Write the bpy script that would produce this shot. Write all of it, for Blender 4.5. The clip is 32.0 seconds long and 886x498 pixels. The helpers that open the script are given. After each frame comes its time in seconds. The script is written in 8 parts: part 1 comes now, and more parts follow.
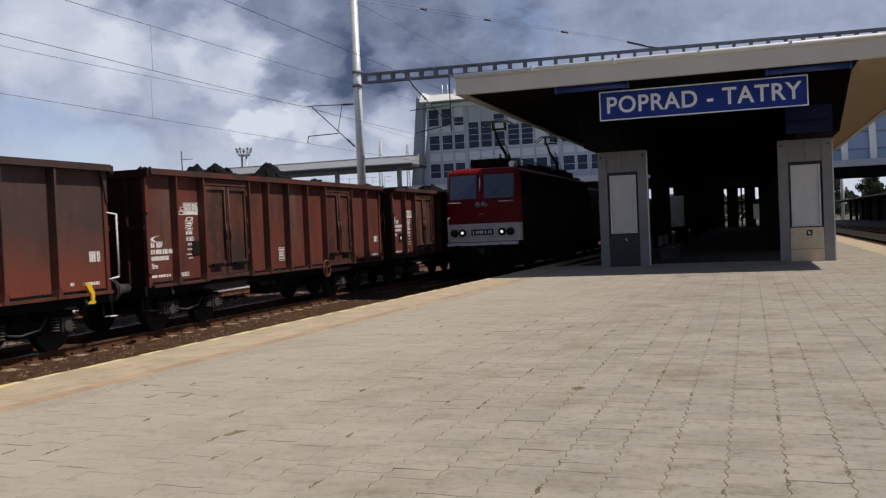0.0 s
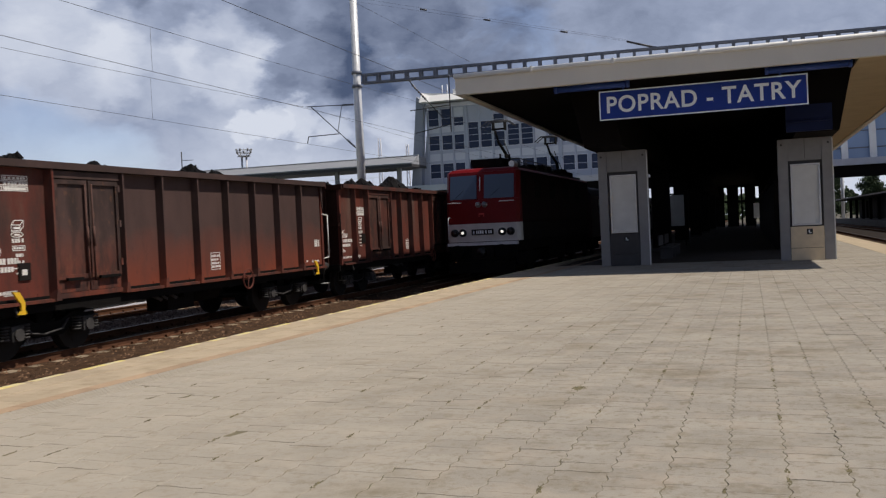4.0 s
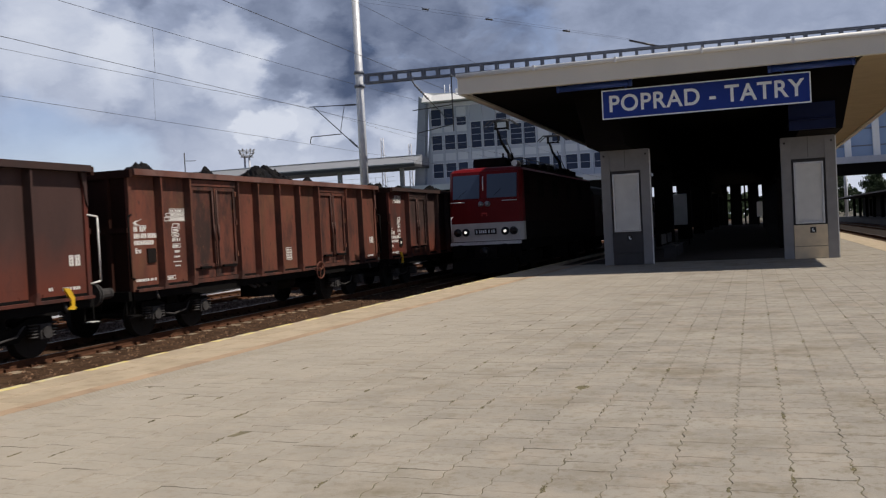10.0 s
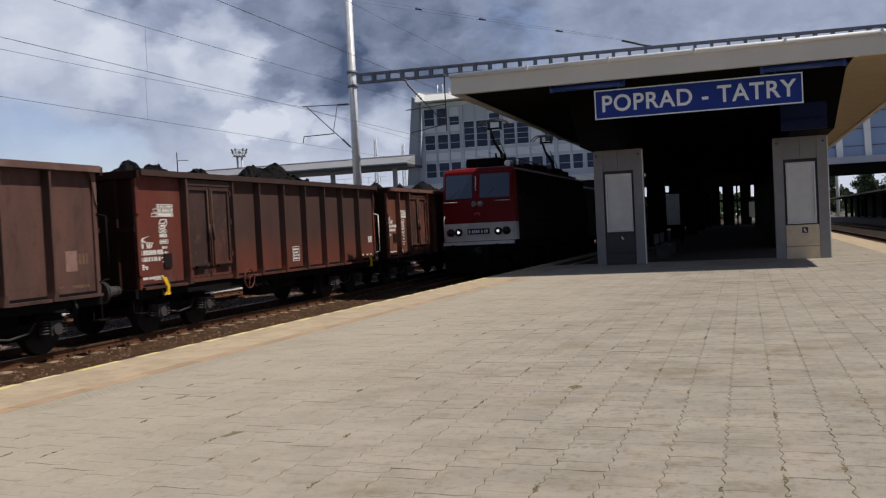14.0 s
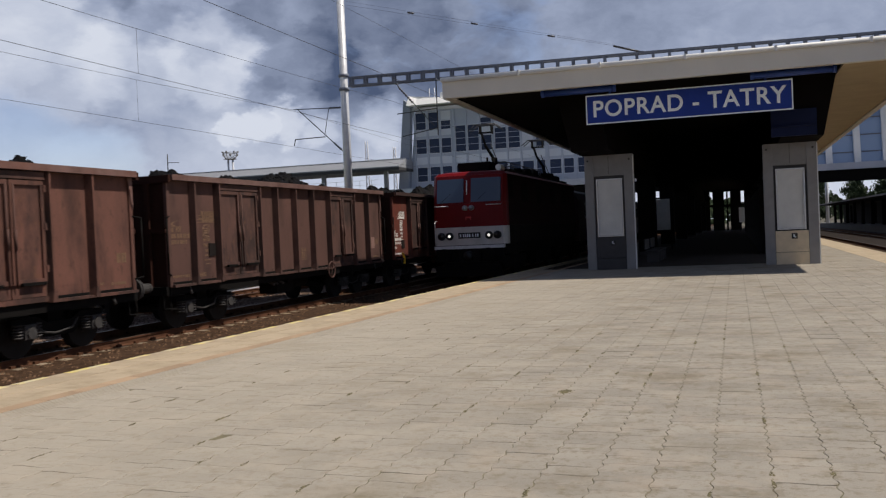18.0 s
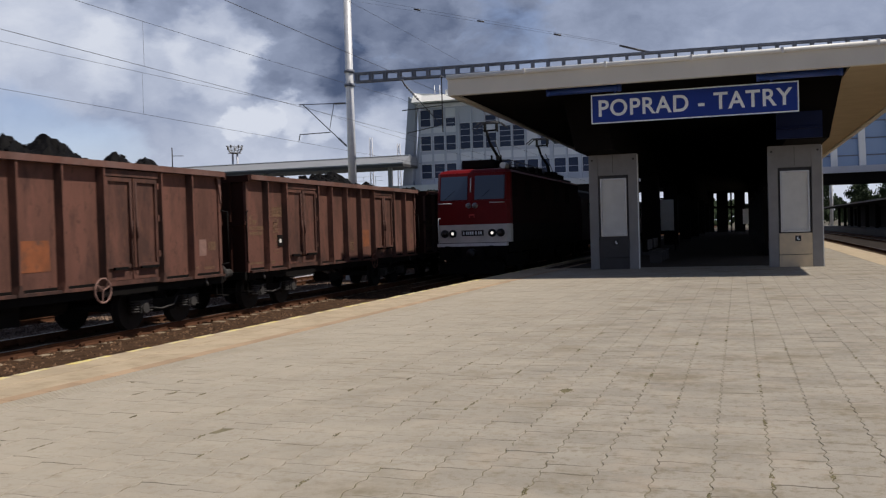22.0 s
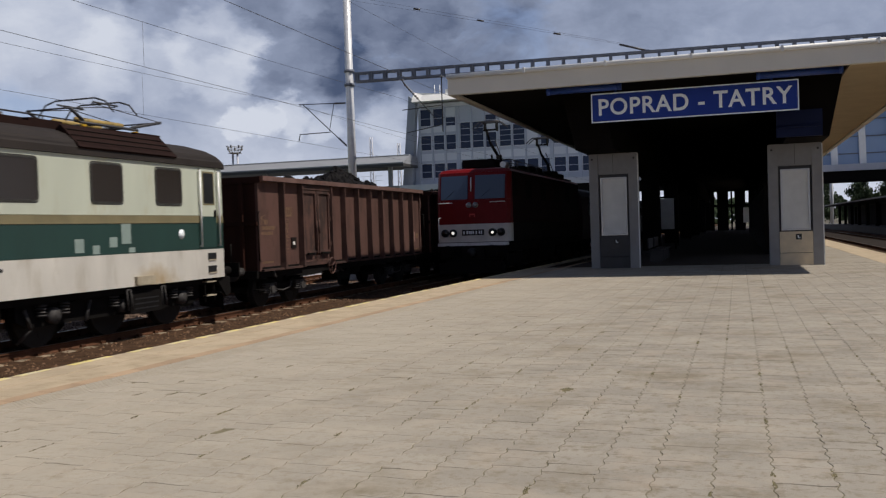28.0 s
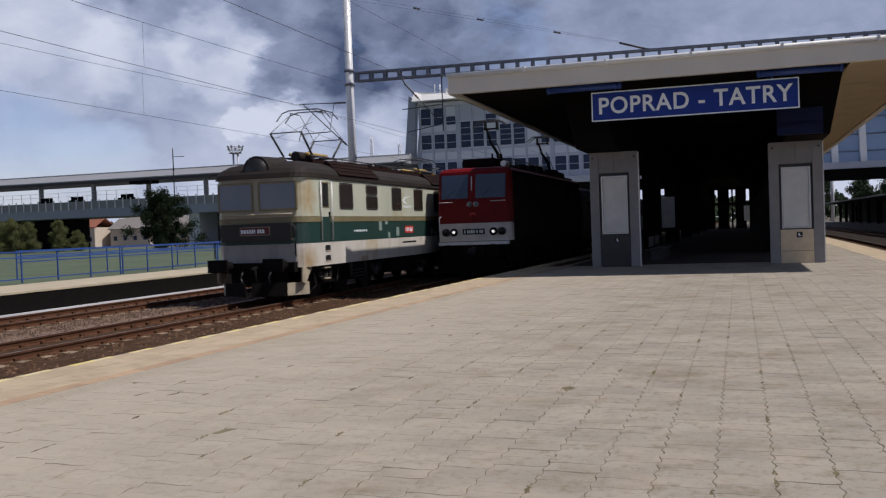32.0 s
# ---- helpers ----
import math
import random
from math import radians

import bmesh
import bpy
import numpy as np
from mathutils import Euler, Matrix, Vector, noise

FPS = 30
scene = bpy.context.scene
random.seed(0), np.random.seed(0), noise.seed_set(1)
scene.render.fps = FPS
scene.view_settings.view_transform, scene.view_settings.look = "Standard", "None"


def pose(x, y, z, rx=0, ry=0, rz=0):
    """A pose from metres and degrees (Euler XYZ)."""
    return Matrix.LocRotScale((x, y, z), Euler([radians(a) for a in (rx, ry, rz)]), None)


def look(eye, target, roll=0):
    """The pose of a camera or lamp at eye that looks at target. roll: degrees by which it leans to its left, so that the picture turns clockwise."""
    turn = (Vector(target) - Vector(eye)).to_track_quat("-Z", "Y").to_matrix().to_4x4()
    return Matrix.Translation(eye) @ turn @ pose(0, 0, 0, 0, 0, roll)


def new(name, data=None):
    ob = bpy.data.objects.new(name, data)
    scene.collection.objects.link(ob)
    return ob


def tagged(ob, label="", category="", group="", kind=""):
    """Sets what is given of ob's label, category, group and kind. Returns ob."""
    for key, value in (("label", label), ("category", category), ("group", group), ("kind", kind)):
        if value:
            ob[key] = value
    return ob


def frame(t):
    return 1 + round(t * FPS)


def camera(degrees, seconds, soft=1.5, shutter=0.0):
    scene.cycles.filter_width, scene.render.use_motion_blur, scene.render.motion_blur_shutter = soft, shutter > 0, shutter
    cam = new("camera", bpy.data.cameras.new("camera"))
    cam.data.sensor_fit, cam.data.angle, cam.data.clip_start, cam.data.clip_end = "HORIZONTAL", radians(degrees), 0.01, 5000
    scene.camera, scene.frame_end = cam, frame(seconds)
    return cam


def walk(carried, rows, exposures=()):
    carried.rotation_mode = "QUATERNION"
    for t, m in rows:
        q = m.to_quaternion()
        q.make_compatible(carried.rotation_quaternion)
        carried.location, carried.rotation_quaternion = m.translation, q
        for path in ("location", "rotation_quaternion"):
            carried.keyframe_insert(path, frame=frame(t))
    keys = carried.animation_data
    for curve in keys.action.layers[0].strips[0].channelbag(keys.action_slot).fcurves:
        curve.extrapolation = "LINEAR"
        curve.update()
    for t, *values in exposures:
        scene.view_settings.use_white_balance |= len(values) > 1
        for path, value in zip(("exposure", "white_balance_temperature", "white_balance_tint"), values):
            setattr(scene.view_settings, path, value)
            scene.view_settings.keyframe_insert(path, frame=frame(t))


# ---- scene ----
EYE = (0.0, 0.0, 1.54)


def view(yaw, pitch, lean):
    return pose(*EYE, 90 + pitch, 0, yaw) @ pose(0, 0, 0, 0, 0, -lean)


cam = camera(51.1, 32.0, soft=1.25, shutter=0.4)
walk(cam, [(t, view(yaw, pitch, lean)) for t, yaw, pitch, lean in (
    (0, 18.33, -1.245, 2.48), (1, 18.335, -1.24, 2.54), (2, 18.335, -1.24, 2.59), (3, 18.355, -1.245, 2.65),
    (3.5, 18.35, -1.24, 2.66), (5.5, 18.345, -1.245, 2.73), (6, 18.34, -1.245, 2.75), (6.5, 18.36, -1.23, 2.80),
    (7, 18.42, -1.225, 2.82), (7.5, 18.48, -1.235, 2.85), (8.5, 18.51, -1.225, 2.86), (9.5, 18.54, -1.225, 2.87),
    (10, 18.535, -1.25, 2.89), (11, 18.52, -1.235, 2.89), (12, 18.515, -1.26, 2.88), (13, 18.51, -1.26, 2.93),
    (13.5, 18.36, -1.28, 2.92), (14, 18.10, -1.28, 2.85), (14.5, 17.97, -1.27, 2.75), (16.5, 18.02, -1.22, 2.08),
    (17, 17.91, -1.22, 2.07), (17.5, 17.67, -1.13, 2.35), (18, 17.52, -1.07, 2.52), (18.5, 17.50, -1.13, 2.58),
    (19, 17.56, -1.16, 2.46), (19.5, 17.64, -1.20, 2.32), (20, 17.65, -1.25, 2.16), (20.5, 17.70, -1.25, 2.02),
    (21, 17.73, -1.25, 1.95), (21.5, 17.73, -1.25, 1.80), (22, 17.71, -1.235, 1.67), (23, 17.73, -1.26, 1.55),
    (24, 17.72, -1.26, 1.48), (25, 17.74, -1.27, 1.63), (25.5, 17.74, -1.27, 1.66), (27.5, 17.735, -1.265, 1.80),
    (28, 17.74, -1.265, 1.86), (29, 17.745, -1.27, 1.94), (29.5, 17.785, -1.285, 1.97), (30, 17.78, -1.28, 1.97),
    (31, 17.795, -1.295, 2.02), (32, 17.79, -1.31, 2.07))], exposures=((0, -0.20, 6420, 10.0), (25.5, -0.20, 6420, 10.0), (27.5, -0.27, 6420, 10.0), (29, -0.27, 6380, 10.0), (30, -0.27, 6220, 12.5), (32, -0.27, 6160, 13.5)))

# ---- light ----
world = bpy.data.worlds.new("world")
scene.world = world
world.use_nodes = True


def sky_nodes():
    """Clear sky with a layer of broken cloud that closes up towards the horizon and a heavy grey bank ahead. Unseen
    cloud overhead and behind is added to cut fill light.
    """
    nt = world.node_tree
    nt.nodes.clear()
    N, L = nt.nodes.new, nt.links.new

    def calc(op, a, b, c=None):
        n = N("ShaderNodeMath")
        n.operation = op
        for i, v in enumerate((a, b, c)):
            if v is None:
                continue
            if isinstance(v, (int, float)):
                n.inputs[i].default_value = v
            else:
                L(v, n.inputs[i])
        return n.outputs[0]
    out, bg = N("ShaderNodeOutputWorld"), N("ShaderNodeBackground")
    sky = N("ShaderNodeTexSky")
    sky.sky_type, sky.sun_disc = "NISHITA", False
    sky.sun_elevation, sky.sun_rotation = radians(56), radians(87)
    tc = N("ShaderNodeTexCoord")
    way = tc.outputs["Generated"]
    sep = N("ShaderNodeSeparateXYZ")
    L(way, sep.inputs[0])
    zz = calc("MAXIMUM", sep.outputs["Z"], 0.0)

    def vec(op, a, b):
        n = N("ShaderNodeVectorMath")
        n.operation = op
        for i, v in enumerate((a, b)):
            if isinstance(v, tuple):
                n.inputs[i].default_value = v
            else:
                L(v, n.inputs[i])
        return n

    def puffs(source, scale, detail, rough, shift):
        mp, n = N("ShaderNodeMapping"), N("ShaderNodeTexNoise")
        mp.inputs["Scale"].default_value, mp.inputs["Location"].default_value = (1.0, 1.0, 1.7), shift
        L(source, mp.inputs["Vector"])
        n.inputs["Scale"].default_value, n.inputs["Detail"].default_value = scale, detail
        n.inputs["Roughness"].default_value = rough
        L(mp.outputs["Vector"], n.inputs["Vector"])
        return n
    # the cloud masses have ragged borders: bend the direction by billowing fields, a broad and a fine one
    def bend(source, scale, detail, reach, shift):
        w = puffs(source, scale, detail, 0.58, shift)
        return vec("ADD", source, vec("MULTIPLY", vec("SUBTRACT", w.outputs["Color"], (0.5, 0.5, 0.5)).outputs[0], (reach, reach, reach * 0.85)).outputs[0]).outputs[0]
    bent = bend(way, 5.0, 4, 0.15, (2.0, 5.0, 1.0))
    frayed = bend(way, 17.0, 7, 0.075, (4.0, 1.0, 6.0))

    def mass(az, el, near, far, source):
        """1 inside a cloud mass round a direction, 0 outside it; all in degrees, az to the left of y."""
        a, b = radians(az), radians(el)
        d = vec("DOT_PRODUCT", vec("NORMALIZE", source, (0, 0, 0)).outputs[0], (-math.sin(a) * math.cos(b), math.cos(a) * math.cos(b), math.sin(b)))
        r = N("ShaderNodeMapRange")
        r.interpolation_type = "SMOOTHSTEP"
        for k, val in (("From Min", math.cos(radians(far))), ("From Max", math.cos(radians(near))), ("To Min", 0.0), ("To Max", 1.0)):
            r.inputs[k].default_value = val
        L(d.outputs["Value"], r.inputs["Value"])
        return r.outputs["Result"]
    gaps = [mass(az, el, near, far, frayed) for az, el, near, far in ((42.0, 4.9, 0.3, 4.6), (37.8, 4.6, 0.2, 3.4))]
    # how much darker or lighter each mass is than the cloud layer at large: broad soft ones, then crisp ones
    # the mass at 180 degrees is unseen, added to cut light from behind
    shades = [(mass(az, el, near, far, bent), amount) for az, el, near, far, amount in (
        (18.1, 14.2, 4.0, 7.5, 0.17), (10.3, 15.8, 3.0, 8.0, 0.10), (-1.8, 15.6, 3.0, 12.0, 0.06), (23.6, 6.5, 1.0, 4.5, 0.05), (180.0, 21.2, 25, 85, 0.20))]
    shades += [(mass(az, el, near, far, frayed), amount) for az, el, near, far, amount in (
        (30.9, 10.8, 2.2, 3.3, -0.20), (29.1, 10.7, 0.6, 1.7, -0.10), (40.2, 11.6, 2.8, 5.2, -0.24), (35.6, 10.6, 1.5, 3.6, -0.14),
        (33.7, 12.5, 0.4, 1.8, 0.16), (31.8, 11.1, 0.2, 1.2, 0.14), (36.6, 13.9, 0.8, 2.2, 0.20), (28.4, 13.6, 0.9, 2.4, 0.18),
        (25.4, 10.6, 1.9, 3.3, 0.17), (23.8, 12.2, 1.2, 3.2, 0.12), (22.6, 8.9, 0.9, 2.6, 0.20), (19.4, 8.4, 0.8, 2.8, 0.12), (27.9, 8.6, 0.3, 1.6, 0.12),
        (34.2, 8.0, 1.5, 3.6, 0.07), (39.6, 7.8, 1.2, 3.4, 0.06), (18.6, 13.4, 1.4, 3.2, 0.16),
        (30.2, 6.75, 0.5, 1.0, -0.26), (28.4, 6.95, 0.8, 1.3, -0.28), (26.5, 6.8, 0.8, 1.4, -0.24), (24.4, 6.3, 0.5, 1.3, -0.20), (21.0, 6.7, 0.8, 1.9, -0.20))]
    cover, shade = puffs(bent, 3.4, 9, 0.58, (0.4, 0.0, 3.1)), puffs(bent, 4.2, 9, 0.53, (7.3, 1.0, 0.2))
    cov = calc("MULTIPLY_ADD", zz, -0.55, calc("ADD", cover.outputs["Fac"], 0.17))
    cov = calc("ADD", cov, 0.14)
    # unseen overhead cloud, added and darkened to lower the fill light
    over = N("ShaderNodeMapRange")
    over.interpolation_type = "SMOOTHSTEP"
    for k, val in (("From Min", 0.34), ("From Max", 0.62), ("To Min", 0.0), ("To Max", 1.0)):
        over.inputs[k].default_value = val
    L(zz, over.inputs["Value"])
    over = over.outputs["Result"]
    cov = calc("MULTIPLY_ADD", over, 0.75, cov)
    rc, rs = N("ShaderNodeValToRGB"), N("ShaderNodeValToRGB")
    rc.color_ramp.elements[0].position, rc.color_ramp.elements[1].position = 0.43, 0.60
    L(cov, rc.inputs["Fac"])
    curl = puffs(frayed, 14.0, 7, 0.55, (1.3, 4.0, 2.2))
    dark = calc("MULTIPLY_ADD", curl.outputs["Fac"], 0.46, calc("MULTIPLY_ADD", shade.outputs["Fac"], 0.50, -0.03))
    for m, amount in shades:
        dark = calc("MULTIPLY_ADD", m, amount, dark)
    dark = calc("MULTIPLY_ADD", over, 0.45, dark)
    haze = N("ShaderNodeMapRange")
    for k, val in (("From Min", 0.02), ("From Max", 0.15), ("To Min", -0.36), ("To Max", 0.0)):
        haze.inputs[k].default_value = val
    L(zz, haze.inputs["Value"])
    L(calc("ADD", dark, haze.outputs["Result"]), rs.inputs["Fac"])
    e = rs.color_ramp.elements
    e[0].position, e[0].color = 0.02, (0.76, 0.80, 0.90, 1)
    e[1].position, e[1].color = 0.86, (0.083, 0.113, 0.197, 1)
    light = e.new(0.22)
    light.color = (0.59, 0.64, 0.77, 1)
    mid = e.new(0.46)
    mid.color = (0.36, 0.415, 0.56, 1)
    blue = N("ShaderNodeMix")
    blue.data_type, blue.blend_type = "RGBA", "MULTIPLY"
    blue.inputs[0].default_value = 1.0
    blue.inputs[7].default_value = (0.150, 0.140, 0.158, 1)
    L(sky.outputs["Color"], blue.inputs[6])
    mix = N("ShaderNodeMix")
    mix.data_type = "RGBA"
    thin = rc.outputs["Color"]
    for g in gaps:
        thin = calc("MULTIPLY", thin, calc("MULTIPLY_ADD", g, -0.62, 1.0))
    L(thin, mix.inputs[0])
    L(blue.outputs[2], mix.inputs[6])
    L(rs.outputs["Color"], mix.inputs[7])
    L(mix.outputs[2], bg.inputs["Color"])
    bg.inputs["Strength"].default_value = 1.0
    L(bg.outputs["Background"], out.inputs["Surface"])


sky_nodes()
sun = new("sun", bpy.data.lights.new("sun", "SUN"))
sun.data.energy, sun.data.angle, sun.data.color = 4.5, radians(0.6), (1.0, 0.918, 0.812)
sun.matrix_world = look((0.67 * 60, 0.03 * 60, 60), (0, 0, 0))

# ---- materials ----


def mat(name, color, rough=0.7, metal=0.0, vary=0.25, scale=6.0, fine=60.0, bump=0.15, tint=None, tint_amount=0.0,
        piece=0.0, spec=0.5, streak=1.0, laid=False):
    """A procedural surface: base colour with broad stains and fine grain, relief, an optional second colour."""
    m = bpy.data.materials.new(name)
    m.use_nodes = True
    nt = m.node_tree
    N, L = nt.nodes.new, nt.links.new
    b = nt.nodes["Principled BSDF"]
    b.inputs["Roughness"].default_value, b.inputs["Metallic"].default_value = rough, metal
    b.inputs["Specular IOR Level"].default_value = spec
    tc, mp = N("ShaderNodeTexCoord"), N("ShaderNodeMapping")
    mp.inputs["Scale"].default_value = (1, 1, 1 / streak)
    oi0, sh = N("ShaderNodeObjectInfo"), N("ShaderNodeVectorMath")
    sh.operation = "MULTIPLY_ADD"
    sh.inputs[1].default_value = (37, 53, 71)
    L(oi0.outputs["Random"], sh.inputs[0])
    L(tc.outputs["Object"], sh.inputs[2])
    if laid:
        place = N("ShaderNodeNewGeometry")
        L(place.outputs["Position"], mp.inputs["Vector"])
    else:
        L(sh.outputs[0], mp.inputs["Vector"])
    broad, grain = N("ShaderNodeTexNoise"), N("ShaderNodeTexNoise")
    broad.inputs["Scale"].default_value, broad.inputs["Detail"].default_value = scale, 6
    grain.inputs["Scale"].default_value, grain.inputs["Detail"].default_value = fine, 4
    L(mp.outputs["Vector"], broad.inputs["Vector"])
    L(tc.outputs["Object"], grain.inputs["Vector"])
    r = N("ShaderNodeValToRGB")
    lo, hi = 1 - vary, 1 + vary * 0.6
    r.color_ramp.elements[0].position, r.color_ramp.elements[1].position = 0.3, 0.7
    r.color_ramp.elements[0].color = (*[c * lo for c in color], 1)
    r.color_ramp.elements[1].color = (*[min(1, c * hi) for c in color], 1)
    mixv = N("ShaderNodeMath")
    mixv.operation = "MULTIPLY_ADD"
    mixv.inputs[1].default_value, mixv.inputs[2].default_value = 0.3, 0.0
    L(grain.outputs["Fac"], mixv.inputs[0])
    add = N("ShaderNodeMath")
    add.operation = "MULTIPLY_ADD"
    add.inputs[1].default_value = 0.7
    L(broad.outputs["Fac"], add.inputs[0])
    L(mixv.outputs[0], add.inputs[2])
    last = add.outputs[0]
    if piece:
        oi, ge = N("ShaderNodeObjectInfo"), N("ShaderNodeNewGeometry")
        s1 = N("ShaderNodeMath")
        s1.operation = "ADD"
        L(oi.outputs["Random"], s1.inputs[0])
        L(ge.outputs["Random Per Island"], s1.inputs[1])
        s2 = N("ShaderNodeMath")
        s2.operation = "FRACT"
        L(s1.outputs[0], s2.inputs[0])
        s3 = N("ShaderNodeMath")
        s3.operation = "MULTIPLY_ADD"
        s3.inputs[1].default_value = piece
        L(s2.outputs[0], s3.inputs[0])
        s4 = N("ShaderNodeMath")
        s4.operation = "SUBTRACT"
        s4.inputs[1].default_value = piece / 2
        L(last, s4.inputs[0])
        L(s4.outputs[0], s3.inputs[2])
        last = s3.outputs[0]
    L(last, r.inputs["Fac"])
    col = r.outputs["Color"]
    if tint:
        st, rr, mx = N("ShaderNodeTexNoise"), N("ShaderNodeValToRGB"), N("ShaderNodeMix")
        st.inputs["Scale"].default_value, st.inputs["Detail"].default_value = scale * 0.55, 8
        st.inputs["Roughness"].default_value = 0.65
        rr.color_ramp.elements[0].position, rr.color_ramp.elements[1].position = 0.62 - tint_amount * 0.4, 0.72 - tint_amount * 0.2
        L(mp.outputs["Vector"], st.inputs["Vector"])
        L(st.outputs["Fac"], rr.inputs["Fac"])
        mx.data_type = "RGBA"
        L(rr.outputs["Color"], mx.inputs[0])
        L(col, mx.inputs[6])
        mx.inputs[7].default_value = (*tint, 1)
        col = mx.outputs[2]
    L(col, b.inputs["Base Color"])
    if bump:
        bp = N("ShaderNodeBump")
        bp.inputs["Strength"].default_value, bp.inputs["Distance"].default_value = bump, 0.01
        L(grain.outputs["Fac"], bp.inputs["Height"])
        L(bp.outputs["Normal"], b.inputs["Normal"])
    return m


def glow(name, color, strength):
    m = bpy.data.materials.new(name)
    m.use_nodes = True
    b = m.node_tree.nodes["Principled BSDF"]
    b.inputs["Base Color"].default_value = (*color, 1)
    b.inputs["Emission Color"].default_value, b.inputs["Emission Strength"].default_value = (*color, 1), strength
    return m


def glass(name, color, rough=0.06, spec=0.8):
    m = bpy.data.materials.new(name)
    m.use_nodes = True
    b = m.node_tree.nodes["Principled BSDF"]
    b.inputs["Base Color"].default_value = (*color, 1)
    b.inputs["Roughness"].default_value, b.inputs["Specular IOR Level"].default_value = rough, spec
    return m


def faded(name, low, high, edge, soft, rough=0.75):
    """Old wagon paint: dusty grey-brown wash that gives way to rust-red towards the sill, with an uneven border."""
    m = mat(name, high, rough, vary=0.28, scale=1.7, fine=40, bump=0.2, streak=2.5)
    nt = m.node_tree
    N, L = nt.nodes.new, nt.links.new
    b = nt.nodes["Principled BSDF"]
    src = b.inputs["Base Color"].links[0].from_socket
    tc, sep, nz = N("ShaderNodeTexCoord"), N("ShaderNodeSeparateXYZ"), N("ShaderNodeTexNoise")
    nz.inputs["Scale"].default_value, nz.inputs["Detail"].default_value = 1.3, 7
    L(tc.outputs["Object"], sep.inputs[0])
    oi0, sh = N("ShaderNodeObjectInfo"), N("ShaderNodeVectorMath")
    sh.operation, sh.inputs[1].default_value = "MULTIPLY_ADD", (37, 53, 71)
    L(oi0.outputs["Random"], sh.inputs[0])
    L(tc.outputs["Object"], sh.inputs[2])
    L(sh.outputs[0], nz.inputs["Vector"])
    wob = N("ShaderNodeMath")
    wob.operation, wob.inputs[1].default_value = "MULTIPLY_ADD", 1.1
    L(nz.outputs["Fac"], wob.inputs[0])
    L(sep.outputs["Z"], wob.inputs[2])
    rng = N("ShaderNodeMapRange")
    rng.inputs["From Min"].default_value, rng.inputs["From Max"].default_value = edge - soft + 0.55, edge + soft + 0.55
    L(wob.outputs[0], rng.inputs["Value"])
    mx = N("ShaderNodeMix")
    mx.data_type = "RGBA"
    L(rng.outputs["Result"], mx.inputs[0])
    mx.inputs[6].default_value = (*low, 1)
    L(src, mx.inputs[7])
    L(mx.outputs[2], b.inputs["Base Color"])
    return m


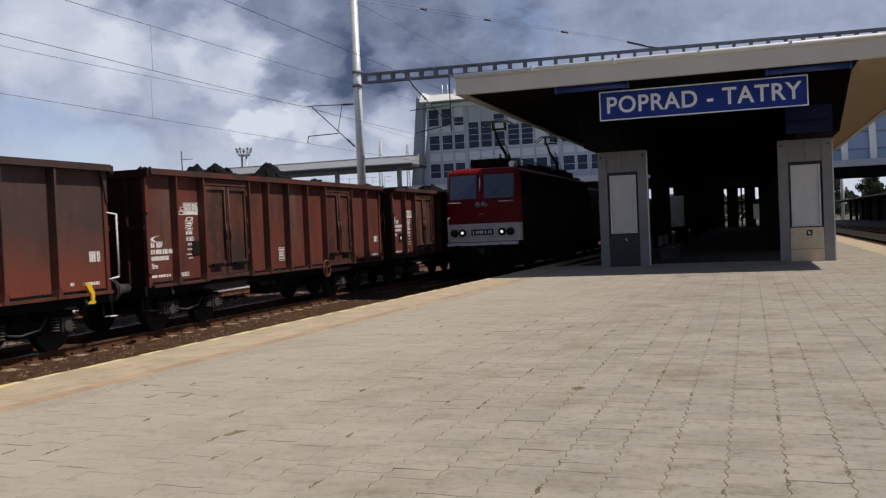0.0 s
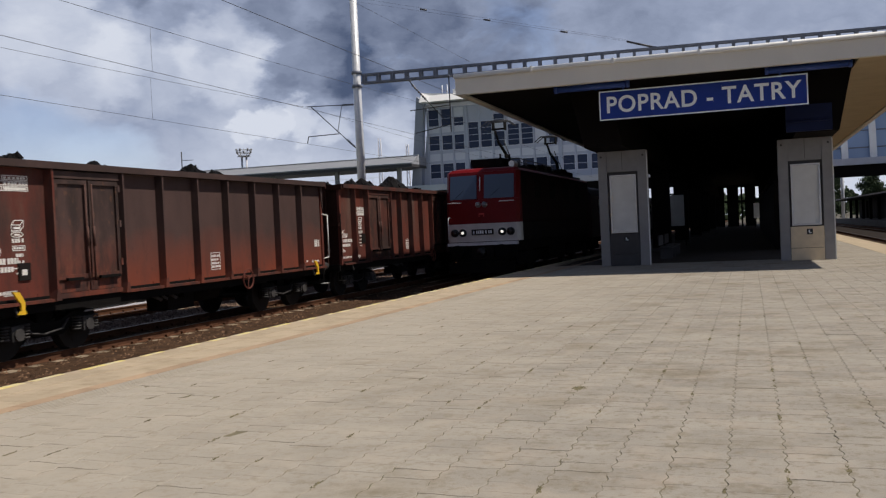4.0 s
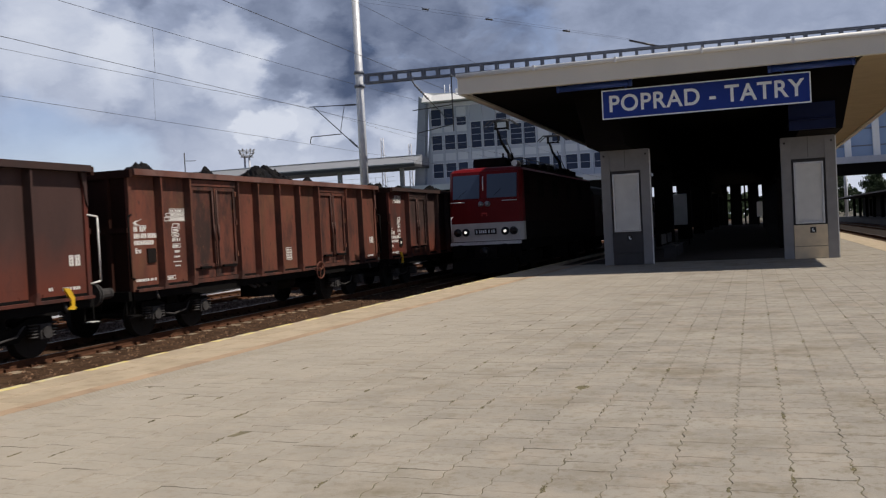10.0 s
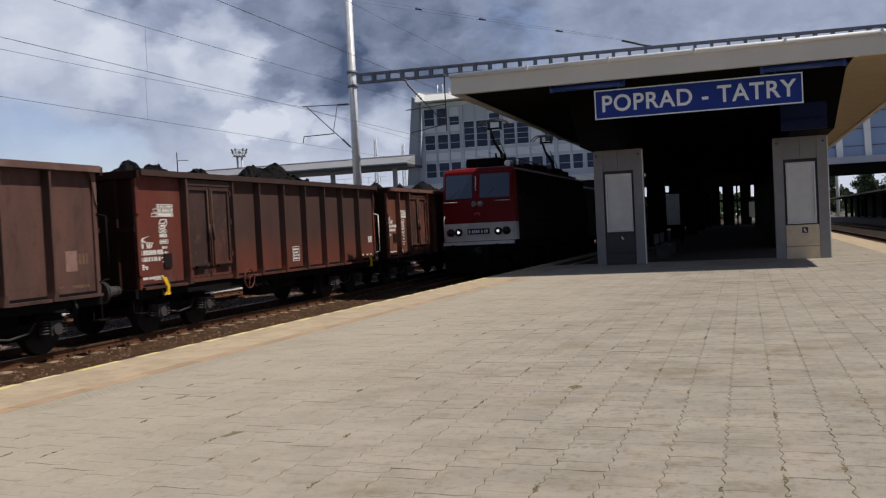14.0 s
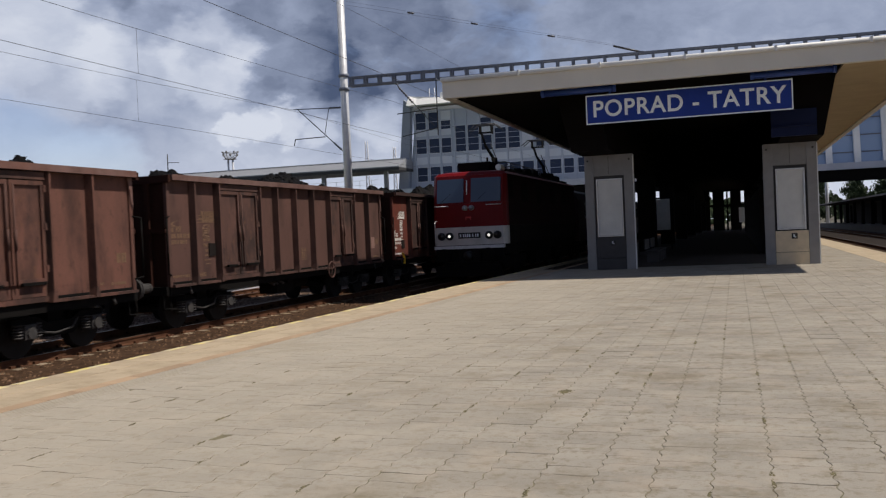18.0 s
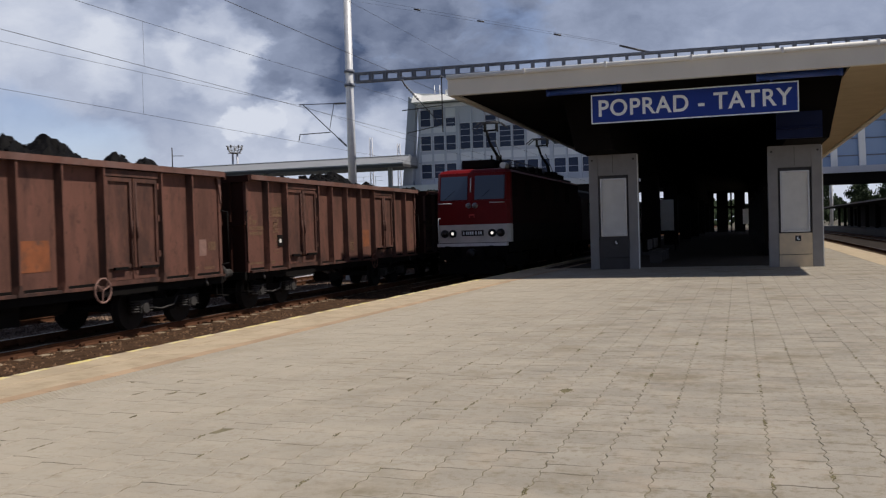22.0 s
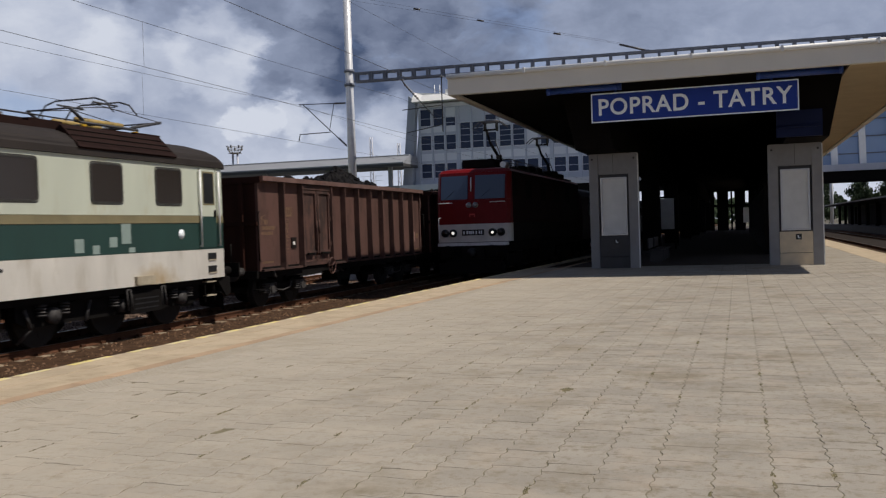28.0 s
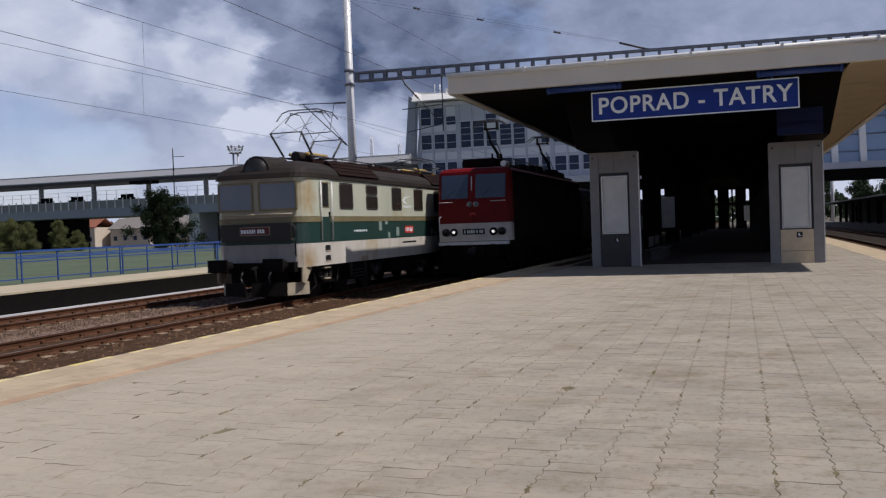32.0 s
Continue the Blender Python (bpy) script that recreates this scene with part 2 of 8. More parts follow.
M = {
    "paver": mat("grey_paver", (0.352, 0.318, 0.266), 0.85, vary=0.20, scale=1.3, fine=70, bump=0.3, piece=0.17, laid=True, spec=0.25,
                 tint=(0.24, 0.205, 0.15), tint_amount=0.22),
    "joint": mat("joint_dirt", (0.185, 0.160, 0.095), 0.95, vary=0.4, scale=3, tint=(0.09, 0.10, 0.035), tint_amount=0.2),
    "edge": mat("edge_slab", (0.505, 0.405, 0.278), 0.85, vary=0.2, scale=1.5, piece=0.07),
    "edge_red": mat("red_brown_guide_slab", (0.45, 0.315, 0.20), 0.85, vary=0.2, scale=2, piece=0.3),
    "kerb": mat("concrete", (0.36, 0.34, 0.31), 0.85, vary=0.25, scale=2.0, bump=0.2, streak=3),
    "shade_floor": mat("dark_worn_floor", (0.070, 0.056, 0.046), 0.9, vary=0.3, scale=1.5, bump=0.15, spec=0.15),
    "ballast_shade": mat("oily_black_ballast", (0.034, 0.027, 0.023), 0.95, vary=0.5, scale=3, fine=30, bump=0.6, spec=0.1),
    "sandy": mat("sandy_platform_surface", (0.50, 0.43, 0.31), 0.85, vary=0.2, scale=1.0, fine=40),
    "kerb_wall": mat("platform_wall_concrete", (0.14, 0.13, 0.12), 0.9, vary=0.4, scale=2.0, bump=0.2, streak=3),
    "yellow": mat("worn_yellow_paint", (0.80, 0.66, 0.22), 0.7, vary=0.2, scale=8, tint=(0.60, 0.54, 0.40), tint_amount=0.5),
    "ballast": mat("ballast", (0.105, 0.060, 0.035), 0.95, vary=0.5, scale=3, fine=30, bump=0.8, piece=0.5, spec=0.1),
    "stone": mat("loose_ballast_stone", (0.145, 0.088, 0.055), 0.95, vary=0.6, scale=3, fine=30, bump=0.3, piece=0.6, spec=0.1),
    "stone_pale": mat("fresh_ballast_stone", (0.170, 0.118, 0.088), 0.95, vary=0.5, scale=3, fine=30, bump=0.3, piece=0.6, spec=0.1),
    "sleeper": mat("concrete_sleeper", (0.27, 0.21, 0.145), 0.9, vary=0.3, scale=5, piece=0.3),
    "rail": mat("rusty_rail", (0.105, 0.048, 0.026), 0.8, vary=0.35, scale=4, spec=0.15),
    "rail_top": mat("rail_head_steel", (0.20, 0.15, 0.12), 0.45, 0.7, vary=0.2, scale=3),
    "soil": mat("ground_soil", (0.12, 0.11, 0.08), 0.95, vary=0.4, scale=0.3, fine=8, bump=0.4),
    "weed": mat("dry_weed", (0.175, 0.150, 0.080), 0.9, vary=0.4, piece=0.5, bump=0),
    "grass": mat("meadow_grass", (0.090, 0.120, 0.068), 0.95, vary=0.35, scale=0.4, fine=14, bump=0.5),
    "fascia": mat("cream_fascia", (0.72, 0.69, 0.615), 0.6, vary=0.08, scale=1.0, fine=30, bump=0.05, streak=2),
    "trim_white": mat("white_trim", (0.8, 0.8, 0.78), 0.45, vary=0.06, scale=2),
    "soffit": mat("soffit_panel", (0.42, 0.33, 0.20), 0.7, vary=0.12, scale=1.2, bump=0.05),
    # left soffit, girders and ceiling: shade put into a near-black colour
    "shade_soffit": mat("dark_brown_soffit", (0.008, 0.0065, 0.006), 0.95, vary=0.3, scale=1.0, spec=0.1),
    "blue_steel": mat("blue_painted_steel", (0.03, 0.075, 0.32), 0.45, vary=0.2, scale=3),
    "navy": mat("dark_navy_painted_steel", (0.006, 0.012, 0.05), 0.6, vary=0.2, scale=3, spec=0.2),
    "sign_blue": mat("sign_blue", (0.012, 0.042, 0.29), 0.5, vary=0.1, scale=2, spec=0.3),
    "letter": mat("white_lettering", (0.90, 0.96, 1.0), 0.5, vary=0.02),
    "pillar": mat("grey_stone_cladding", (0.28, 0.275, 0.275), 0.7, vary=0.15, scale=3, bump=0.1),
    "pillar_dark": mat("dark_grey_metal", (0.06, 0.058, 0.06), 0.6, 0.2, vary=0.2, scale=3),
    "alu": mat("aluminium_profile", (0.55, 0.55, 0.55), 0.4, 0.8, vary=0.1),
    "poster": mat("pale_poster_paper", (0.72, 0.72, 0.69), 0.5, vary=0.12, scale=2.5),
    "box_tan": mat("beige_sheet_metal", (0.70, 0.58, 0.40), 0.5, vary=0.15, scale=4),
    "galv": mat("galvanised_steel", (0.74, 0.75, 0.77), 0.4, 0.2, vary=0.15, scale=5),
    "beam": mat("grey_blue_lattice_steel", (0.17, 0.19, 0.235), 0.6, 0.2, vary=0.2, scale=3),
    "cable": mat("dark_cable", (0.05, 0.05, 0.055), 0.6, vary=0.2),
    "insul": mat("brown_insulator", (0.05, 0.045, 0.045), 0.4, vary=0.2),
    "bridge": mat("grey_bridge_concrete", (0.62, 0.63, 0.68), 0.8, vary=0.18, scale=0.4, fine=8, streak=3),
    "roof_sheet": mat("grey_sheet_roof", (0.30, 0.31, 0.335), 0.6, vary=0.10, scale=0.3, fine=10, streak=0.2),
    "facade": mat("white_facade_panel", (0.48, 0.52, 0.60), 0.6, vary=0.08, scale=0.3, fine=8),
    "window_far": glass("dark_window_glass", (0.022, 0.036, 0.080), 0.35, 0.3),
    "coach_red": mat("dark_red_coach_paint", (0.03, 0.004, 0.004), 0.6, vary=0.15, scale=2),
    "glass_pale": glass("pale_glass", (0.30, 0.42, 0.62), 0.15),
    "fence": mat("blue_railing_paint", (0.025, 0.075, 0.28), 0.5, vary=0.15, scale=3),
    "leaf": mat("dark_green_foliage", (0.032, 0.055, 0.018), 0.8, vary=0.35, scale=1.5, piece=0.3, bump=0),
    "leaf_dark": mat("deep_green_foliage", (0.014, 0.024, 0.009), 0.8, vary=0.35, scale=1.5, piece=0.3, bump=0, spec=0.15),
    "leaf_pale": mat("pale_green_foliage", (0.105, 0.112, 0.034), 0.8, vary=0.3, scale=1.5, piece=0.3, bump=0),
    "bark": mat("bark", (0.09, 0.07, 0.05), 0.9, vary=0.4, scale=5),
    "house_wall": mat("plastered_house_wall", (0.62, 0.54, 0.44), 0.85, vary=0.12, scale=0.8),
    "house_roof": mat("red_tile_roof", (0.30, 0.11, 0.07), 0.85, vary=0.2, scale=2),
    "grey_roof": mat("grey_tile_roof", (0.25, 0.23, 0.22), 0.85, vary=0.2, scale=2),
    "oxide": mat("red_oxide_wagon_paint", (0.115, 0.0215, 0.0105), 0.75, vary=0.4, scale=1.6, fine=40, bump=0.2, streak=3,
                 tint=(0.10, 0.055, 0.04), tint_amount=0.25),
    "grey_fade": faded("grey_wash_over_rust_red", (0.175, 0.034, 0.0125), (0.062, 0.032, 0.027), 1.66, 0.6),
    "grey_low": faded("grey_wash_over_rusty_sill", (0.140, 0.028, 0.0115), (0.056, 0.025, 0.020), 1.60, 0.6),
    "brown_old": mat("dusty_brown_wagon_paint", (0.150, 0.043, 0.024), 0.8, vary=0.3, scale=1.6, fine=40, bump=0.2,
                     streak=3, tint=(0.055, 0.018, 0.011), tint_amount=0.3),
    "taupe": mat("faded_taupe_wagon_paint", (0.142, 0.058, 0.040), 0.8, vary=0.32, scale=1.6, fine=40, bump=0.2,
                 streak=3, tint=(0.062, 0.024, 0.015), tint_amount=0.3),
    # near-black for underframe grime, and for shade on pillars, walls and soffits
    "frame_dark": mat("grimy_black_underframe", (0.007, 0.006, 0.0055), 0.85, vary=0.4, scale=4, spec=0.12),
    "wheel_steel": mat("wheel_steel", (0.008, 0.007, 0.006), 0.8, 0.1, vary=0.3, scale=6),
    "grime": mat("grey_axlebox_grime", (0.045, 0.041, 0.039), 0.75, vary=0.5, scale=8),
    "coal": mat("coal", (0.0042, 0.0035, 0.0038), 0.7, vary=0.6, scale=7, fine=25, bump=0.8, piece=0.6, spec=0.12),
    "stencil": mat("white_stencil_paint", (0.72, 0.70, 0.66), 0.7, vary=0.15, scale=12),
    "stencil_old": mat("yellowed_stencil_paint", (0.165, 0.095, 0.052), 0.8, vary=0.3, scale=12),
    "orange_patch": mat("orange_primer_patch", (0.26, 0.082, 0.028), 0.8, vary=0.35, scale=5, tint=(0.10, 0.048, 0.033), tint_amount=0.35),
    "signal_yellow": mat("yellow_lever_paint", (0.75, 0.45, 0.02), 0.5, vary=0.12, scale=6),
    "cream": mat("pale_cream_loco_paint", (0.52, 0.55, 0.45), 0.45, vary=0.12, scale=1.2, streak=3, tint=(0.44, 0.40, 0.25), tint_amount=0.13),
    "loco_green": mat("dark_green_loco_paint", (0.016, 0.048, 0.040), 0.5, vary=0.2, scale=1.5, streak=2),
    "loco_white": mat("dirty_white_loco_paint", (0.62, 0.59, 0.53), 0.5, vary=0.18, scale=1.5, streak=3, tint=(0.46, 0.36, 0.20), tint_amount=0.14),
    "spandrel": mat("white_spandrel_panel", (0.66, 0.69, 0.74), 0.6, vary=0.06, scale=0.4, fine=8),
    "end_grey": mat("grey_end_slab", (0.30, 0.33, 0.38), 0.7, vary=0.08, scale=0.3, fine=8),
    # black of small fittings, and shade on the red locomotive's side
    "black_and_shade": mat("black_brown_side_grime", (0.016, 0.013, 0.012), 0.8, vary=0.4, scale=2, streak=3, spec=0.1),
    "spring_tan": mat("yellow_ochre_pantograph_paint", (0.42, 0.29, 0.09), 0.6, vary=0.25, scale=4),
    "poster_pink": mat("pinkish_faded_patch", (0.24, 0.14, 0.115), 0.8, vary=0.25, scale=8),
    "khaki_front": mat("dirty_khaki_cab_front", (0.37, 0.35, 0.25), 0.6, vary=0.3, scale=2.5, streak=3),
    "skirt_grey": mat("grimy_front_skirt", (0.33, 0.32, 0.30), 0.6, vary=0.35, scale=3, streak=3),
    "red_side_shade": mat("grimy_dark_red_side", (0.014, 0.0025, 0.0028), 0.7, vary=0.3, scale=2, streak=3, spec=0.15),
    "khaki": mat("khaki_waist_stripe", (0.20, 0.17, 0.09), 0.6, vary=0.25, scale=2),
    "apron_white": mat("dull_white_front_band", (0.66, 0.63, 0.60), 0.5, vary=0.2, scale=2),
    "loco_roof": mat("sooty_loco_roof", (0.028, 0.022, 0.019), 0.7, vary=0.35, scale=1.5, streak=0.5, spec=0.25),
    "roof_vent": mat("brown_roof_grille", (0.020, 0.009, 0.007), 0.8, vary=0.25, scale=3, spec=0.12),
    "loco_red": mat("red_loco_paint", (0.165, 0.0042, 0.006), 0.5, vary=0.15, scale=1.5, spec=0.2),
    "plate_black": mat("black_plate", (0.015, 0.015, 0.016), 0.4, vary=0.2),
    "plate_maroon": mat("dark_maroon_plate", (0.09, 0.012, 0.012), 0.5, vary=0.1),
    "brown_dark": mat("dull_grey_brown_wagon_paint", (0.098, 0.045, 0.034), 0.8, vary=0.3, scale=1.6, fine=40, bump=0.2, streak=3),
    "end_shade": mat("coal_blackened_wagon_end", (0.034, 0.013, 0.009), 0.85, vary=0.4, scale=2, streak=3, spec=0.12),
    "plate_red": mat("red_number_panel", (0.55, 0.035, 0.03), 0.5, vary=0.1),
    "cab_glass": glass("cab_window_glass", (0.035, 0.06, 0.11), 0.3),
    "side_glass": glass("brown_tinted_glass", (0.030, 0.024, 0.020), 0.22, 0.5),
    "seal": mat("dark_rubber_seal", (0.03, 0.028, 0.024), 0.7, vary=0.2),
    "chrome": mat("bright_handrail", (0.85, 0.85, 0.84), 0.35, 0.15, vary=0.08),
    "loco_glass": glass("cab_front_glass", (0.085, 0.105, 0.14), 0.06),
    "lamp_on": glow("lit_headlamp", (1.0, 0.95, 0.85), 1.0),
    "lamp_off": glass("headlamp_lens", (0.25, 0.25, 0.25), 0.1),
    "plough": mat("pale_worn_plough_steel", (0.42, 0.36, 0.26), 0.6, vary=0.35, scale=3),
}


def stain(m, centre, reach, colour):
    """A rusty run with a ragged border on old paint, at one place of the thing."""
    nt = m.node_tree
    N, L = nt.nodes.new, nt.links.new
    b = nt.nodes["Principled BSDF"]
    src = b.inputs["Base Color"].links[0].from_socket
    tc, d, mp = N("ShaderNodeTexCoord"), N("ShaderNodeVectorMath"), N("ShaderNodeMapping")
    mp.inputs["Location"].default_value = tuple(-c / r for c, r in zip(centre, reach))
    mp.inputs["Scale"].default_value = tuple(1 / r for r in reach)
    L(tc.outputs["Object"], mp.inputs["Vector"])
    d.operation = "LENGTH"
    L(mp.outputs["Vector"], d.inputs[0])
    nz, add, rng = N("ShaderNodeTexNoise"), N("ShaderNodeMath"), N("ShaderNodeMapRange")
    nz.inputs["Scale"].default_value, nz.inputs["Detail"].default_value = 3.5, 7
    L(tc.outputs["Object"], nz.inputs["Vector"])
    add.operation, add.inputs[1].default_value = "MULTIPLY_ADD", 1.2
    L(nz.outputs["Fac"], add.inputs[0])
    L(d.outputs["Value"], add.inputs[2])
    for k, v in (("From Min", 0.7), ("From Max", 1.75), ("To Min", 0.85), ("To Max", 0.0)):
        rng.inputs[k].default_value = v
    L(add.outputs[0], rng.inputs["Value"])
    mx = N("ShaderNodeMix")
    mx.data_type = "RGBA"
    L(rng.outputs["Result"], mx.inputs[0])
    L(src, mx.inputs[6])
    mx.inputs[7].default_value = (*colour, 1)
    L(mx.outputs[2], b.inputs["Base Color"])


stain(M["cream"], (1.3, -16.0, 3.05), (0.5, 0.42, 0.75), (0.36, 0.21, 0.055))
stain(M["loco_white"], (1.3, -16.05, 1.15), (0.6, 0.5, 0.45), (0.34, 0.22, 0.08))
stain(M["loco_white"], (1.4, -2.6, 1.05), (0.5, 0.8, 0.35), (0.36, 0.25, 0.11))


def soiled(m, scale, colour, share, low=0.56, high=0.70):
    """Fine brown-green dirt in broken spots over a laid surface."""
    nt = m.node_tree
    N, L = nt.nodes.new, nt.links.new
    b = nt.nodes["Principled BSDF"]
    src = b.inputs["Base Color"].links[0].from_socket
    g, nz, rng, mx = N("ShaderNodeNewGeometry"), N("ShaderNodeTexNoise"), N("ShaderNodeMapRange"), N("ShaderNodeMix")
    nz.inputs["Scale"].default_value, nz.inputs["Detail"].default_value, nz.inputs["Roughness"].default_value = scale, 8, 0.7
    L(g.outputs["Position"], nz.inputs["Vector"])
    for k, v in (("From Min", low), ("From Max", high), ("To Min", 0.0), ("To Max", share)):
        rng.inputs[k].default_value = v
    L(nz.outputs["Fac"], rng.inputs["Value"])
    mx.data_type = "RGBA"
    L(rng.outputs["Result"], mx.inputs[0])
    L(src, mx.inputs[6])
    mx.inputs[7].default_value = (*colour, 1)
    L(mx.outputs[2], b.inputs["Base Color"])


soiled(M["paver"], 4.5, (0.19, 0.155, 0.09), 0.75, 0.54, 0.68)
soiled(M["paver"], 13.0, (0.24, 0.20, 0.145), 0.7, 0.52, 0.62)
soiled(M["paver"], 2.2, (0.40, 0.335, 0.265), 0.7, 0.50, 0.66)
soiled(M["paver"], 0.55, (0.44, 0.40, 0.33), 0.6, 0.5, 0.75)


def pale_band(m, x0, x1, colour, share):
    """A paler tone that grows along the platform towards its edge."""
    nt = m.node_tree
    N, L = nt.nodes.new, nt.links.new
    b = nt.nodes["Principled BSDF"]
    src = b.inputs["Base Color"].links[0].from_socket
    g, sep, nz, add, rng, mx = (N(k) for k in ("ShaderNodeNewGeometry", "ShaderNodeSeparateXYZ", "ShaderNodeTexNoise", "ShaderNodeMath", "ShaderNodeMapRange", "ShaderNodeMix"))
    L(g.outputs["Position"], sep.inputs[0])
    nz.inputs["Scale"].default_value, nz.inputs["Detail"].default_value = 0.8, 6
    L(g.outputs["Position"], nz.inputs["Vector"])
    add.operation, add.inputs[1].default_value = "MULTIPLY_ADD", 3.0
    L(nz.outputs["Fac"], add.inputs[0])
    L(sep.outputs["X"], add.inputs[2])
    for k, v in (("From Min", x0 + 1.5), ("From Max", x1 + 1.5), ("To Min", 0.0), ("To Max", share)):
        rng.inputs[k].default_value = v
    L(add.outputs[0], rng.inputs["Value"])
    mx.data_type = "RGBA"
    L(rng.outputs["Result"], mx.inputs[0])
    L(src, mx.inputs[6])
    mx.inputs[7].default_value = (*colour, 1)
    L(mx.outputs[2], b.inputs["Base Color"])


pale_band(M["paver"], -1.0, -5.5, (0.49, 0.43, 0.34), 0.55)
soiled(M["edge"], 3.0, (0.27, 0.20, 0.12), 0.6, 0.5, 0.7)


def weathered(m, colour, share, scale, low, high, tall=2.6):
    """Ragged dark stains and runs on old wagon paint, different on every panel."""
    nt = m.node_tree
    N, L = nt.nodes.new, nt.links.new
    b = nt.nodes["Principled BSDF"]
    src = b.inputs["Base Color"].links[0].from_socket
    tc, oi, sh, mp = N("ShaderNodeTexCoord"), N("ShaderNodeObjectInfo"), N("ShaderNodeVectorMath"), N("ShaderNodeMapping")
    sh.operation, sh.inputs[1].default_value = "MULTIPLY_ADD", (19, 41, 23)
    L(oi.outputs["Random"], sh.inputs[0])
    L(tc.outputs["Object"], sh.inputs[2])
    mp.inputs["Scale"].default_value = (1, 1, 1 / tall)
    L(sh.outputs[0], mp.inputs["Vector"])
    nz, rng, mx = N("ShaderNodeTexNoise"), N("ShaderNodeMapRange"), N("ShaderNodeMix")
    nz.inputs["Scale"].default_value, nz.inputs["Detail"].default_value, nz.inputs["Roughness"].default_value = scale, 9, 0.68
    L(mp.outputs["Vector"], nz.inputs["Vector"])
    for k, v in (("From Min", low), ("From Max", high), ("To Min", 0.0), ("To Max", share)):
        rng.inputs[k].default_value = v
    L(nz.outputs["Fac"], rng.inputs["Value"])
    mx.data_type = "RGBA"
    L(rng.outputs["Result"], mx.inputs[0])
    L(src, mx.inputs[6])
    mx.inputs[7].default_value = (*colour, 1)
    L(mx.outputs[2], b.inputs["Base Color"])


for key, share in (("brown_old", 0.85), ("taupe", 0.8), ("oxide", 0.8), ("grey_fade", 0.4), ("grey_low", 0.45), ("brown_dark", 0.6)):
    weathered(M[key], (0.034, 0.014, 0.010), share, 1.5, 0.50, 0.66)
    weathered(M[key], (0.045, 0.018, 0.011), share * 0.8, 7.0, 0.57, 0.66, 1.6)
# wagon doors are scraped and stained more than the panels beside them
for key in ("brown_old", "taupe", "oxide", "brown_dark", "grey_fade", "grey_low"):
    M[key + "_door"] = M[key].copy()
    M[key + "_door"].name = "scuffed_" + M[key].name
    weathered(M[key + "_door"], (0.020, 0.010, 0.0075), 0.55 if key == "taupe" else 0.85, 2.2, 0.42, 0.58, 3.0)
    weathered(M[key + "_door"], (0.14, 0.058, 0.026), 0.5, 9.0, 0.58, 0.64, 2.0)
# rims: coal dust, or pale dust and lit tone; post flanks: painted shade
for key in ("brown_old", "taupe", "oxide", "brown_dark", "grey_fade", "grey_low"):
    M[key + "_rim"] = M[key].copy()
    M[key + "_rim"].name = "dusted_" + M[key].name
    # darker copy for post flanks, door surrounds and flanges: shade in the paint
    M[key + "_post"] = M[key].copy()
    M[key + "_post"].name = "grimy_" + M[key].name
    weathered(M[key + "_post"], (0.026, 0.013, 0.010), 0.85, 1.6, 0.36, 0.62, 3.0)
    if key in ("oxide", "grey_fade", "grey_low"):
        weathered(M[key + "_rim"], (0.030, 0.015, 0.012), 0.85, 1.2, 0.34, 0.58, 1.0)
    else:
        # pale blotches: dust and the rail's lit top in one colour
        weathered(M[key + "_rim"], (0.19, 0.115, 0.10), 0.7, 1.2, 0.34, 0.62, 1.0)
weathered(M["brown_old"], (0.15, 0.072, 0.032), 0.5, 1.1, 0.48, 0.66, 1.3)
weathered(M["loco_white"], (0.30, 0.25, 0.17), 0.5, 2.0, 0.54, 0.72, 4.0)
weathered(M["cream"], (0.36, 0.33, 0.22), 0.4, 1.6, 0.55, 0.75, 4.0)
weathered(M["edge"], (0.34, 0.26, 0.16), 0.5, 2.0, 0.5, 0.7, 1.0)

# ---- mesh helpers ----


def box(bm, x0, x1, y0, y1, z0, z1):
    v = [bm.verts.new((x, y, z)) for z in (z0, z1) for y in (y0, y1) for x in (x0, x1)]
    for f in ((0, 2, 3, 1), (4, 5, 7, 6), (0, 1, 5, 4), (2, 6, 7, 3), (0, 4, 6, 2), (1, 3, 7, 5)):
        bm.faces.new([v[i] for i in f])


def tube(bm, a, b, r, n=8, r2=None, caps=True):
    a, b = Vector(a), Vector(b)
    d = b - a
    q = d.to_track_quat("Z", "Y")
    r2 = r if r2 is None else r2
    rings = []
    for p, rr in ((a, r), (b, r2)):
        rings.append([bm.verts.new(p + q @ Vector((rr * math.cos(2 * math.pi * i / n), rr * math.sin(2 * math.pi * i / n), 0))) for i in range(n)])
    for i in range(n):
        bm.faces.new((rings[0][i], rings[0][(i + 1) % n], rings[1][(i + 1) % n], rings[1][i]))
    if caps:
        bm.faces.new(rings[0][::-1])
        bm.faces.new(rings[1])


def pipe(bm, pts, r, n=6):
    """One joined tube through all the points."""
    pts = [Vector(p) for p in pts]
    rings = []
    for i, p in enumerate(pts):
        d = pts[min(i + 1, len(pts) - 1)] - pts[max(i - 1, 0)]
        q = d.to_track_quat("Z", "Y")
        rings.append([bm.verts.new(p + q @ Vector((r * math.cos(2 * math.pi * k / n), r * math.sin(2 * math.pi * k / n), 0))) for k in range(n)])
    for a, b in zip(rings, rings[1:]):
        for k in range(n):
            bm.faces.new((a[k], a[(k + 1) % n], b[(k + 1) % n], b[k]))
    bm.faces.new(rings[0][::-1])
    bm.faces.new(rings[-1])


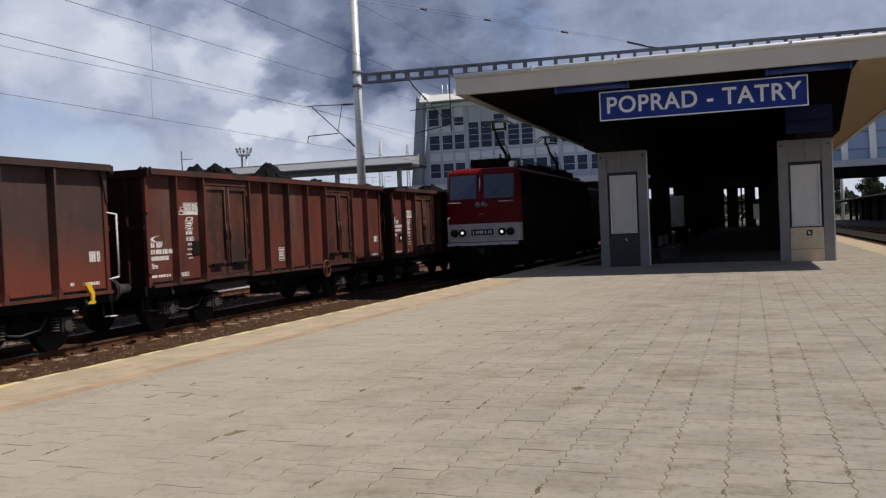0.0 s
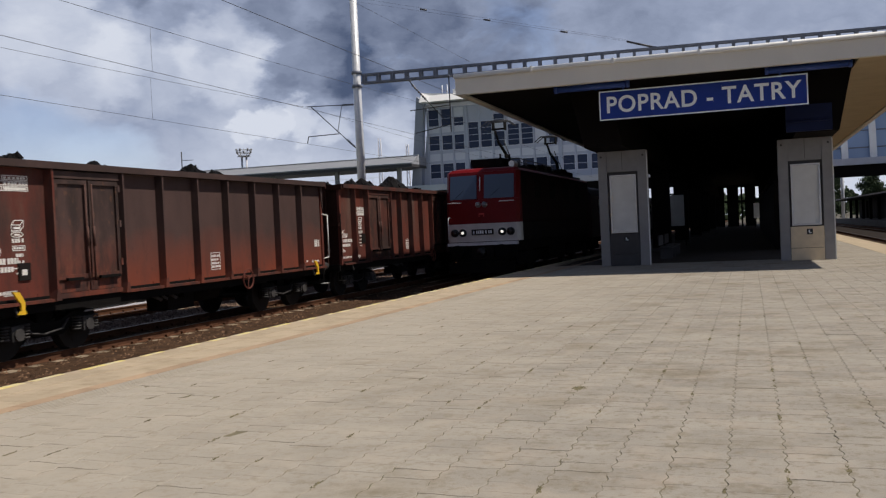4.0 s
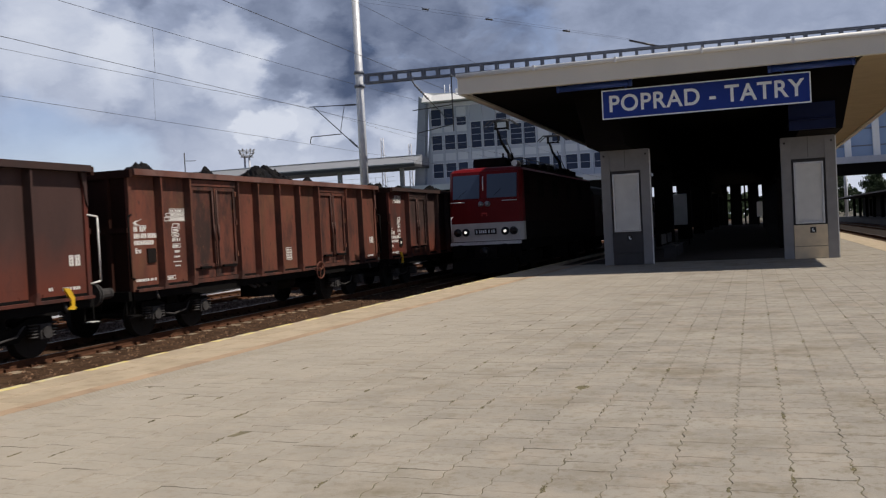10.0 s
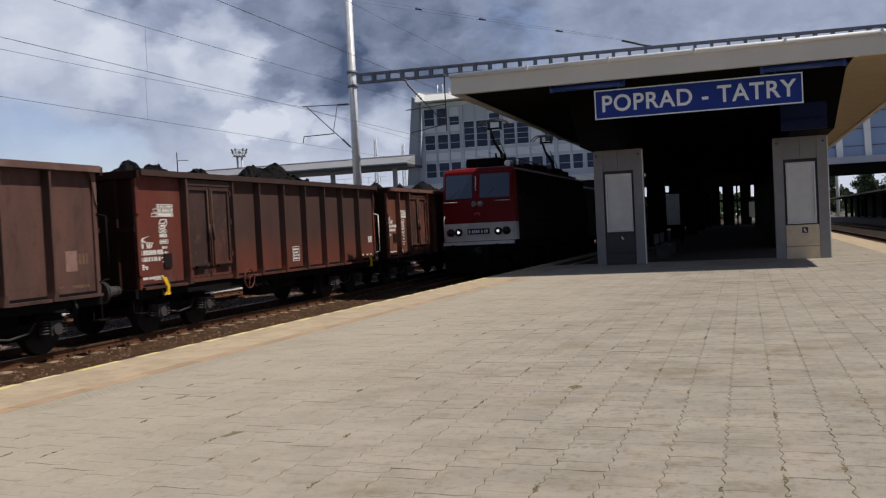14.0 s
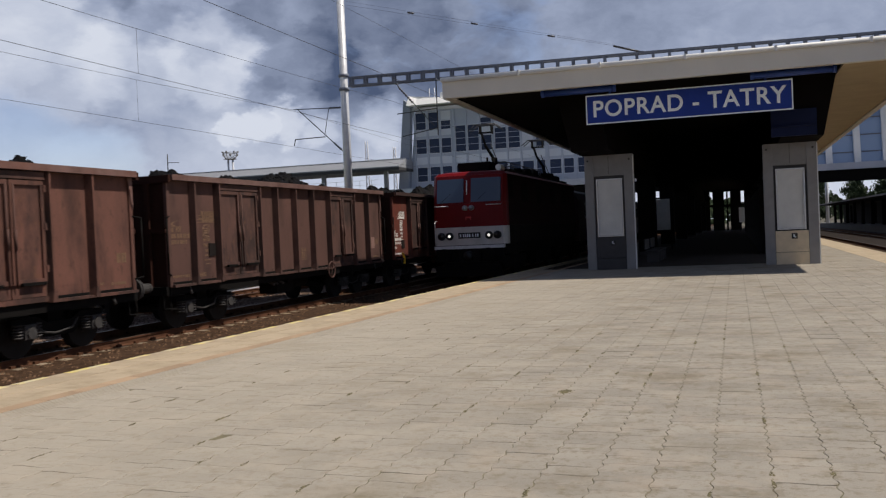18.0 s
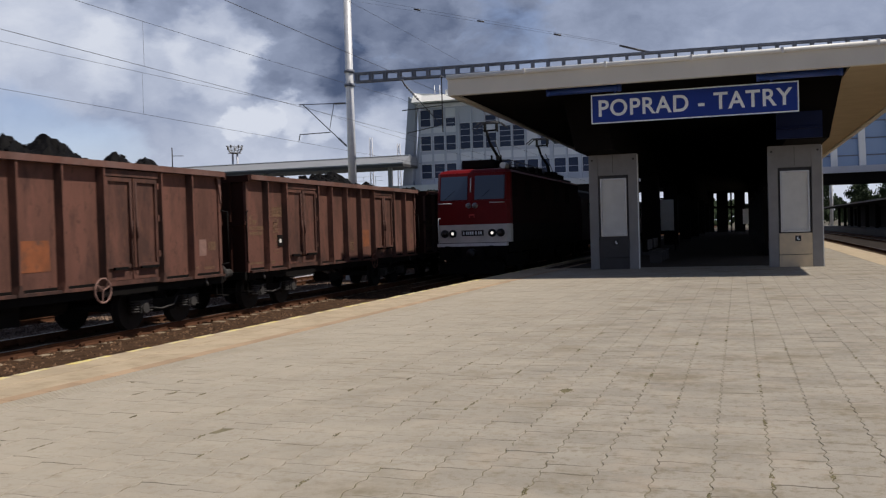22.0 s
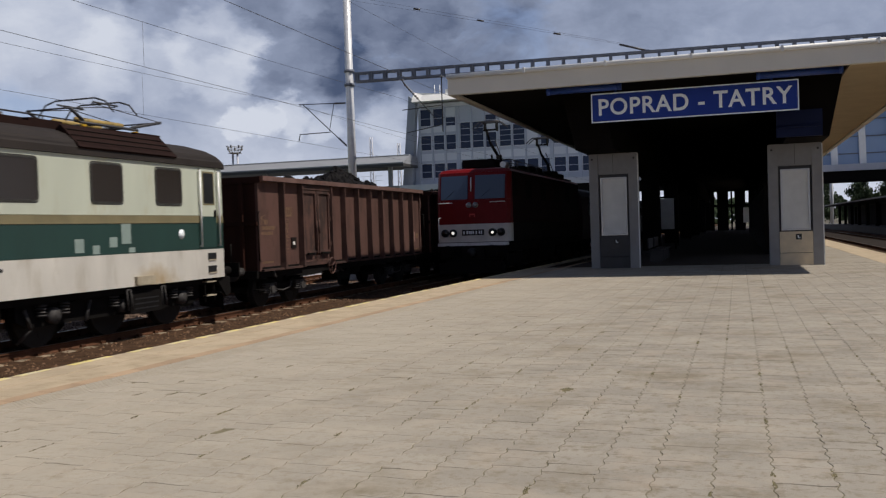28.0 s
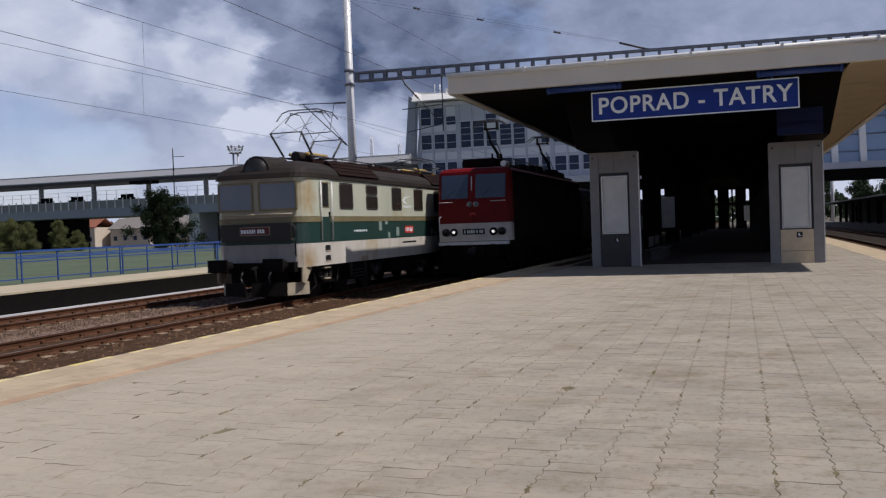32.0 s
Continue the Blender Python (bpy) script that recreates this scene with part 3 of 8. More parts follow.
def prism(bm, outline, lo, hi, axis="y"):
    """Extrude a closed outline of (u, v) along an axis: along y it is (x, z), along x (y, z), along z (x, y)."""
    def at(u, v, w):
        return {"y": (u, w, v), "x": (w, u, v), "z": (u, v, w)}[axis]
    a = [bm.verts.new(at(u, v, lo)) for u, v in outline]
    b = [bm.verts.new(at(u, v, hi)) for u, v in outline]
    n = len(outline)
    bm.faces.new(a)
    bm.faces.new(b[::-1])
    for i in range(n):
        bm.faces.new((a[i], b[i], b[(i + 1) % n], a[(i + 1) % n]))


def torus(bm, c, r, w, axis="x", n=20, k=6):
    rings = []
    for i in range(n):
        t = 2 * math.pi * i / n
        ring = []
        for j in range(k):
            u = 2 * math.pi * j / k
            d, o = r + w * math.cos(u), w * math.sin(u)
            p = {"x": (o, d * math.cos(t), d * math.sin(t)), "y": (d * math.cos(t), o, d * math.sin(t)),
                 "z": (d * math.cos(t), d * math.sin(t), o)}[axis]
            ring.append(bm.verts.new(Vector(c) + Vector(p)))
        rings.append(ring)
    for i in range(n):
        for j in range(k):
            bm.faces.new((rings[i][j], rings[(i + 1) % n][j], rings[(i + 1) % n][(j + 1) % k], rings[i][(j + 1) % k]))


def bevelled(bm, width=0.01, seg=1):
    es = [e for e in bm.edges if len(e.link_faces) == 2 and e.calc_face_angle(0) > 0.6]
    bmesh.ops.bevel(bm, geom=es, offset=width, segments=seg, affect="EDGES", profile=0.5, clamp_overlap=True)


def mesh_of(name, bm, material, smooth=False):
    bmesh.ops.recalc_face_normals(bm, faces=bm.faces)
    me = bpy.data.meshes.new(name)
    bm.to_mesh(me)
    bm.free()
    for m in (material if isinstance(material, (list, tuple)) else [material]):
        me.materials.append(m)
    if smooth:
        me.shade_smooth()
    return me


def part(name, bm, material, parent, label="", smooth=False):
    ob = new(name, mesh_of(name, bm, material, smooth))
    ob.parent = parent
    if label:
        tagged(ob, label)
    return ob


def shared(name, me, parent, m, label=""):
    ob = new(name, me)
    ob.parent = parent
    ob.matrix_basis = m
    if label:
        tagged(ob, label)
    return ob


def boxes(name, material, parent, *dims, bevel=0.0, label=""):
    bm = bmesh.new()
    for d in dims:
        box(bm, *d)
    if bevel:
        bevelled(bm, bevel)
    return part(name, bm, material, parent, label)


def tubes(name, material, parent, *segs, n=8, label=""):
    bm = bmesh.new()
    for a, b, r in segs:
        tube(bm, a, b, r, n)
    return part(name, bm, material, parent, label, smooth=True)


def thing(name, label, category, at=(0, 0, 0), group="", kind=""):
    ob = new(name)
    ob.empty_display_size = 0.2
    ob.matrix_basis = pose(*at)
    return tagged(ob, label, category, group, kind)


def solid(name, bm, material, label, category="", kind="", at=(0, 0, 0), group="", smooth=False):
    ob = new(name, mesh_of(name, bm, material, smooth))
    ob.matrix_basis = pose(*at)
    return tagged(ob, label, category, group, kind)


def letters(name, text, size, parent, m, material, extrude=0.004, label=""):
    cu = bpy.data.curves.new(name, "FONT")
    cu.body, cu.size, cu.extrude = text, size, extrude
    cu.align_x, cu.align_y = "CENTER", "CENTER"
    cu.materials.append(material)
    ob = new(name, cu)
    ob.parent, ob.matrix_basis = parent, m
    if label:
        tagged(ob, label)
    return ob


RAIL = -0.42          # top of the rails; the platform is at 0
TRACKS = (-17.9, -13.23, -9.8)
BED = RAIL - 0.19


def edge_x(y):
    """The platform's side towards the freight track closes in a little along its length."""
    return -8.2 + 0.03 * y

# ---- ground, tracks, platforms ----


def grid_sheet(name, x0, x1, y0, y1, z, nx, ny, material, label, bumpy=0.0, kind="structure", category="ground"):
    bm = bmesh.new()
    vs = [[bm.verts.new((x0 + (x1 - x0) * i / nx, y0 + (y1 - y0) * j / ny, z + bumpy * noise.noise((i * 0.7, j * 0.7, 3))))
           for i in range(nx + 1)] for j in range(ny + 1)]
    for j in range(ny):
        for i in range(nx):
            bm.faces.new((vs[j][i], vs[j][i + 1], vs[j + 1][i + 1], vs[j + 1][i]))
    return solid(name, bm, material, label, category, kind)


grid_sheet("ground", -2500, 2500, -1500, 3500, BED - 0.12, 20, 20, M["soil"], "brown-grey bare earth of the station yard")


def ballast_bed():
    rng = random.Random(4)
    verts, faces = [], []

    def stone(x, y, z, r):
        k = len(verts)
        a = rng.uniform(0, 6.28)
        for i in range(5):
            t = a + i * 1.2566
            q = r * rng.uniform(0.7, 1.25)
            verts.append((x + q * math.cos(t), y + q * math.sin(t), z))
        verts.append((x + rng.uniform(-.3, .3) * r, y + rng.uniform(-.3, .3) * r, z + r * rng.uniform(0.5, 1.1)))
        faces.extend((k + i, k + (i + 1) % 5, k + 5) for i in range(5))
    for _ in range(34000):
        y = -12 + 60 * rng.random() ** 1.15
        x = rng.uniform(-19.2, -8.2)
        stone(x, y, BED + 0.022, rng.uniform(0.022, 0.05))
    me = bpy.data.meshes.new("ballast_stones")
    me.from_pydata(verts, [], faces)
    me.materials.append(M["stone"])
    tagged(new("ballast_stones", me), "loose dark brown track ballast stones between the rails", "ballast", kind="stuff")


grid_sheet("ballast", -19.4, -7.0, -60, 420, BED + 0.034, 30, 400, M["ballast"], "dark brown ballast bed under the tracks", 0.025)
ballast_bed()


def pale_ballast():
    """Fresh pale stones between the two through tracks."""
    rng = random.Random(14)
    verts, faces = [], []
    for _ in range(16000):
        x, y, r = -15.55 + rng.gauss(0, 0.55), -8 + 60 * rng.random() ** 1.1, rng.uniform(0.02, 0.045)
        if abs(x + 15.55) > 1.25:
            continue
        k, a = len(verts), rng.uniform(0, 6.28)
        z = BED + 0.055 + 0.06 * (1 - abs(x + 15.55) / 1.25)
        for i in range(5):
            q = r * rng.uniform(0.7, 1.25)
            verts.append((x + q * math.cos(a + i * 1.2566), y + q * math.sin(a + i * 1.2566), z - r * 0.5))
        verts.append((x + rng.uniform(-.3, .3) * r, y, z + r * rng.uniform(0.3, 0.9)))
        faces.extend((k + i, k + (i + 1) % 5, k + 5) for i in range(5))
    me = bpy.data.meshes.new("pale_ballast_stones")
    me.from_pydata(verts, [], faces)
    me.materials.append(M["stone_pale"])
    tagged(new("pale_ballast_stones", me), "fresh pale pinkish ballast stones between two tracks", "ballast", kind="stuff")
    bm = bmesh.new()
    prism(bm, [(-16.75, BED), (-16.2, BED + 0.085), (-15.0, BED + 0.085), (-14.4, BED)], -60, 200)
    solid("ballast", bm, M["stone_pale"], "low heap of pale ballast between the tracks", "ballast", "structure")


pale_ballast()
grid_sheet("ballast", 5.2, 8.8, -30, 420, BED + 0.02, 4, 60, M["ballast"], "dark brown ballast bed beyond the platform", 0.02)
# this ballast is black to stand in for shade before the platform
grid_sheet("ballast", 8.8, 22.0, -30, 420, BED + 0.02, 10, 60, M["ballast_shade"], "ballast before the neighbouring platform, shade in its black colour", 0.02)


def rails(cx, y0, y1, near=True):
    prof = [(-0.075, 0), (0.075, 0), (0.075, 0.012), (0.012, 0.035), (0.012, 0.115), (0.036, 0.125), (0.036, 0.158), (-0.036, 0.158),
            (-0.036, 0.125), (-0.012, 0.115), (-0.012, 0.035), (-0.075, 0.012)]
    track = thing("railway_track", "rusty steel rails on concrete sleepers in dark ballast", "railway track", (cx, 0, 0), kind="structure")
    for sx in (-0.7535, 0.7535):
        bm = bmesh.new()
        prism(bm, [(sx + u, RAIL - 0.16 + w) for u, w in prof], y0, y1)
        r = part("rail", bm, M["rail"], track)
        boxes("running_surface", M["rail_top"], r, (sx - 0.033, sx + 0.033, y0, y1, RAIL - 0.002, RAIL + 0.001), label="polished steel running surface")
    if near:
        bm = bmesh.new()
        prism(bm, [(-1.25, BED - 0.1), (1.25, BED - 0.1), (1.25, BED + 0.02), (0.95, BED + 0.045), (0.5, BED + 0.015), (-0.5, BED + 0.015),
                   (-0.95, BED + 0.045), (-1.25, BED + 0.02)], -0.13, 0.13)
        me = mesh_of("sleeper", bm, M["sleeper"])
        clip = bmesh.new()
        for sx in (-0.7535, 0.7535):
            for d in (-0.12, 0.06):
                box(clip, sx + d, sx + d + 0.06, -0.06, 0.06, BED + 0.02, BED + 0.09)
        mc = mesh_of("rail_fastening", clip, M["rail"])
        for i in range(98):
            if -11.8 + i * 0.6 < y0:
                continue
            s = shared("sleeper", me, track, pose(0, -11.8 + i * 0.6, 0))
            shared("rail_fastening", mc, s, pose(0, 0, 0))


for i, cx in enumerate(TRACKS):
    rails(cx, -60 if i < 2 else 29.5, 420, True)
rails(7.3, -30, 420, False)
rails(12.0, -30, 420, False)


def platform():
    core = bmesh.new()
    ys = [-12, 0, 10, 20, 30, 60, 200]
    top = [(edge_x(min(y, 32)) + 0.02, y) for y in ys]
    outline = top + [(5.4, 200), (5.4, -12)]
    prism(core, outline, BED - 0.1, -0.0072, "z")
    p = solid("platform", core, M["joint"], "island platform of grey interlocking concrete pavers with weeds in the joints", "platform", "structure")
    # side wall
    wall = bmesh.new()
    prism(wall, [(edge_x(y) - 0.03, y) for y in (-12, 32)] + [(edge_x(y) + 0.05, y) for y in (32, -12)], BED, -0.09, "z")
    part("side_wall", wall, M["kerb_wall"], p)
    # edge slabs, one by one
    bm = bmesh.new()
    box(bm, 0.0, 0.52, -0.498, 0.498, -0.09, 0.0)
    bevelled(bm, 0.004)
    slab = mesh_of("edge_slab", bm, M["edge"])
    bm = bmesh.new()
    box(bm, 0.0, 0.60, -0.4985, 0.4985, -0.09, -0.004)
    bevelled(bm, 0.004)
    slab2 = mesh_of("edge_slab", bm, M["edge"])
    bm = bmesh.new()
    box(bm, 0.0, 0.20, -0.247, 0.247, -0.09, 0.0)
    bevelled(bm, 0.006)
    strip = mesh_of("guide_slab", bm, M["edge_red"])
    lean = -math.degrees(math.atan(0.03))
    for i in range(59):
        y = -12 + i
        x = edge_x(y)
        shared("edge_slab", slab, p, pose(x - 0.06, y, 0, 0, 0, lean))
        shared("edge_slab", slab2, p, pose(x + 0.445, y, 0, 0, 0, lean))
        for k in (0, 0.5):
            shared("guide_slab", strip, p, pose(edge_x(y + k) + 1.05, y + k, 0, 0, 0, lean))
    bm = bmesh.new()
    prism(bm, [(edge_x(-12.4) + 1.255, -12.4), (edge_x(46) + 1.255, 46), (edge_x(46) + 1.75, 46), (edge_x(-12.4) + 1.75, -12.4)], -0.05, -0.0062, "z")
    part("border_fill", bm, M["joint"], p, "dirt between the ribs of the tactile strip")
    for k in range(6):
        bm = bmesh.new()
        d = 1.27 + k * 0.062
        prism(bm, [(edge_x(-12) + d, -12), (edge_x(33) + d, 33), (edge_x(33) + d + 0.042, 33), (edge_x(-12) + d + 0.042, -12)], -0.006, 0.0005, "z")
        part("guide_rib", bm, M["paver"], p, "raised rib of the tactile strip")
    bm = bmesh.new()
    rng = random.Random(8)
    y = -11.0
    while y < 40:
        a = rng.uniform(0.35, 0.8)
        x = edge_x(y + a / 2) - 0.06
        w = rng.uniform(0.10, 0.16)
        prism(bm, [(x, y), (x + w, y + 0.02), (x + w * 0.8, y + a), (x, y + a)], 0.001, 0.004, "z")
        y += a + rng.uniform(0.05, 0.45)
    part("yellow_line", bm, M["yellow"], p, "worn yellow safety line at the edge")
    boxes("edge_slab", M["edge"], p, (4.3, 5.45, -12, 200, -0.09, 0.0))
    return p


deck = platform()


def pavers(parent):
    """Interlocking blocks with wavy flanks; the nearest are single pieces, the rest are joined."""
    W, Ln = 0.345, 0.205
    a, side_gap, end_gap = 0.012, 0.0031, 0.0011

    def outline(inset):
        w, n = W / 2 - side_gap - inset, 6
        h = Ln / 2 - end_gap - inset
        pts = []
        for i in range(n + 1):
            t = i / n
            pts.append((-w - a * math.sin(2 * math.pi * t), -h + 2 * h * t))
        for t in (0.25, 0.5, 0.75):
            pts.append((-w + 2 * w * t, h + 0.012 * math.sin(2 * math.pi * t)))
        for i in range(n, -1, -1):
            t = i / n
            pts.append((w + a * math.sin(2 * math.pi * t), -h + 2 * h * t))
        for t in (0.75, 0.5, 0.25):
            pts.append((-w + 2 * w * t, -h + 0.012 * math.sin(2 * math.pi * t)))
        return pts
    o1, o2 = outline(0.0), outline(0.0022)
    n = len(o1)
    cv = [(x, y, -0.03) for x, y in o1] + [(x, y, -0.0022) for x, y in o1] + [(x, y, 0.0) for x, y in o2]
    cf = []
    for r in (0, 1):
        cf += [(r * n + i, r * n + (i + 1) % n, (r + 1) * n + (i + 1) % n, (r + 1) * n + i) for i in range(n)]
    cf.append(tuple(range(2 * n, 3 * n)))
    cf = [f[::-1] for f in cf]
    me = bpy.data.meshes.new("paver")
    me.from_pydata(cv, [], cf)
    me.materials.append(M["paver"])
    bm = bmesh.new()
    bm.from_mesh(me)
    bmesh.ops.recalc_face_normals(bm, faces=bm.faces)
    bm.to_mesh(me)
    bm.free()
    cv = [tuple(v.co) for v in me.vertices]
    cf = [tuple(p.vertices) for p in me.polygons]
    rng = random.Random(2)
    verts, faces = [], []
    x, col, singles = 4.13, 0, 0
    while x > -7.6:
        off = (col % 2) * Ln / 2
        y = 2.6 - 71 * Ln + off
        while y < 33:
            if x > edge_x(y) + 1.42:
                row = round(y / Ln)
                gap = 0.0034 if noise.noise((x * 0.55, row * 3.7, 8.0)) > 0.36 else 0.0
                dz, rz, sx = rng.gauss(0, 0.0011), rng.gauss(0, 0.004), rng.gauss(0, 0.0012)
                tx, ty = rng.gauss(0, 0.006), rng.gauss(0, 0.006)
                if -1.6 < x < 1.05 and 4.3 < y < 6.9 and singles < 300:
                    shared("paver", me, parent, pose(x + sx, y + gap, dz - 0.003, math.degrees(tx) * 0.5, math.degrees(ty) * 0.5, math.degrees(rz)))
                    singles += 1
                else:
                    k = len(verts)
                    verts.extend((x + sx + u - rz * v, y + gap + v + rz * u, dz - 0.003 + w + tx * v * 0.5 - ty * u * 0.5) for u, v, w in cv)
                    faces.extend(tuple(k + i for i in f) for f in cf)
            y += Ln
        x -= W
        col += 1
    rest = bpy.data.meshes.new("paving")
    rest.from_pydata(verts, [], faces)
    rest.materials.append(M["paver"])
    ob = new("paving", rest)
    ob.parent = parent
    tagged(ob, "grey interlocking concrete pavers", kind="stuff")
    # floor colour darkened to hold the shade under the roof
    boxes("paved_surface", M["shade_floor"], parent, (-7.0, 2.2, 33.1, 200, -0.08, -0.004), label="floor under the canopy, shade in its dark colour")
    boxes("paved_surface", M["paver"], parent, (2.203, 4.3, 33.1, 200, -0.08, -0.004))


def weeds(parent):
    """Small dry tufts in the joints."""
    rng = random.Random(31)
    verts, faces = [], []
    def tuft(cx, cy, rx, ry, n, tall):
        for _ in range(n):
            x, y = cx + rng.gauss(0, rx), cy + rng.gauss(0, ry)
            if x < edge_x(y) + 1.5:
                continue
            h, w = rng.uniform(0.0005, tall), rng.uniform(0.004, 0.012)
            k = len(verts)
            verts.extend(((x - w, y - w, -0.004), (x + w, y - w * 0.4, -0.004), (x + rng.uniform(-0.012, 0.012), y + rng.uniform(0.0, 0.02), h)))
            faces.append((k, k + 1, k + 2))
    for _ in range(150):
        cx, cy = 4.13 - 0.345 * rng.randrange(0, 30) + 0.17, rng.uniform(3.6, 15)
        tuft(cx, cy, 0.006, rng.uniform(0.02, 0.07), rng.randrange(6, 24), 0.006)
    for _ in range(4):
        cx, cy = 4.13 - 0.345 * rng.randrange(0, 24) + 0.17, rng.uniform(3.9, 9.0)
        tuft(cx, cy, rng.uniform(0.015, 0.035), rng.uniform(0.025, 0.05), rng.randrange(110, 200), 0.003)
    me = bpy.data.meshes.new("weeds")
    me.from_pydata(verts, [], faces)
    me.materials.append(M["weed"])
    tagged(new("weeds", me), "small dry green weeds in the paving joints", "weeds", kind="stuff")

# ---- station canopy and what stands under it ----


def station_canopy():
    c = thing("station_canopy", "flat cream-edged platform canopy on grey pillars with dark underside", "canopy", (-1.15, 27.0, 0))
    H, R, D = 7.17, 6.72, 118.0  # overhang over either track, length
    bm = bmesh.new()
    box(bm, -H, R, 0.0, 0.22, 5.58, 6.08)
    bevelled(bm, 0.015)
    part("fascia", bm, M["fascia"], c)
    boxes("roof_flashing", M["trim_white"], c, (-H, R + 0.02, 0.02, 0.3, 6.084, 6.15), bevel=0.01, label="white metal roof flashing")
    tubes("roof_edge_roll", M["trim_white"], c, ((-H - 0.02, -0.05, 6.13), (R + 0.02, -0.05, 6.13), 0.068), n=14, label="rounded white roof edge")
    for i in range(1, 6):
        x = -H + i * 2.39
        boxes("flashing_clip", M["trim_white"], c, (x - 0.03, x + 0.03, -0.135, -0.05, 6.05, 6.21))
    for x in (-H, R - 0.22):
        boxes("fascia", M["fascia"], c, (x, x + 0.22, 0.225, D, 5.58, 6.08))
    boxes("roof_deck", M["kerb"], c, (-H + 0.23, R - 0.23, 0.25, D, 5.95, 6.1))
    # outer soffits in narrow panels, one field per bay; left row coloured for shade
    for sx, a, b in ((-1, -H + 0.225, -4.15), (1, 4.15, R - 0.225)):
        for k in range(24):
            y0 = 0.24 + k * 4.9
            boxes("soffit_panel", M["soffit"] if sx > 0 else M["shade_soffit"], c, (a, b, y0, y0 + 4.88, 5.64, 5.70))
    # deep girders over both pillar rows and the ceiling between, shade in their colour
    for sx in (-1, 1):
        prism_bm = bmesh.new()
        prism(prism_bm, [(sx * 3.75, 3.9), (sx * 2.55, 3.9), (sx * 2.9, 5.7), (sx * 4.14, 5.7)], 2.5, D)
        part("girder", prism_bm, M["shade_soffit"], c, "longitudinal girder, shade put into its colour")
    boxes("ceiling", M["shade_soffit"], c, (-2.95, 2.95, 0.24, D, 5.66, 5.72))
    return c


def light_tube(x0, x1):
    t = thing("blue_light_housing", "blue tubular steel lamp housing under the canopy edge", "lamp", (0, 27.75, 5.56), group="canopy lamps")
    tubes("housing", M["blue_steel"], t, ((x0, 0, 0), (x1, 0, 0.0), 0.10), n=14)
    for x in (x0 + 0.3, x1 - 0.3):
        boxes("hanger", M["blue_steel"], t, (x - 0.03, x + 0.03, -0.03, 0.03, 0.06, 0.10))
    for x in (x0, x1):
        tubes("end_cap", M["blue_steel"], t, ((x - 0.05, 0, 0), (x + 0.05, 0, 0), 0.115), n=14)


def station_sign():
    s = thing("station_sign", "blue station name sign with white letters and a pale border", "sign", (-1.22, 28.0, 4.99))
    w, h = 2.92, 0.435
    bm = bmesh.new()
    box(bm, -w, w, 0.0, 0.09, -h, h)
    bevelled(bm, 0.01)
    part("panel", bm, M["sign_blue"], s)
    bm = bmesh.new()
    for d in ((-w, w, h - 0.035, h), (-w, w, -h, -h + 0.035), (-w, -w + 0.035, -h + 0.035, h - 0.035), (w - 0.035, w, -h + 0.035, h - 0.035)):
        box(bm, d[0], d[1], -0.006, 0.0, d[2], d[3])
    part("border", bm, M["letter"], s, "thin white border")
    t = letters("lettering", "POPRAD - TATRY", 0.68, s, pose(0, -0.008, -0.01, 90, 0, 0) @ Matrix.Diagonal((0.962, 1.0, 1.0, 1.0)), M["letter"], 0.004, "white capital letters")
    t.data.space_character = 1.08
    t.data.offset = 0.012
    for x in (-2.2, 2.2):
        tubes("hanger", M["blue_steel"], s, ((x, 0.06, 0.4), (x, 0.06, 0.68), 0.03))
    return s


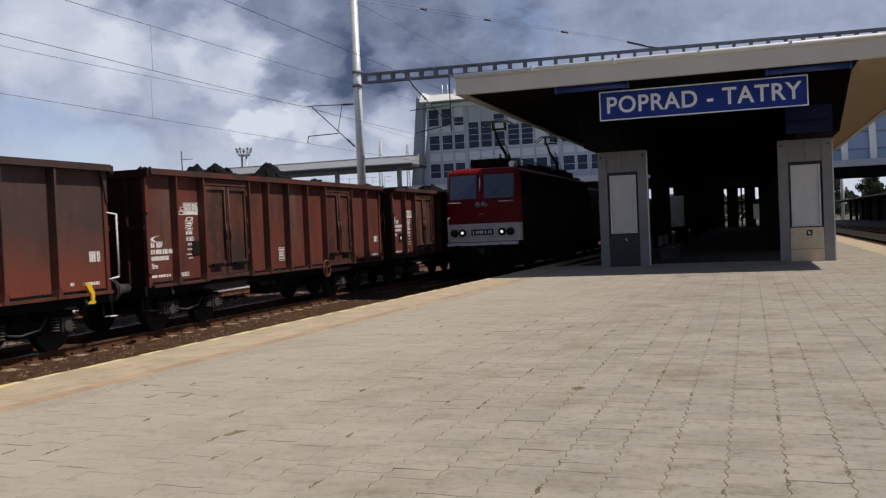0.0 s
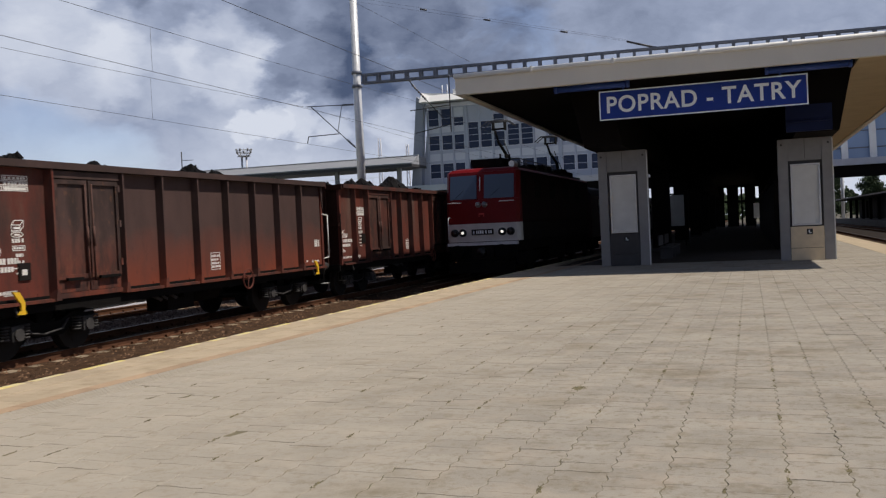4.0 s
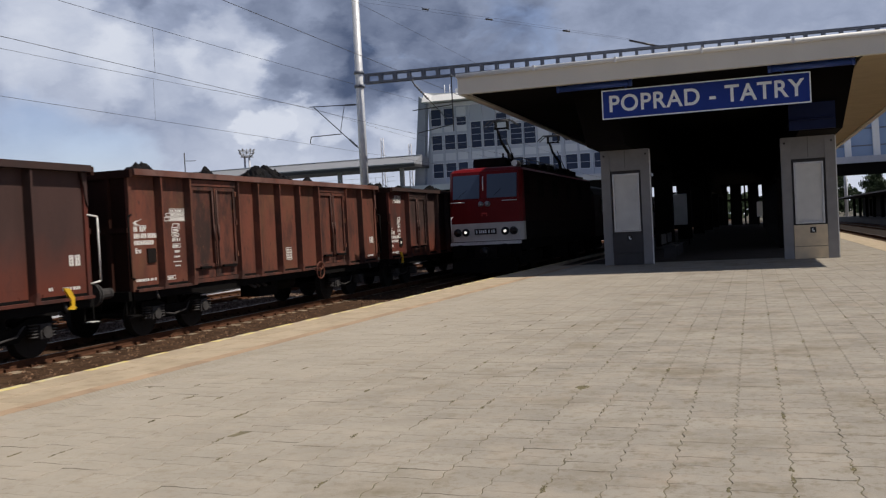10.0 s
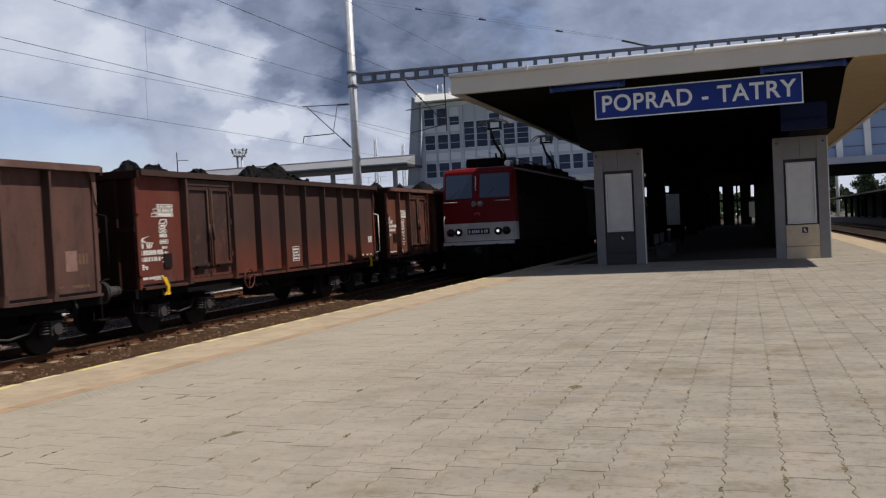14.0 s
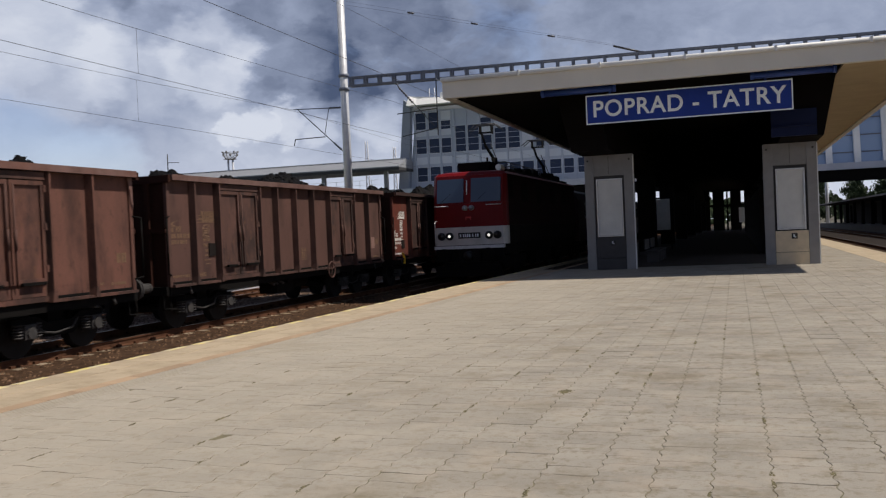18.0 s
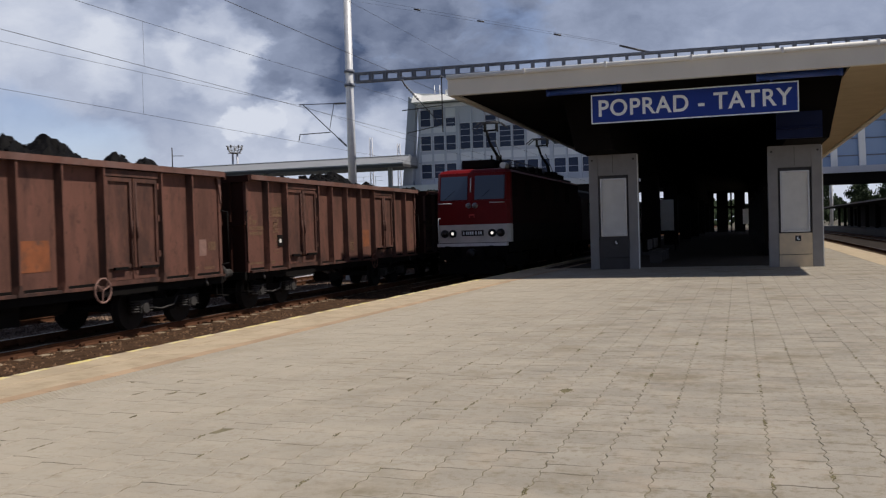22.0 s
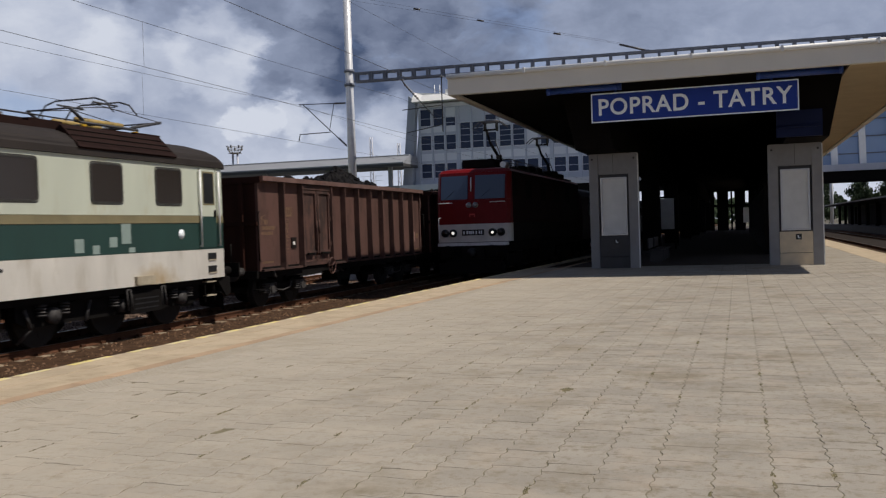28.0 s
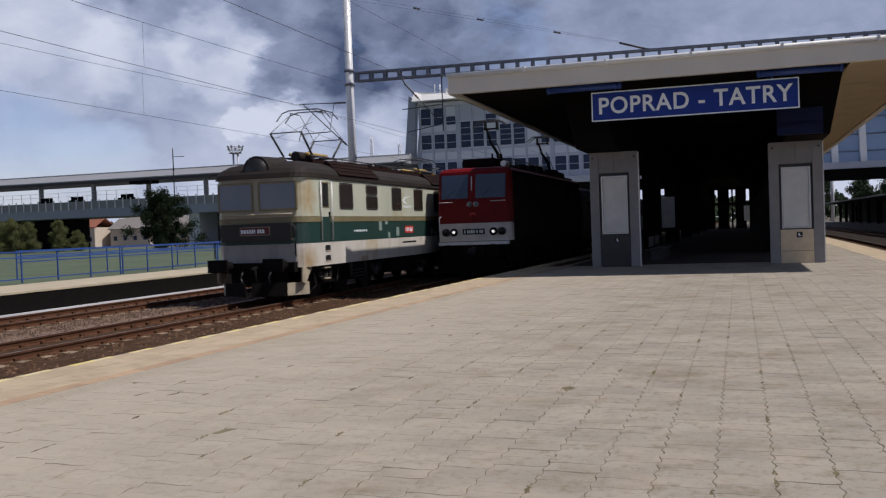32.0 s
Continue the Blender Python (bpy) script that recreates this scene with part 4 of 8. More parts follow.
def pillar(x, y, tan):
    p = thing("canopy_pillar", "wide grey stone-clad canopy pillar with a glazed poster case", "pillar", (x, y, 0), group="canopy pillars")
    hw, d, H = 0.81, 0.55, 3.9
    # side jambs, head and recessed back so that the case sits in a niche
    for sx in (-1, 1):
        a, b = sorted((sx * hw, sx * (hw - 0.30)))
        boxes("jamb", M["pillar"], p, (a, b, 0, d, 0, H), bevel=0.012)
    boxes("head_panel", M["pillar"], p, (-hw + 0.302, hw - 0.302, 0.02, d, 3.2, H))
    boxes("core", M["pillar_dark"], p, (-hw + 0.302, hw - 0.302, 0.14, d - 0.02, 0, 3.2))
    for sx in (-1, 1):
        for z in (3.72,):
            tubes("bolt", M["pillar_dark"], p, ((sx * 0.7, -0.02, z), (sx * 0.7, 0.01, z), 0.035))
    boxes("head_joint", M["pillar_dark"], p, (-0.006, 0.006, 0.014, 0.019, 3.25, H - 0.02))
    # white colour stands in for the metal edge's bright reflection
    boxes("corner_trim", M["trim_white"], p, (hw + 0.002, hw + 0.03, -0.012, 0.05, 0, H - 0.04), label="corner profile, its bright reflection put into white colour")
    fr = bmesh.new()
    x0, x1, z0, z1 = -0.44, 0.44, 1.12, 3.09
    for dd in ((x0, x0 + 0.05, z0, z1), (x1 - 0.05, x1, z0, z1), (x0 + 0.05, x1 - 0.05, z1 - 0.05, z1), (x0 + 0.05, x1 - 0.05, z0, z0 + 0.05)):
        box(fr, dd[0], dd[1], 0.02, 0.12, dd[2], dd[3])
    case = part("poster_frame", fr, M["alu"], p, "aluminium poster frame")
    boxes("poster", M["poster"], case, (x0 + 0.052, x1 - 0.052, 0.085, 0.095, z0 + 0.052, z1 - 0.052), label="pale faded poster behind glass")
    boxes("base_box", M["box_tan"] if tan else M["pillar_dark"], p, (-0.50, 0.50, -0.02, 0.12, 0.40, 1.08), bevel=0.01,
          label="beige metal box" if tan else "dark metal box")
    boxes("base_box", M["box_tan"] if tan else M["pillar_dark"], p, (-0.50, 0.50, 0.0, 0.12, 0.0, 0.385))
    boxes("pictogram", M["plate_black"], p, (-0.02, 0.16, -0.026, -0.021, 0.82, 1.0))
    bm = bmesh.new()
    box(bm, 0.035, 0.075, -0.03, -0.027, 0.88, 0.96)
    box(bm, 0.06, 0.12, -0.03, -0.027, 0.86, 0.89)
    part("pictogram_mark", bm, M["letter"], p)
    return p


def blue_lintel(x):
    b = thing("lintel_box", "dark blue painted steel lintel box with a conduit", "lintel", (x, 29.36, 3.9), group="lintel boxes")
    boxes("body", M["navy"], b, (-0.62, 0.66, 0.0, 0.14, 0.02, 0.80), bevel=0.03)
    tubes("conduit", M["navy"], b, ((-0.6, -0.05, 0.32), (0.6, -0.05, 0.32), 0.035), n=10)


canopy = station_canopy()
blue_lintel(1.75)
light_tube(-5.38, -3.25)
light_tube(0.62, 2.78)
station_sign()
first_pillar = pillar(-4.03, 31.8, False)
pillar(1.75, 31.8, True)


def under_roof():
    """The dim hall of pillars under the canopy, as far as it shows."""
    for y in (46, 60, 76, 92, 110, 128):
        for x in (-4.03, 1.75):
            p = thing("canopy_pillar", "slim canopy pillar, deep shade in its black colour", "pillar", (x, y, 0), group="inner canopy pillars")
            # black shaft: the hall's deep shade is put into its colour
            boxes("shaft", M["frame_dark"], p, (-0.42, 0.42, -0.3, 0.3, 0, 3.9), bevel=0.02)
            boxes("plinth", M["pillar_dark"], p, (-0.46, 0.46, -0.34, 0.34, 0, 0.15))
    for x in (-3.05,):
        for y in (37.0, 39.6):
            b = thing("platform_bench", "grey metal bench under the canopy", "bench", (x, y, 0), group="benches")
            boxes("seat", M["pillar_dark"], b, (-0.25, 0.25, -0.9, 0.9, 0.42, 0.47))
            boxes("backrest", M["pillar_dark"], b, (-0.29, -0.24, -0.9, 0.9, 0.52, 0.9))
            for yy in (-0.7, 0.7):
                boxes("leg", M["pillar_dark"], b, (-0.22, 0.22, yy - 0.03, yy + 0.03, 0, 0.42))
    # walls of the subway stairs, added to darken the hall; shade in their colour
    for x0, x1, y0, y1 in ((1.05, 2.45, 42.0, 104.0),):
        e = thing("stair_enclosure", "stair enclosure under the canopy, shade in its black colour", "enclosure", (0, y0, 0), group="stair enclosures")
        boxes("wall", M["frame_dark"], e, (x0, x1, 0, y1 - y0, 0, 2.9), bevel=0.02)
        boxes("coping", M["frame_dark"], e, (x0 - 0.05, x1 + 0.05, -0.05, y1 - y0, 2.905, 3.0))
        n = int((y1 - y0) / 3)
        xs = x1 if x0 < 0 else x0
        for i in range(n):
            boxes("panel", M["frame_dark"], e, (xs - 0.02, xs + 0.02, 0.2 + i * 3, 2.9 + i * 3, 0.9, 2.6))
    # glazed end of the hall with door frames; side panels added to block light
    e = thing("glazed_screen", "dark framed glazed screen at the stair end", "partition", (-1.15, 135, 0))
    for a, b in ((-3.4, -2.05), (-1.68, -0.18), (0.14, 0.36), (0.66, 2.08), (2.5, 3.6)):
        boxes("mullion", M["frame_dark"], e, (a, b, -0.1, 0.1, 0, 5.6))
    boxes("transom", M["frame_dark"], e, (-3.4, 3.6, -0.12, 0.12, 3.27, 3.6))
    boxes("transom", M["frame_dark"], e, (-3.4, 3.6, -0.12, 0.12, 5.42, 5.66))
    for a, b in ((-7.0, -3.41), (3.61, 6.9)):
        boxes("dark_panel", M["frame_dark"], e, (a, b, -0.1, 0.1, 0.0, 5.6), label="closed black panel, added to block light")


under_roof()


def timetable_board():
    t = thing("timetable_board", "pale timetable board in a dark frame under the canopy", "board", (-3.75, 52.5, 0))
    boxes("sheet", M["poster"], t, (-0.38, 0.38, -0.03, 0.0, 1.1, 2.8), label="pale printed sheet")
    boxes("frame", M["frame_dark"], t, (-0.46, -0.385, -0.05, 0.02, 0.0, 2.9), (0.385, 0.46, -0.05, 0.02, 0.0, 2.9), (-0.384, 0.384, -0.05, 0.02, 2.81, 2.9), (-0.384, 0.384, -0.05, 0.02, 1.0, 1.09))
    w = thing("notice_board", "small white notice board on two posts near the stair end", "board", (0.92, 118.0, 0))
    boxes("sheet", M["poster"], w, (-0.38, 0.38, -0.03, 0.0, 1.1, 2.9))
    boxes("post", M["frame_dark"], w, (-0.3, -0.24, 0.002, 0.06, 0, 2.8))
    boxes("post", M["frame_dark"], w, (0.24, 0.3, 0.002, 0.06, 0, 2.8))


timetable_board()


def mast(x, y, height, name="overhead_line_mast"):
    m = thing(name, "silver galvanised tubular overhead line mast", "mast", (x, y, BED))
    bm = bmesh.new()
    tube(bm, (0, 0, 0), (0, 0, height), 0.19, 18, 0.15)
    part("pole", bm, M["galv"], m, smooth=True)
    tubes("foot", M["kerb"], m, ((0, 0, -0.1), (0, 0, 0.35), 0.42), n=12)
    return m


def catenary():
    z0 = -BED
    m = mast(-15.52, 36.3, 14.0)
    # bands that hold the portal beam
    for z in (7.72, 8.3):
        tubes("clamp", M["beam"], m, ((0, 0, z + z0 - 0.06), (0, 0, z + z0 + 0.06), 0.22), n=14)
    # cantilever for the outer track
    c = M["cable"]
    tubes("cantilever", c, m, ((-0.15, 0, 6.98 + z0), (-2.4, 0, 7.07 + z0), 0.018), ((-0.2, 0, 5.15 + z0), (-2.2, 0, 7.05 + z0), 0.019),
          ((-1.0, 0, 5.85 + z0), (-0.75, 0, 7.0 + z0), 0.014), ((-0.95, 0, 5.80 + z0), (-2.38, 0, 5.78 + z0), 0.02), ((-2.38, 0, 5.78 + z0), (-2.45, 0, 5.5 + z0), 0.02))
    for a, b in (((-0.25, 0, 6.985 + z0), (-0.75, 0, 7.0 + z0)), ((-0.26, 0, 5.21 + z0), (-0.6, 0, 5.54 + z0))):
        bm = bmesh.new()
        for i in range(6):
            t = i / 6
            p = Vector(a).lerp(Vector(b), t)
            q = Vector(a).lerp(Vector(b), t + 0.08)
            tube(bm, p, q, 0.045, 10)
        part("insulator", bm, M["insul"], m, "dark ribbed insulator")
    # lattice portal beam over the platform
    b = thing("portal_beam", "grey-blue lattice steel beam carrying overhead lines", "beam", (0, 37.34, 8.0, 0, 0, 3.9))
    x0, x1 = -15.3, 16.0
    for dy in (-0.16, 0.16):
        for z in (-0.17, 0.17):
            boxes("chord", M["beam"], b, (x0, x1, dy - 0.035, dy + 0.035, z - 0.035, z + 0.035))
    n = int((x1 - x0) / 0.62)
    me = None
    for i in range(n + 1):
        x = x0 + 0.1 + i * 0.62
        if me is None:
            bm = bmesh.new()
            for dy in (-0.16, 0.16):
                box(bm, -0.055, 0.055, dy - 0.03, dy + 0.03, -0.135, 0.135)
            me = mesh_of("batten", bm, M["beam"])
        shared("batten", me, b, pose(x, 0, 0))
    r = mast(16.1, 38.44, 14.0)
    # droppers below the beam for the freight track and the loco track
    h = thing("catenary_hanger", "dark insulated hanger below the lattice beam", "hanger", (-13.24, 36.44, 7.82))
    tubes("stay", M["cable"], h, ((0, 0, 0), (0.15, 0, -0.25), 0.025), ((0.15, 0, -0.25), (1.6, 0, -1.9), 0.017), ((1.75, 0, -0.0), (1.75, 0, -2.3), 0.024))
    boxes("bracket", M["beam"], h, (-0.06, 0.06, -0.2, 0.2, -0.05, 0.02), (1.69, 1.81, -0.2, 0.2, -0.05, 0.02))
    h2 = thing("catenary_hanger", "dark vertical hanger below the lattice beam", "hanger", (-9.8, 36.67, 7.8))
    tubes("rod", M["cable"], h2, ((0, 0, 0), (0, 0, -1.52), 0.03))
    boxes("bracket", M["beam"], h2, (-0.06, 0.06, -0.2, 0.2, -0.03, 0.04))
    bm = bmesh.new()
    for i in range(7):
        p = Vector((0.15, 0, -0.25)).lerp(Vector((0.75, 0, -0.93)), i / 7)
        tube(bm, p, p + Vector((0.04, 0, -0.045)), 0.048, 10)
    part("insulator", bm, M["insul"], h)
    tubes("steady_arm", M["cable"], h, ((1.75, 0, -2.0), (0.2, 0, -2.25), 0.02), ((1.75, 0, -1.2), (0.0, 0, -1.3), 0.02))

    def wire(name, pts, r, label):
        bm = bmesh.new()
        pipe(bm, pts, r * 0.55, 5)
        solid(name, bm, M["cable"], label, "cable", smooth=True)

    def sag(x, y0, y1, z, dip, n=12, x1=None):
        x1 = x if x1 is None else x1
        return [(x + (x1 - x) * i / n, y0 + (y1 - y0) * i / n, z - dip * 4 * (i / n) * (1 - i / n)) for i in range(n + 1)]
    for x, zc, zm in ((-13.23, 5.57, 7.0), (-17.9, 5.46, 7.05)):
        wire("contact_wire", [(x, -30, zc), (x, 36.3, zc), (x, 100, zc), (x, 137, zc)], 0.011, "thin copper contact wire above the track")
        wire("messenger_wire", sag(x, -22, 36.3, zm, 0.45) + sag(x, 36.3, 95, zm, 0.5)[1:], 0.010, "thin dark catenary messenger wire")
        for y in ((18.75 if x > -15 else 25.25),):
            f = (y + 22) / 58.3
            wire("dropper", [(x, y, zc), (x, y, zm - 0.45 * 4 * f * (1 - f))], 0.007, "thin dropper wire between two overhead wires")
    wire("messenger_wire", [(-9.8, -20, 6.3), (-9.8, 36.3, 6.3), (-9.8, 100, 6.35)], 0.012, "dark feeder wire above the platform edge track")
    wire("messenger_wire", [(-9.8, -10, 7.4), (-9.8, 36.5, 7.83)], 0.008, "thin dark overhead feeder wire")
    for dz in (0.0, 0.16):
        wire("guy_wire", [(-15.38, 36.4, 11.3 + dz), (-4.28, 37.0, 8.55 + dz * 0.3)], 0.007, "thin guy wire from the mast to the lattice beam")
    g = thing("strain_insulator", "dark rod insulator at the end of the guy wires", "insulator", (-3.25, 37.1, 8.22))
    tubes("rod", M["insul"], g, ((-1.05, -0.05, 0.33), (0.0, 0.0, 0.0), 0.04), n=10)
    boxes("clevis", M["beam"], g, (-0.08, 0.08, -0.06, 0.06, -0.06, 0.03))
    for k, dz in ((0.26, 0.1), (0.5, 0.06), (0.78, 0.02)):
        p = Vector((-15.38, 36.4, 11.3 + dz)).lerp(Vector((-4.28, 37.0, 8.55)), k)
        i = thing("egg_insulator", "small dark egg insulator in a guy wire", "insulator", tuple(p), group="guy wire insulators")
        tubes("body", M["insul"], i, ((-0.14, 0, 0.035), (0.14, 0, -0.035), 0.036), n=10)


catenary()

# ---- freight wagons ----
LONG = 12.85
LAYOUT = {  # posts from the leading end backwards; the doors fill the bays named
    "two_door": ([-0.06, -1.38, -2.56, -4.45, -5.62, -6.75, -7.87, -8.82, -10.84, -11.9, -12.79], (2, 7)),
    "rear_door": ([-0.06, -1.23, -2.28, -3.32, -4.30, -5.35, -6.42, -7.50, -8.50, -10.47, -11.60, -12.79], (8,)),
    "one_door": ([-0.06, -1.55, -2.83, -4.08, -5.33, -6.6, -7.92, -9.22, -11.18, -12.79], (7,)),
}
CACHE = {}
SMALL_PRINT = ("corner_mark", "stencil_line", "load_symbol", "load_table", "inspection_table", "number_bars", "data_bar", "web_line")


def cached(key, make):
    if key not in CACHE:
        CACHE[key] = make()
    return CACHE[key]


def panel_mesh(w, material):
    def make():
        bm = bmesh.new()
        box(bm, 1.315, 1.340, -w / 2, w / 2, 1.02, 3.36)
        box(bm, 1.334, 1.343, -w / 2 + 0.03, w / 2 - 0.03, 1.27, 1.28)
        for u in (-0.3, 0.3):
            box(bm, 1.334, 1.352, u * w - 0.018, u * w + 0.018, 1.10, 1.15)
        return mesh_of("side_panel", bm, material)
    return cached(("panel", round(w, 3), material.name), make)


def flange_mesh(w, material):
    def make():
        bm = bmesh.new()
        box(bm, 1.341, 1.475, -w / 2, w / 2, 0.99, 1.045)
        return mesh_of("bottom_flange", bm, material)
    return cached(("flange", round(w, 3), material.name), make)


def corner_mesh(material):
    def make():
        bm = bmesh.new()
        prism(bm, [(1.30, -0.055), (1.375, -0.055), (1.385, -0.045), (1.385, 0.045), (1.375, 0.055), (1.30, 0.055)], 1.0, 3.352, "z")
        return mesh_of("corner_post", bm, material)
    return cached(("corner", material.name), make)


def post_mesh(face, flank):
    """Hat-section post: flanks darkened for shade and a narrow front face in the wagon's paint."""
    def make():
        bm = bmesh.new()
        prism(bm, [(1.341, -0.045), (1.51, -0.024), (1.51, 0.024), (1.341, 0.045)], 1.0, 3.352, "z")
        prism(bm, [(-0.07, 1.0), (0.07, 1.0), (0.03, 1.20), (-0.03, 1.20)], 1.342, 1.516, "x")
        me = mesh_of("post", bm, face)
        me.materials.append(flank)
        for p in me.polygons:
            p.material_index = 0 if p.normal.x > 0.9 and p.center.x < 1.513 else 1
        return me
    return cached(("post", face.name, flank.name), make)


def leaf_mesh(w, material):
    def make():
        bm = bmesh.new()
        box(bm, 1.372, 1.40, -w / 2 + 0.02, w / 2 - 0.02, 1.12, 3.18)
        for d in ((-w / 2 + 0.02, w / 2 - 0.02, 3.10, 3.18), (-w / 2 + 0.02, w / 2 - 0.02, 1.36, 1.44), (-w / 2 + 0.02, -w / 2 + 0.10, 1.44, 3.10),
                  (w / 2 - 0.10, w / 2 - 0.02, 1.44, 3.10)):
            box(bm, 1.401, 1.445, *d)
        return mesh_of("door_leaf", bm, material)
    return cached(("leaf", round(w, 3), material.name), make)


def bars(name, material, parent, x, items, label=""):
    bm = bmesh.new()
    for y0, y1, z0, z1 in items:
        box(bm, x, x + 0.004, y0, y1, z0, z1)
    ob = part(name, bm, material, parent, label)
    if name in SMALL_PRINT:
        tagged(ob, label, kind="stuff")
    return ob


def frame_marks(y0, y1, z0, z1, w=0.018):
    return [(y0, y1, z1 - w, z1), (y0, y1, z0, z0 + w), (y0, y0 + w, z0 + w, z1 - w), (y1 - w, y1, z0 + w, z1 - w)]


def word_bars(y0, y1, z0, z1, rng, gap=0.03):
    out, y = [], y0
    while y < y1 - 0.02:
        w = rng.choice((0.045, 0.055, 0.06))
        out.append((y, min(y + w, y1), z0, z1))
        y += w + gap * rng.choice((0.5, 0.6, 1.4))
    return out


def wheelset_mesh(r=0.46):
    def make():
        bm = bmesh.new()
        tube(bm, (-0.95, 0, 0), (0.95, 0, 0), 0.08, 10)
        for sx in (-1, 1):
            a = sorted((sx * 0.69, sx * 0.82))
            tube(bm, (a[0], 0, 0), (a[1], 0, 0), r, 28)
            b = sorted((sx * 0.66, sx * 0.69))
            tube(bm, (b[0], 0, 0), (b[1], 0, 0), r + 0.028, 28)
            c = sorted((sx * 0.82, sx * 0.86))
            tube(bm, (c[0], 0, 0), (c[1], 0, 0), r * 0.35, 14)
            for k in range(5):
                t = k * 1.2566
                tube(bm, (sx * 0.82, math.cos(t) * r * 0.62, math.sin(t) * r * 0.62), (sx * 0.825, math.cos(t) * r * 0.62, math.sin(t) * r * 0.62), r * 0.12, 8)
        return mesh_of("wheelset", bm, M["wheel_steel"])
    return cached(("wheelset", r), make)


WHEELS = []


def bogie(parent, y, phase):
    """Two-axle bogie: side frames, coil springs beside each axle box, brake gear and two turning wheelsets."""
    def frame_mesh():
        bm = bmesh.new()
        for sx in (-1, 1):
            o = [(-1.25, 0.60), (-1.15, 0.52), (-0.55, 0.48), (-0.35, 0.34), (0.35, 0.34), (0.55, 0.48), (1.15, 0.52), (1.25, 0.60), (1.2, 0.74), (0.6, 0.74),
                 (0.3, 0.60), (-0.3, 0.60), (-0.6, 0.74), (-1.2, 0.74)]
            a, b = sorted((sx * 0.93, sx * 1.03))
            prism(bm, o, a, b, "x")
        box(bm, -0.93, 0.93, -0.2, 0.2, 0.5, 0.85)
        return mesh_of("side_frame", bm, M["frame_dark"])

    def box_mesh():
        bm = bmesh.new()
        box(bm, 1.035, 1.16, -0.14, 0.14, 0.36, 0.62)
        tube(bm, (1.16, 0, 0.47), (1.20, 0, 0.47), 0.11, 12)
        bevelled(bm, 0.02)
        return mesh_of("axle_box", bm, M["grime"])

    def spring_mesh():
        bm = bmesh.new()
        for i in range(5):
            torus(bm, (1.08, 0, 0.40 + i * 0.055), 0.075, 0.017, "z", 10, 5)
        return mesh_of("coil_spring", bm, M["grime"])
    b = shared("bogie", cached("bogie", frame_mesh), parent, pose(0, y, 0))
    for sy in (-0.9, 0.9):
        w = shared("wheelset", wheelset_mesh(), b, pose(0, sy, 0.46))
        WHEELS.append((w, sy, 0.46, phase))
        for rz in (0, 180):
            shared("axle_box", cached("axle_box", box_mesh), b, pose(0, sy, 0, 0, 0, rz))
            for d in (-0.24, 0.24):
                shared("coil_spring", cached("coil", spring_mesh), b, pose(0, sy + d, 0, 0, 0, rz))

    def brake_mesh():
        bm = bmesh.new()
        for sy in (-0.38, 0.38):
            tube(bm, (-0.95, sy, 0.42), (0.95, sy, 0.42), 0.035, 6)
            for sx in (-0.75, 0.75):
                box(bm, sx - 0.05, sx + 0.05, sy - 0.06, sy + 0.06, 0.32, 0.62)
        pts = [(0.99, -0.75, 0.66), (1.1, -0.5, 0.44), (1.1, -0.2, 0.40), (1.1, 0.25, 0.46), (0.99, 0.6, 0.66)]
        for p, q in zip(pts, pts[1:]):
            tube(bm, p, q, 0.022, 6)
        return mesh_of("brake_gear", bm, M["grime"])
    shared("brake_gear", cached("brake", brake_mesh), b, pose(0, 0, 0))
    return b


HEAPS = (  # place along the wagon and height of each heap that the grab dropped
    ((-11.1, 0.76), (-8.2, 0.74), (-5.9, 0.87), (-4.4, 0.96), (-1.9, 0.78)),
    ((-10.8, 0.74), (-8.85, 0.84), (-8.05, 0.90), (-5.45, 1.02), (-4.65, 1.01), (-1.9, 0.80)),
    ((-11.1, 0.78), (-10.5, 0.81), (-8.1, 0.76), (-4.7, 0.86), (-3.4, 0.76), (-1.9, 0.70)),
    ((-11.0, 0.72), (-10.5, 0.85), (-8.0, 0.78), (-5.5, 0.95), (-4.57, 1.03), (-3.4, 0.78), (-1.9, 0.77)),
    ((-10.95, 0.83), (-10.45, 0.86), (-8.4, 0.81), (-5.4, 1.0), (-4.42, 1.1), (-3.5, 0.76), (-2.4, 0.77)),
    ((-11.07, 0.76), (-10.7, 0.75), (-8.1, 0.77), (-5.5, 0.94), (-4.55, 1.02), (-1.8, 0.72)),
    ((-8.3, 0.73), (-6.5, 0.83), (-5.2, 0.96), (-4.4, 1.08), (-2.4, 0.74), (-1.77, 0.81)),
    ((-8.4, 0.76), (-7.8, 0.81), (-5.2, 1.0), (-4.3, 1.04), (-3.3, 0.80), (-2.1, 0.86), (-1.1, 0.84)),
    ((-8.2, 0.79), (-7.0, 0.79), (-5.1, 1.14), (-4.36, 1.20), (-2.6, 0.81), (-1.8, 0.85)),
)


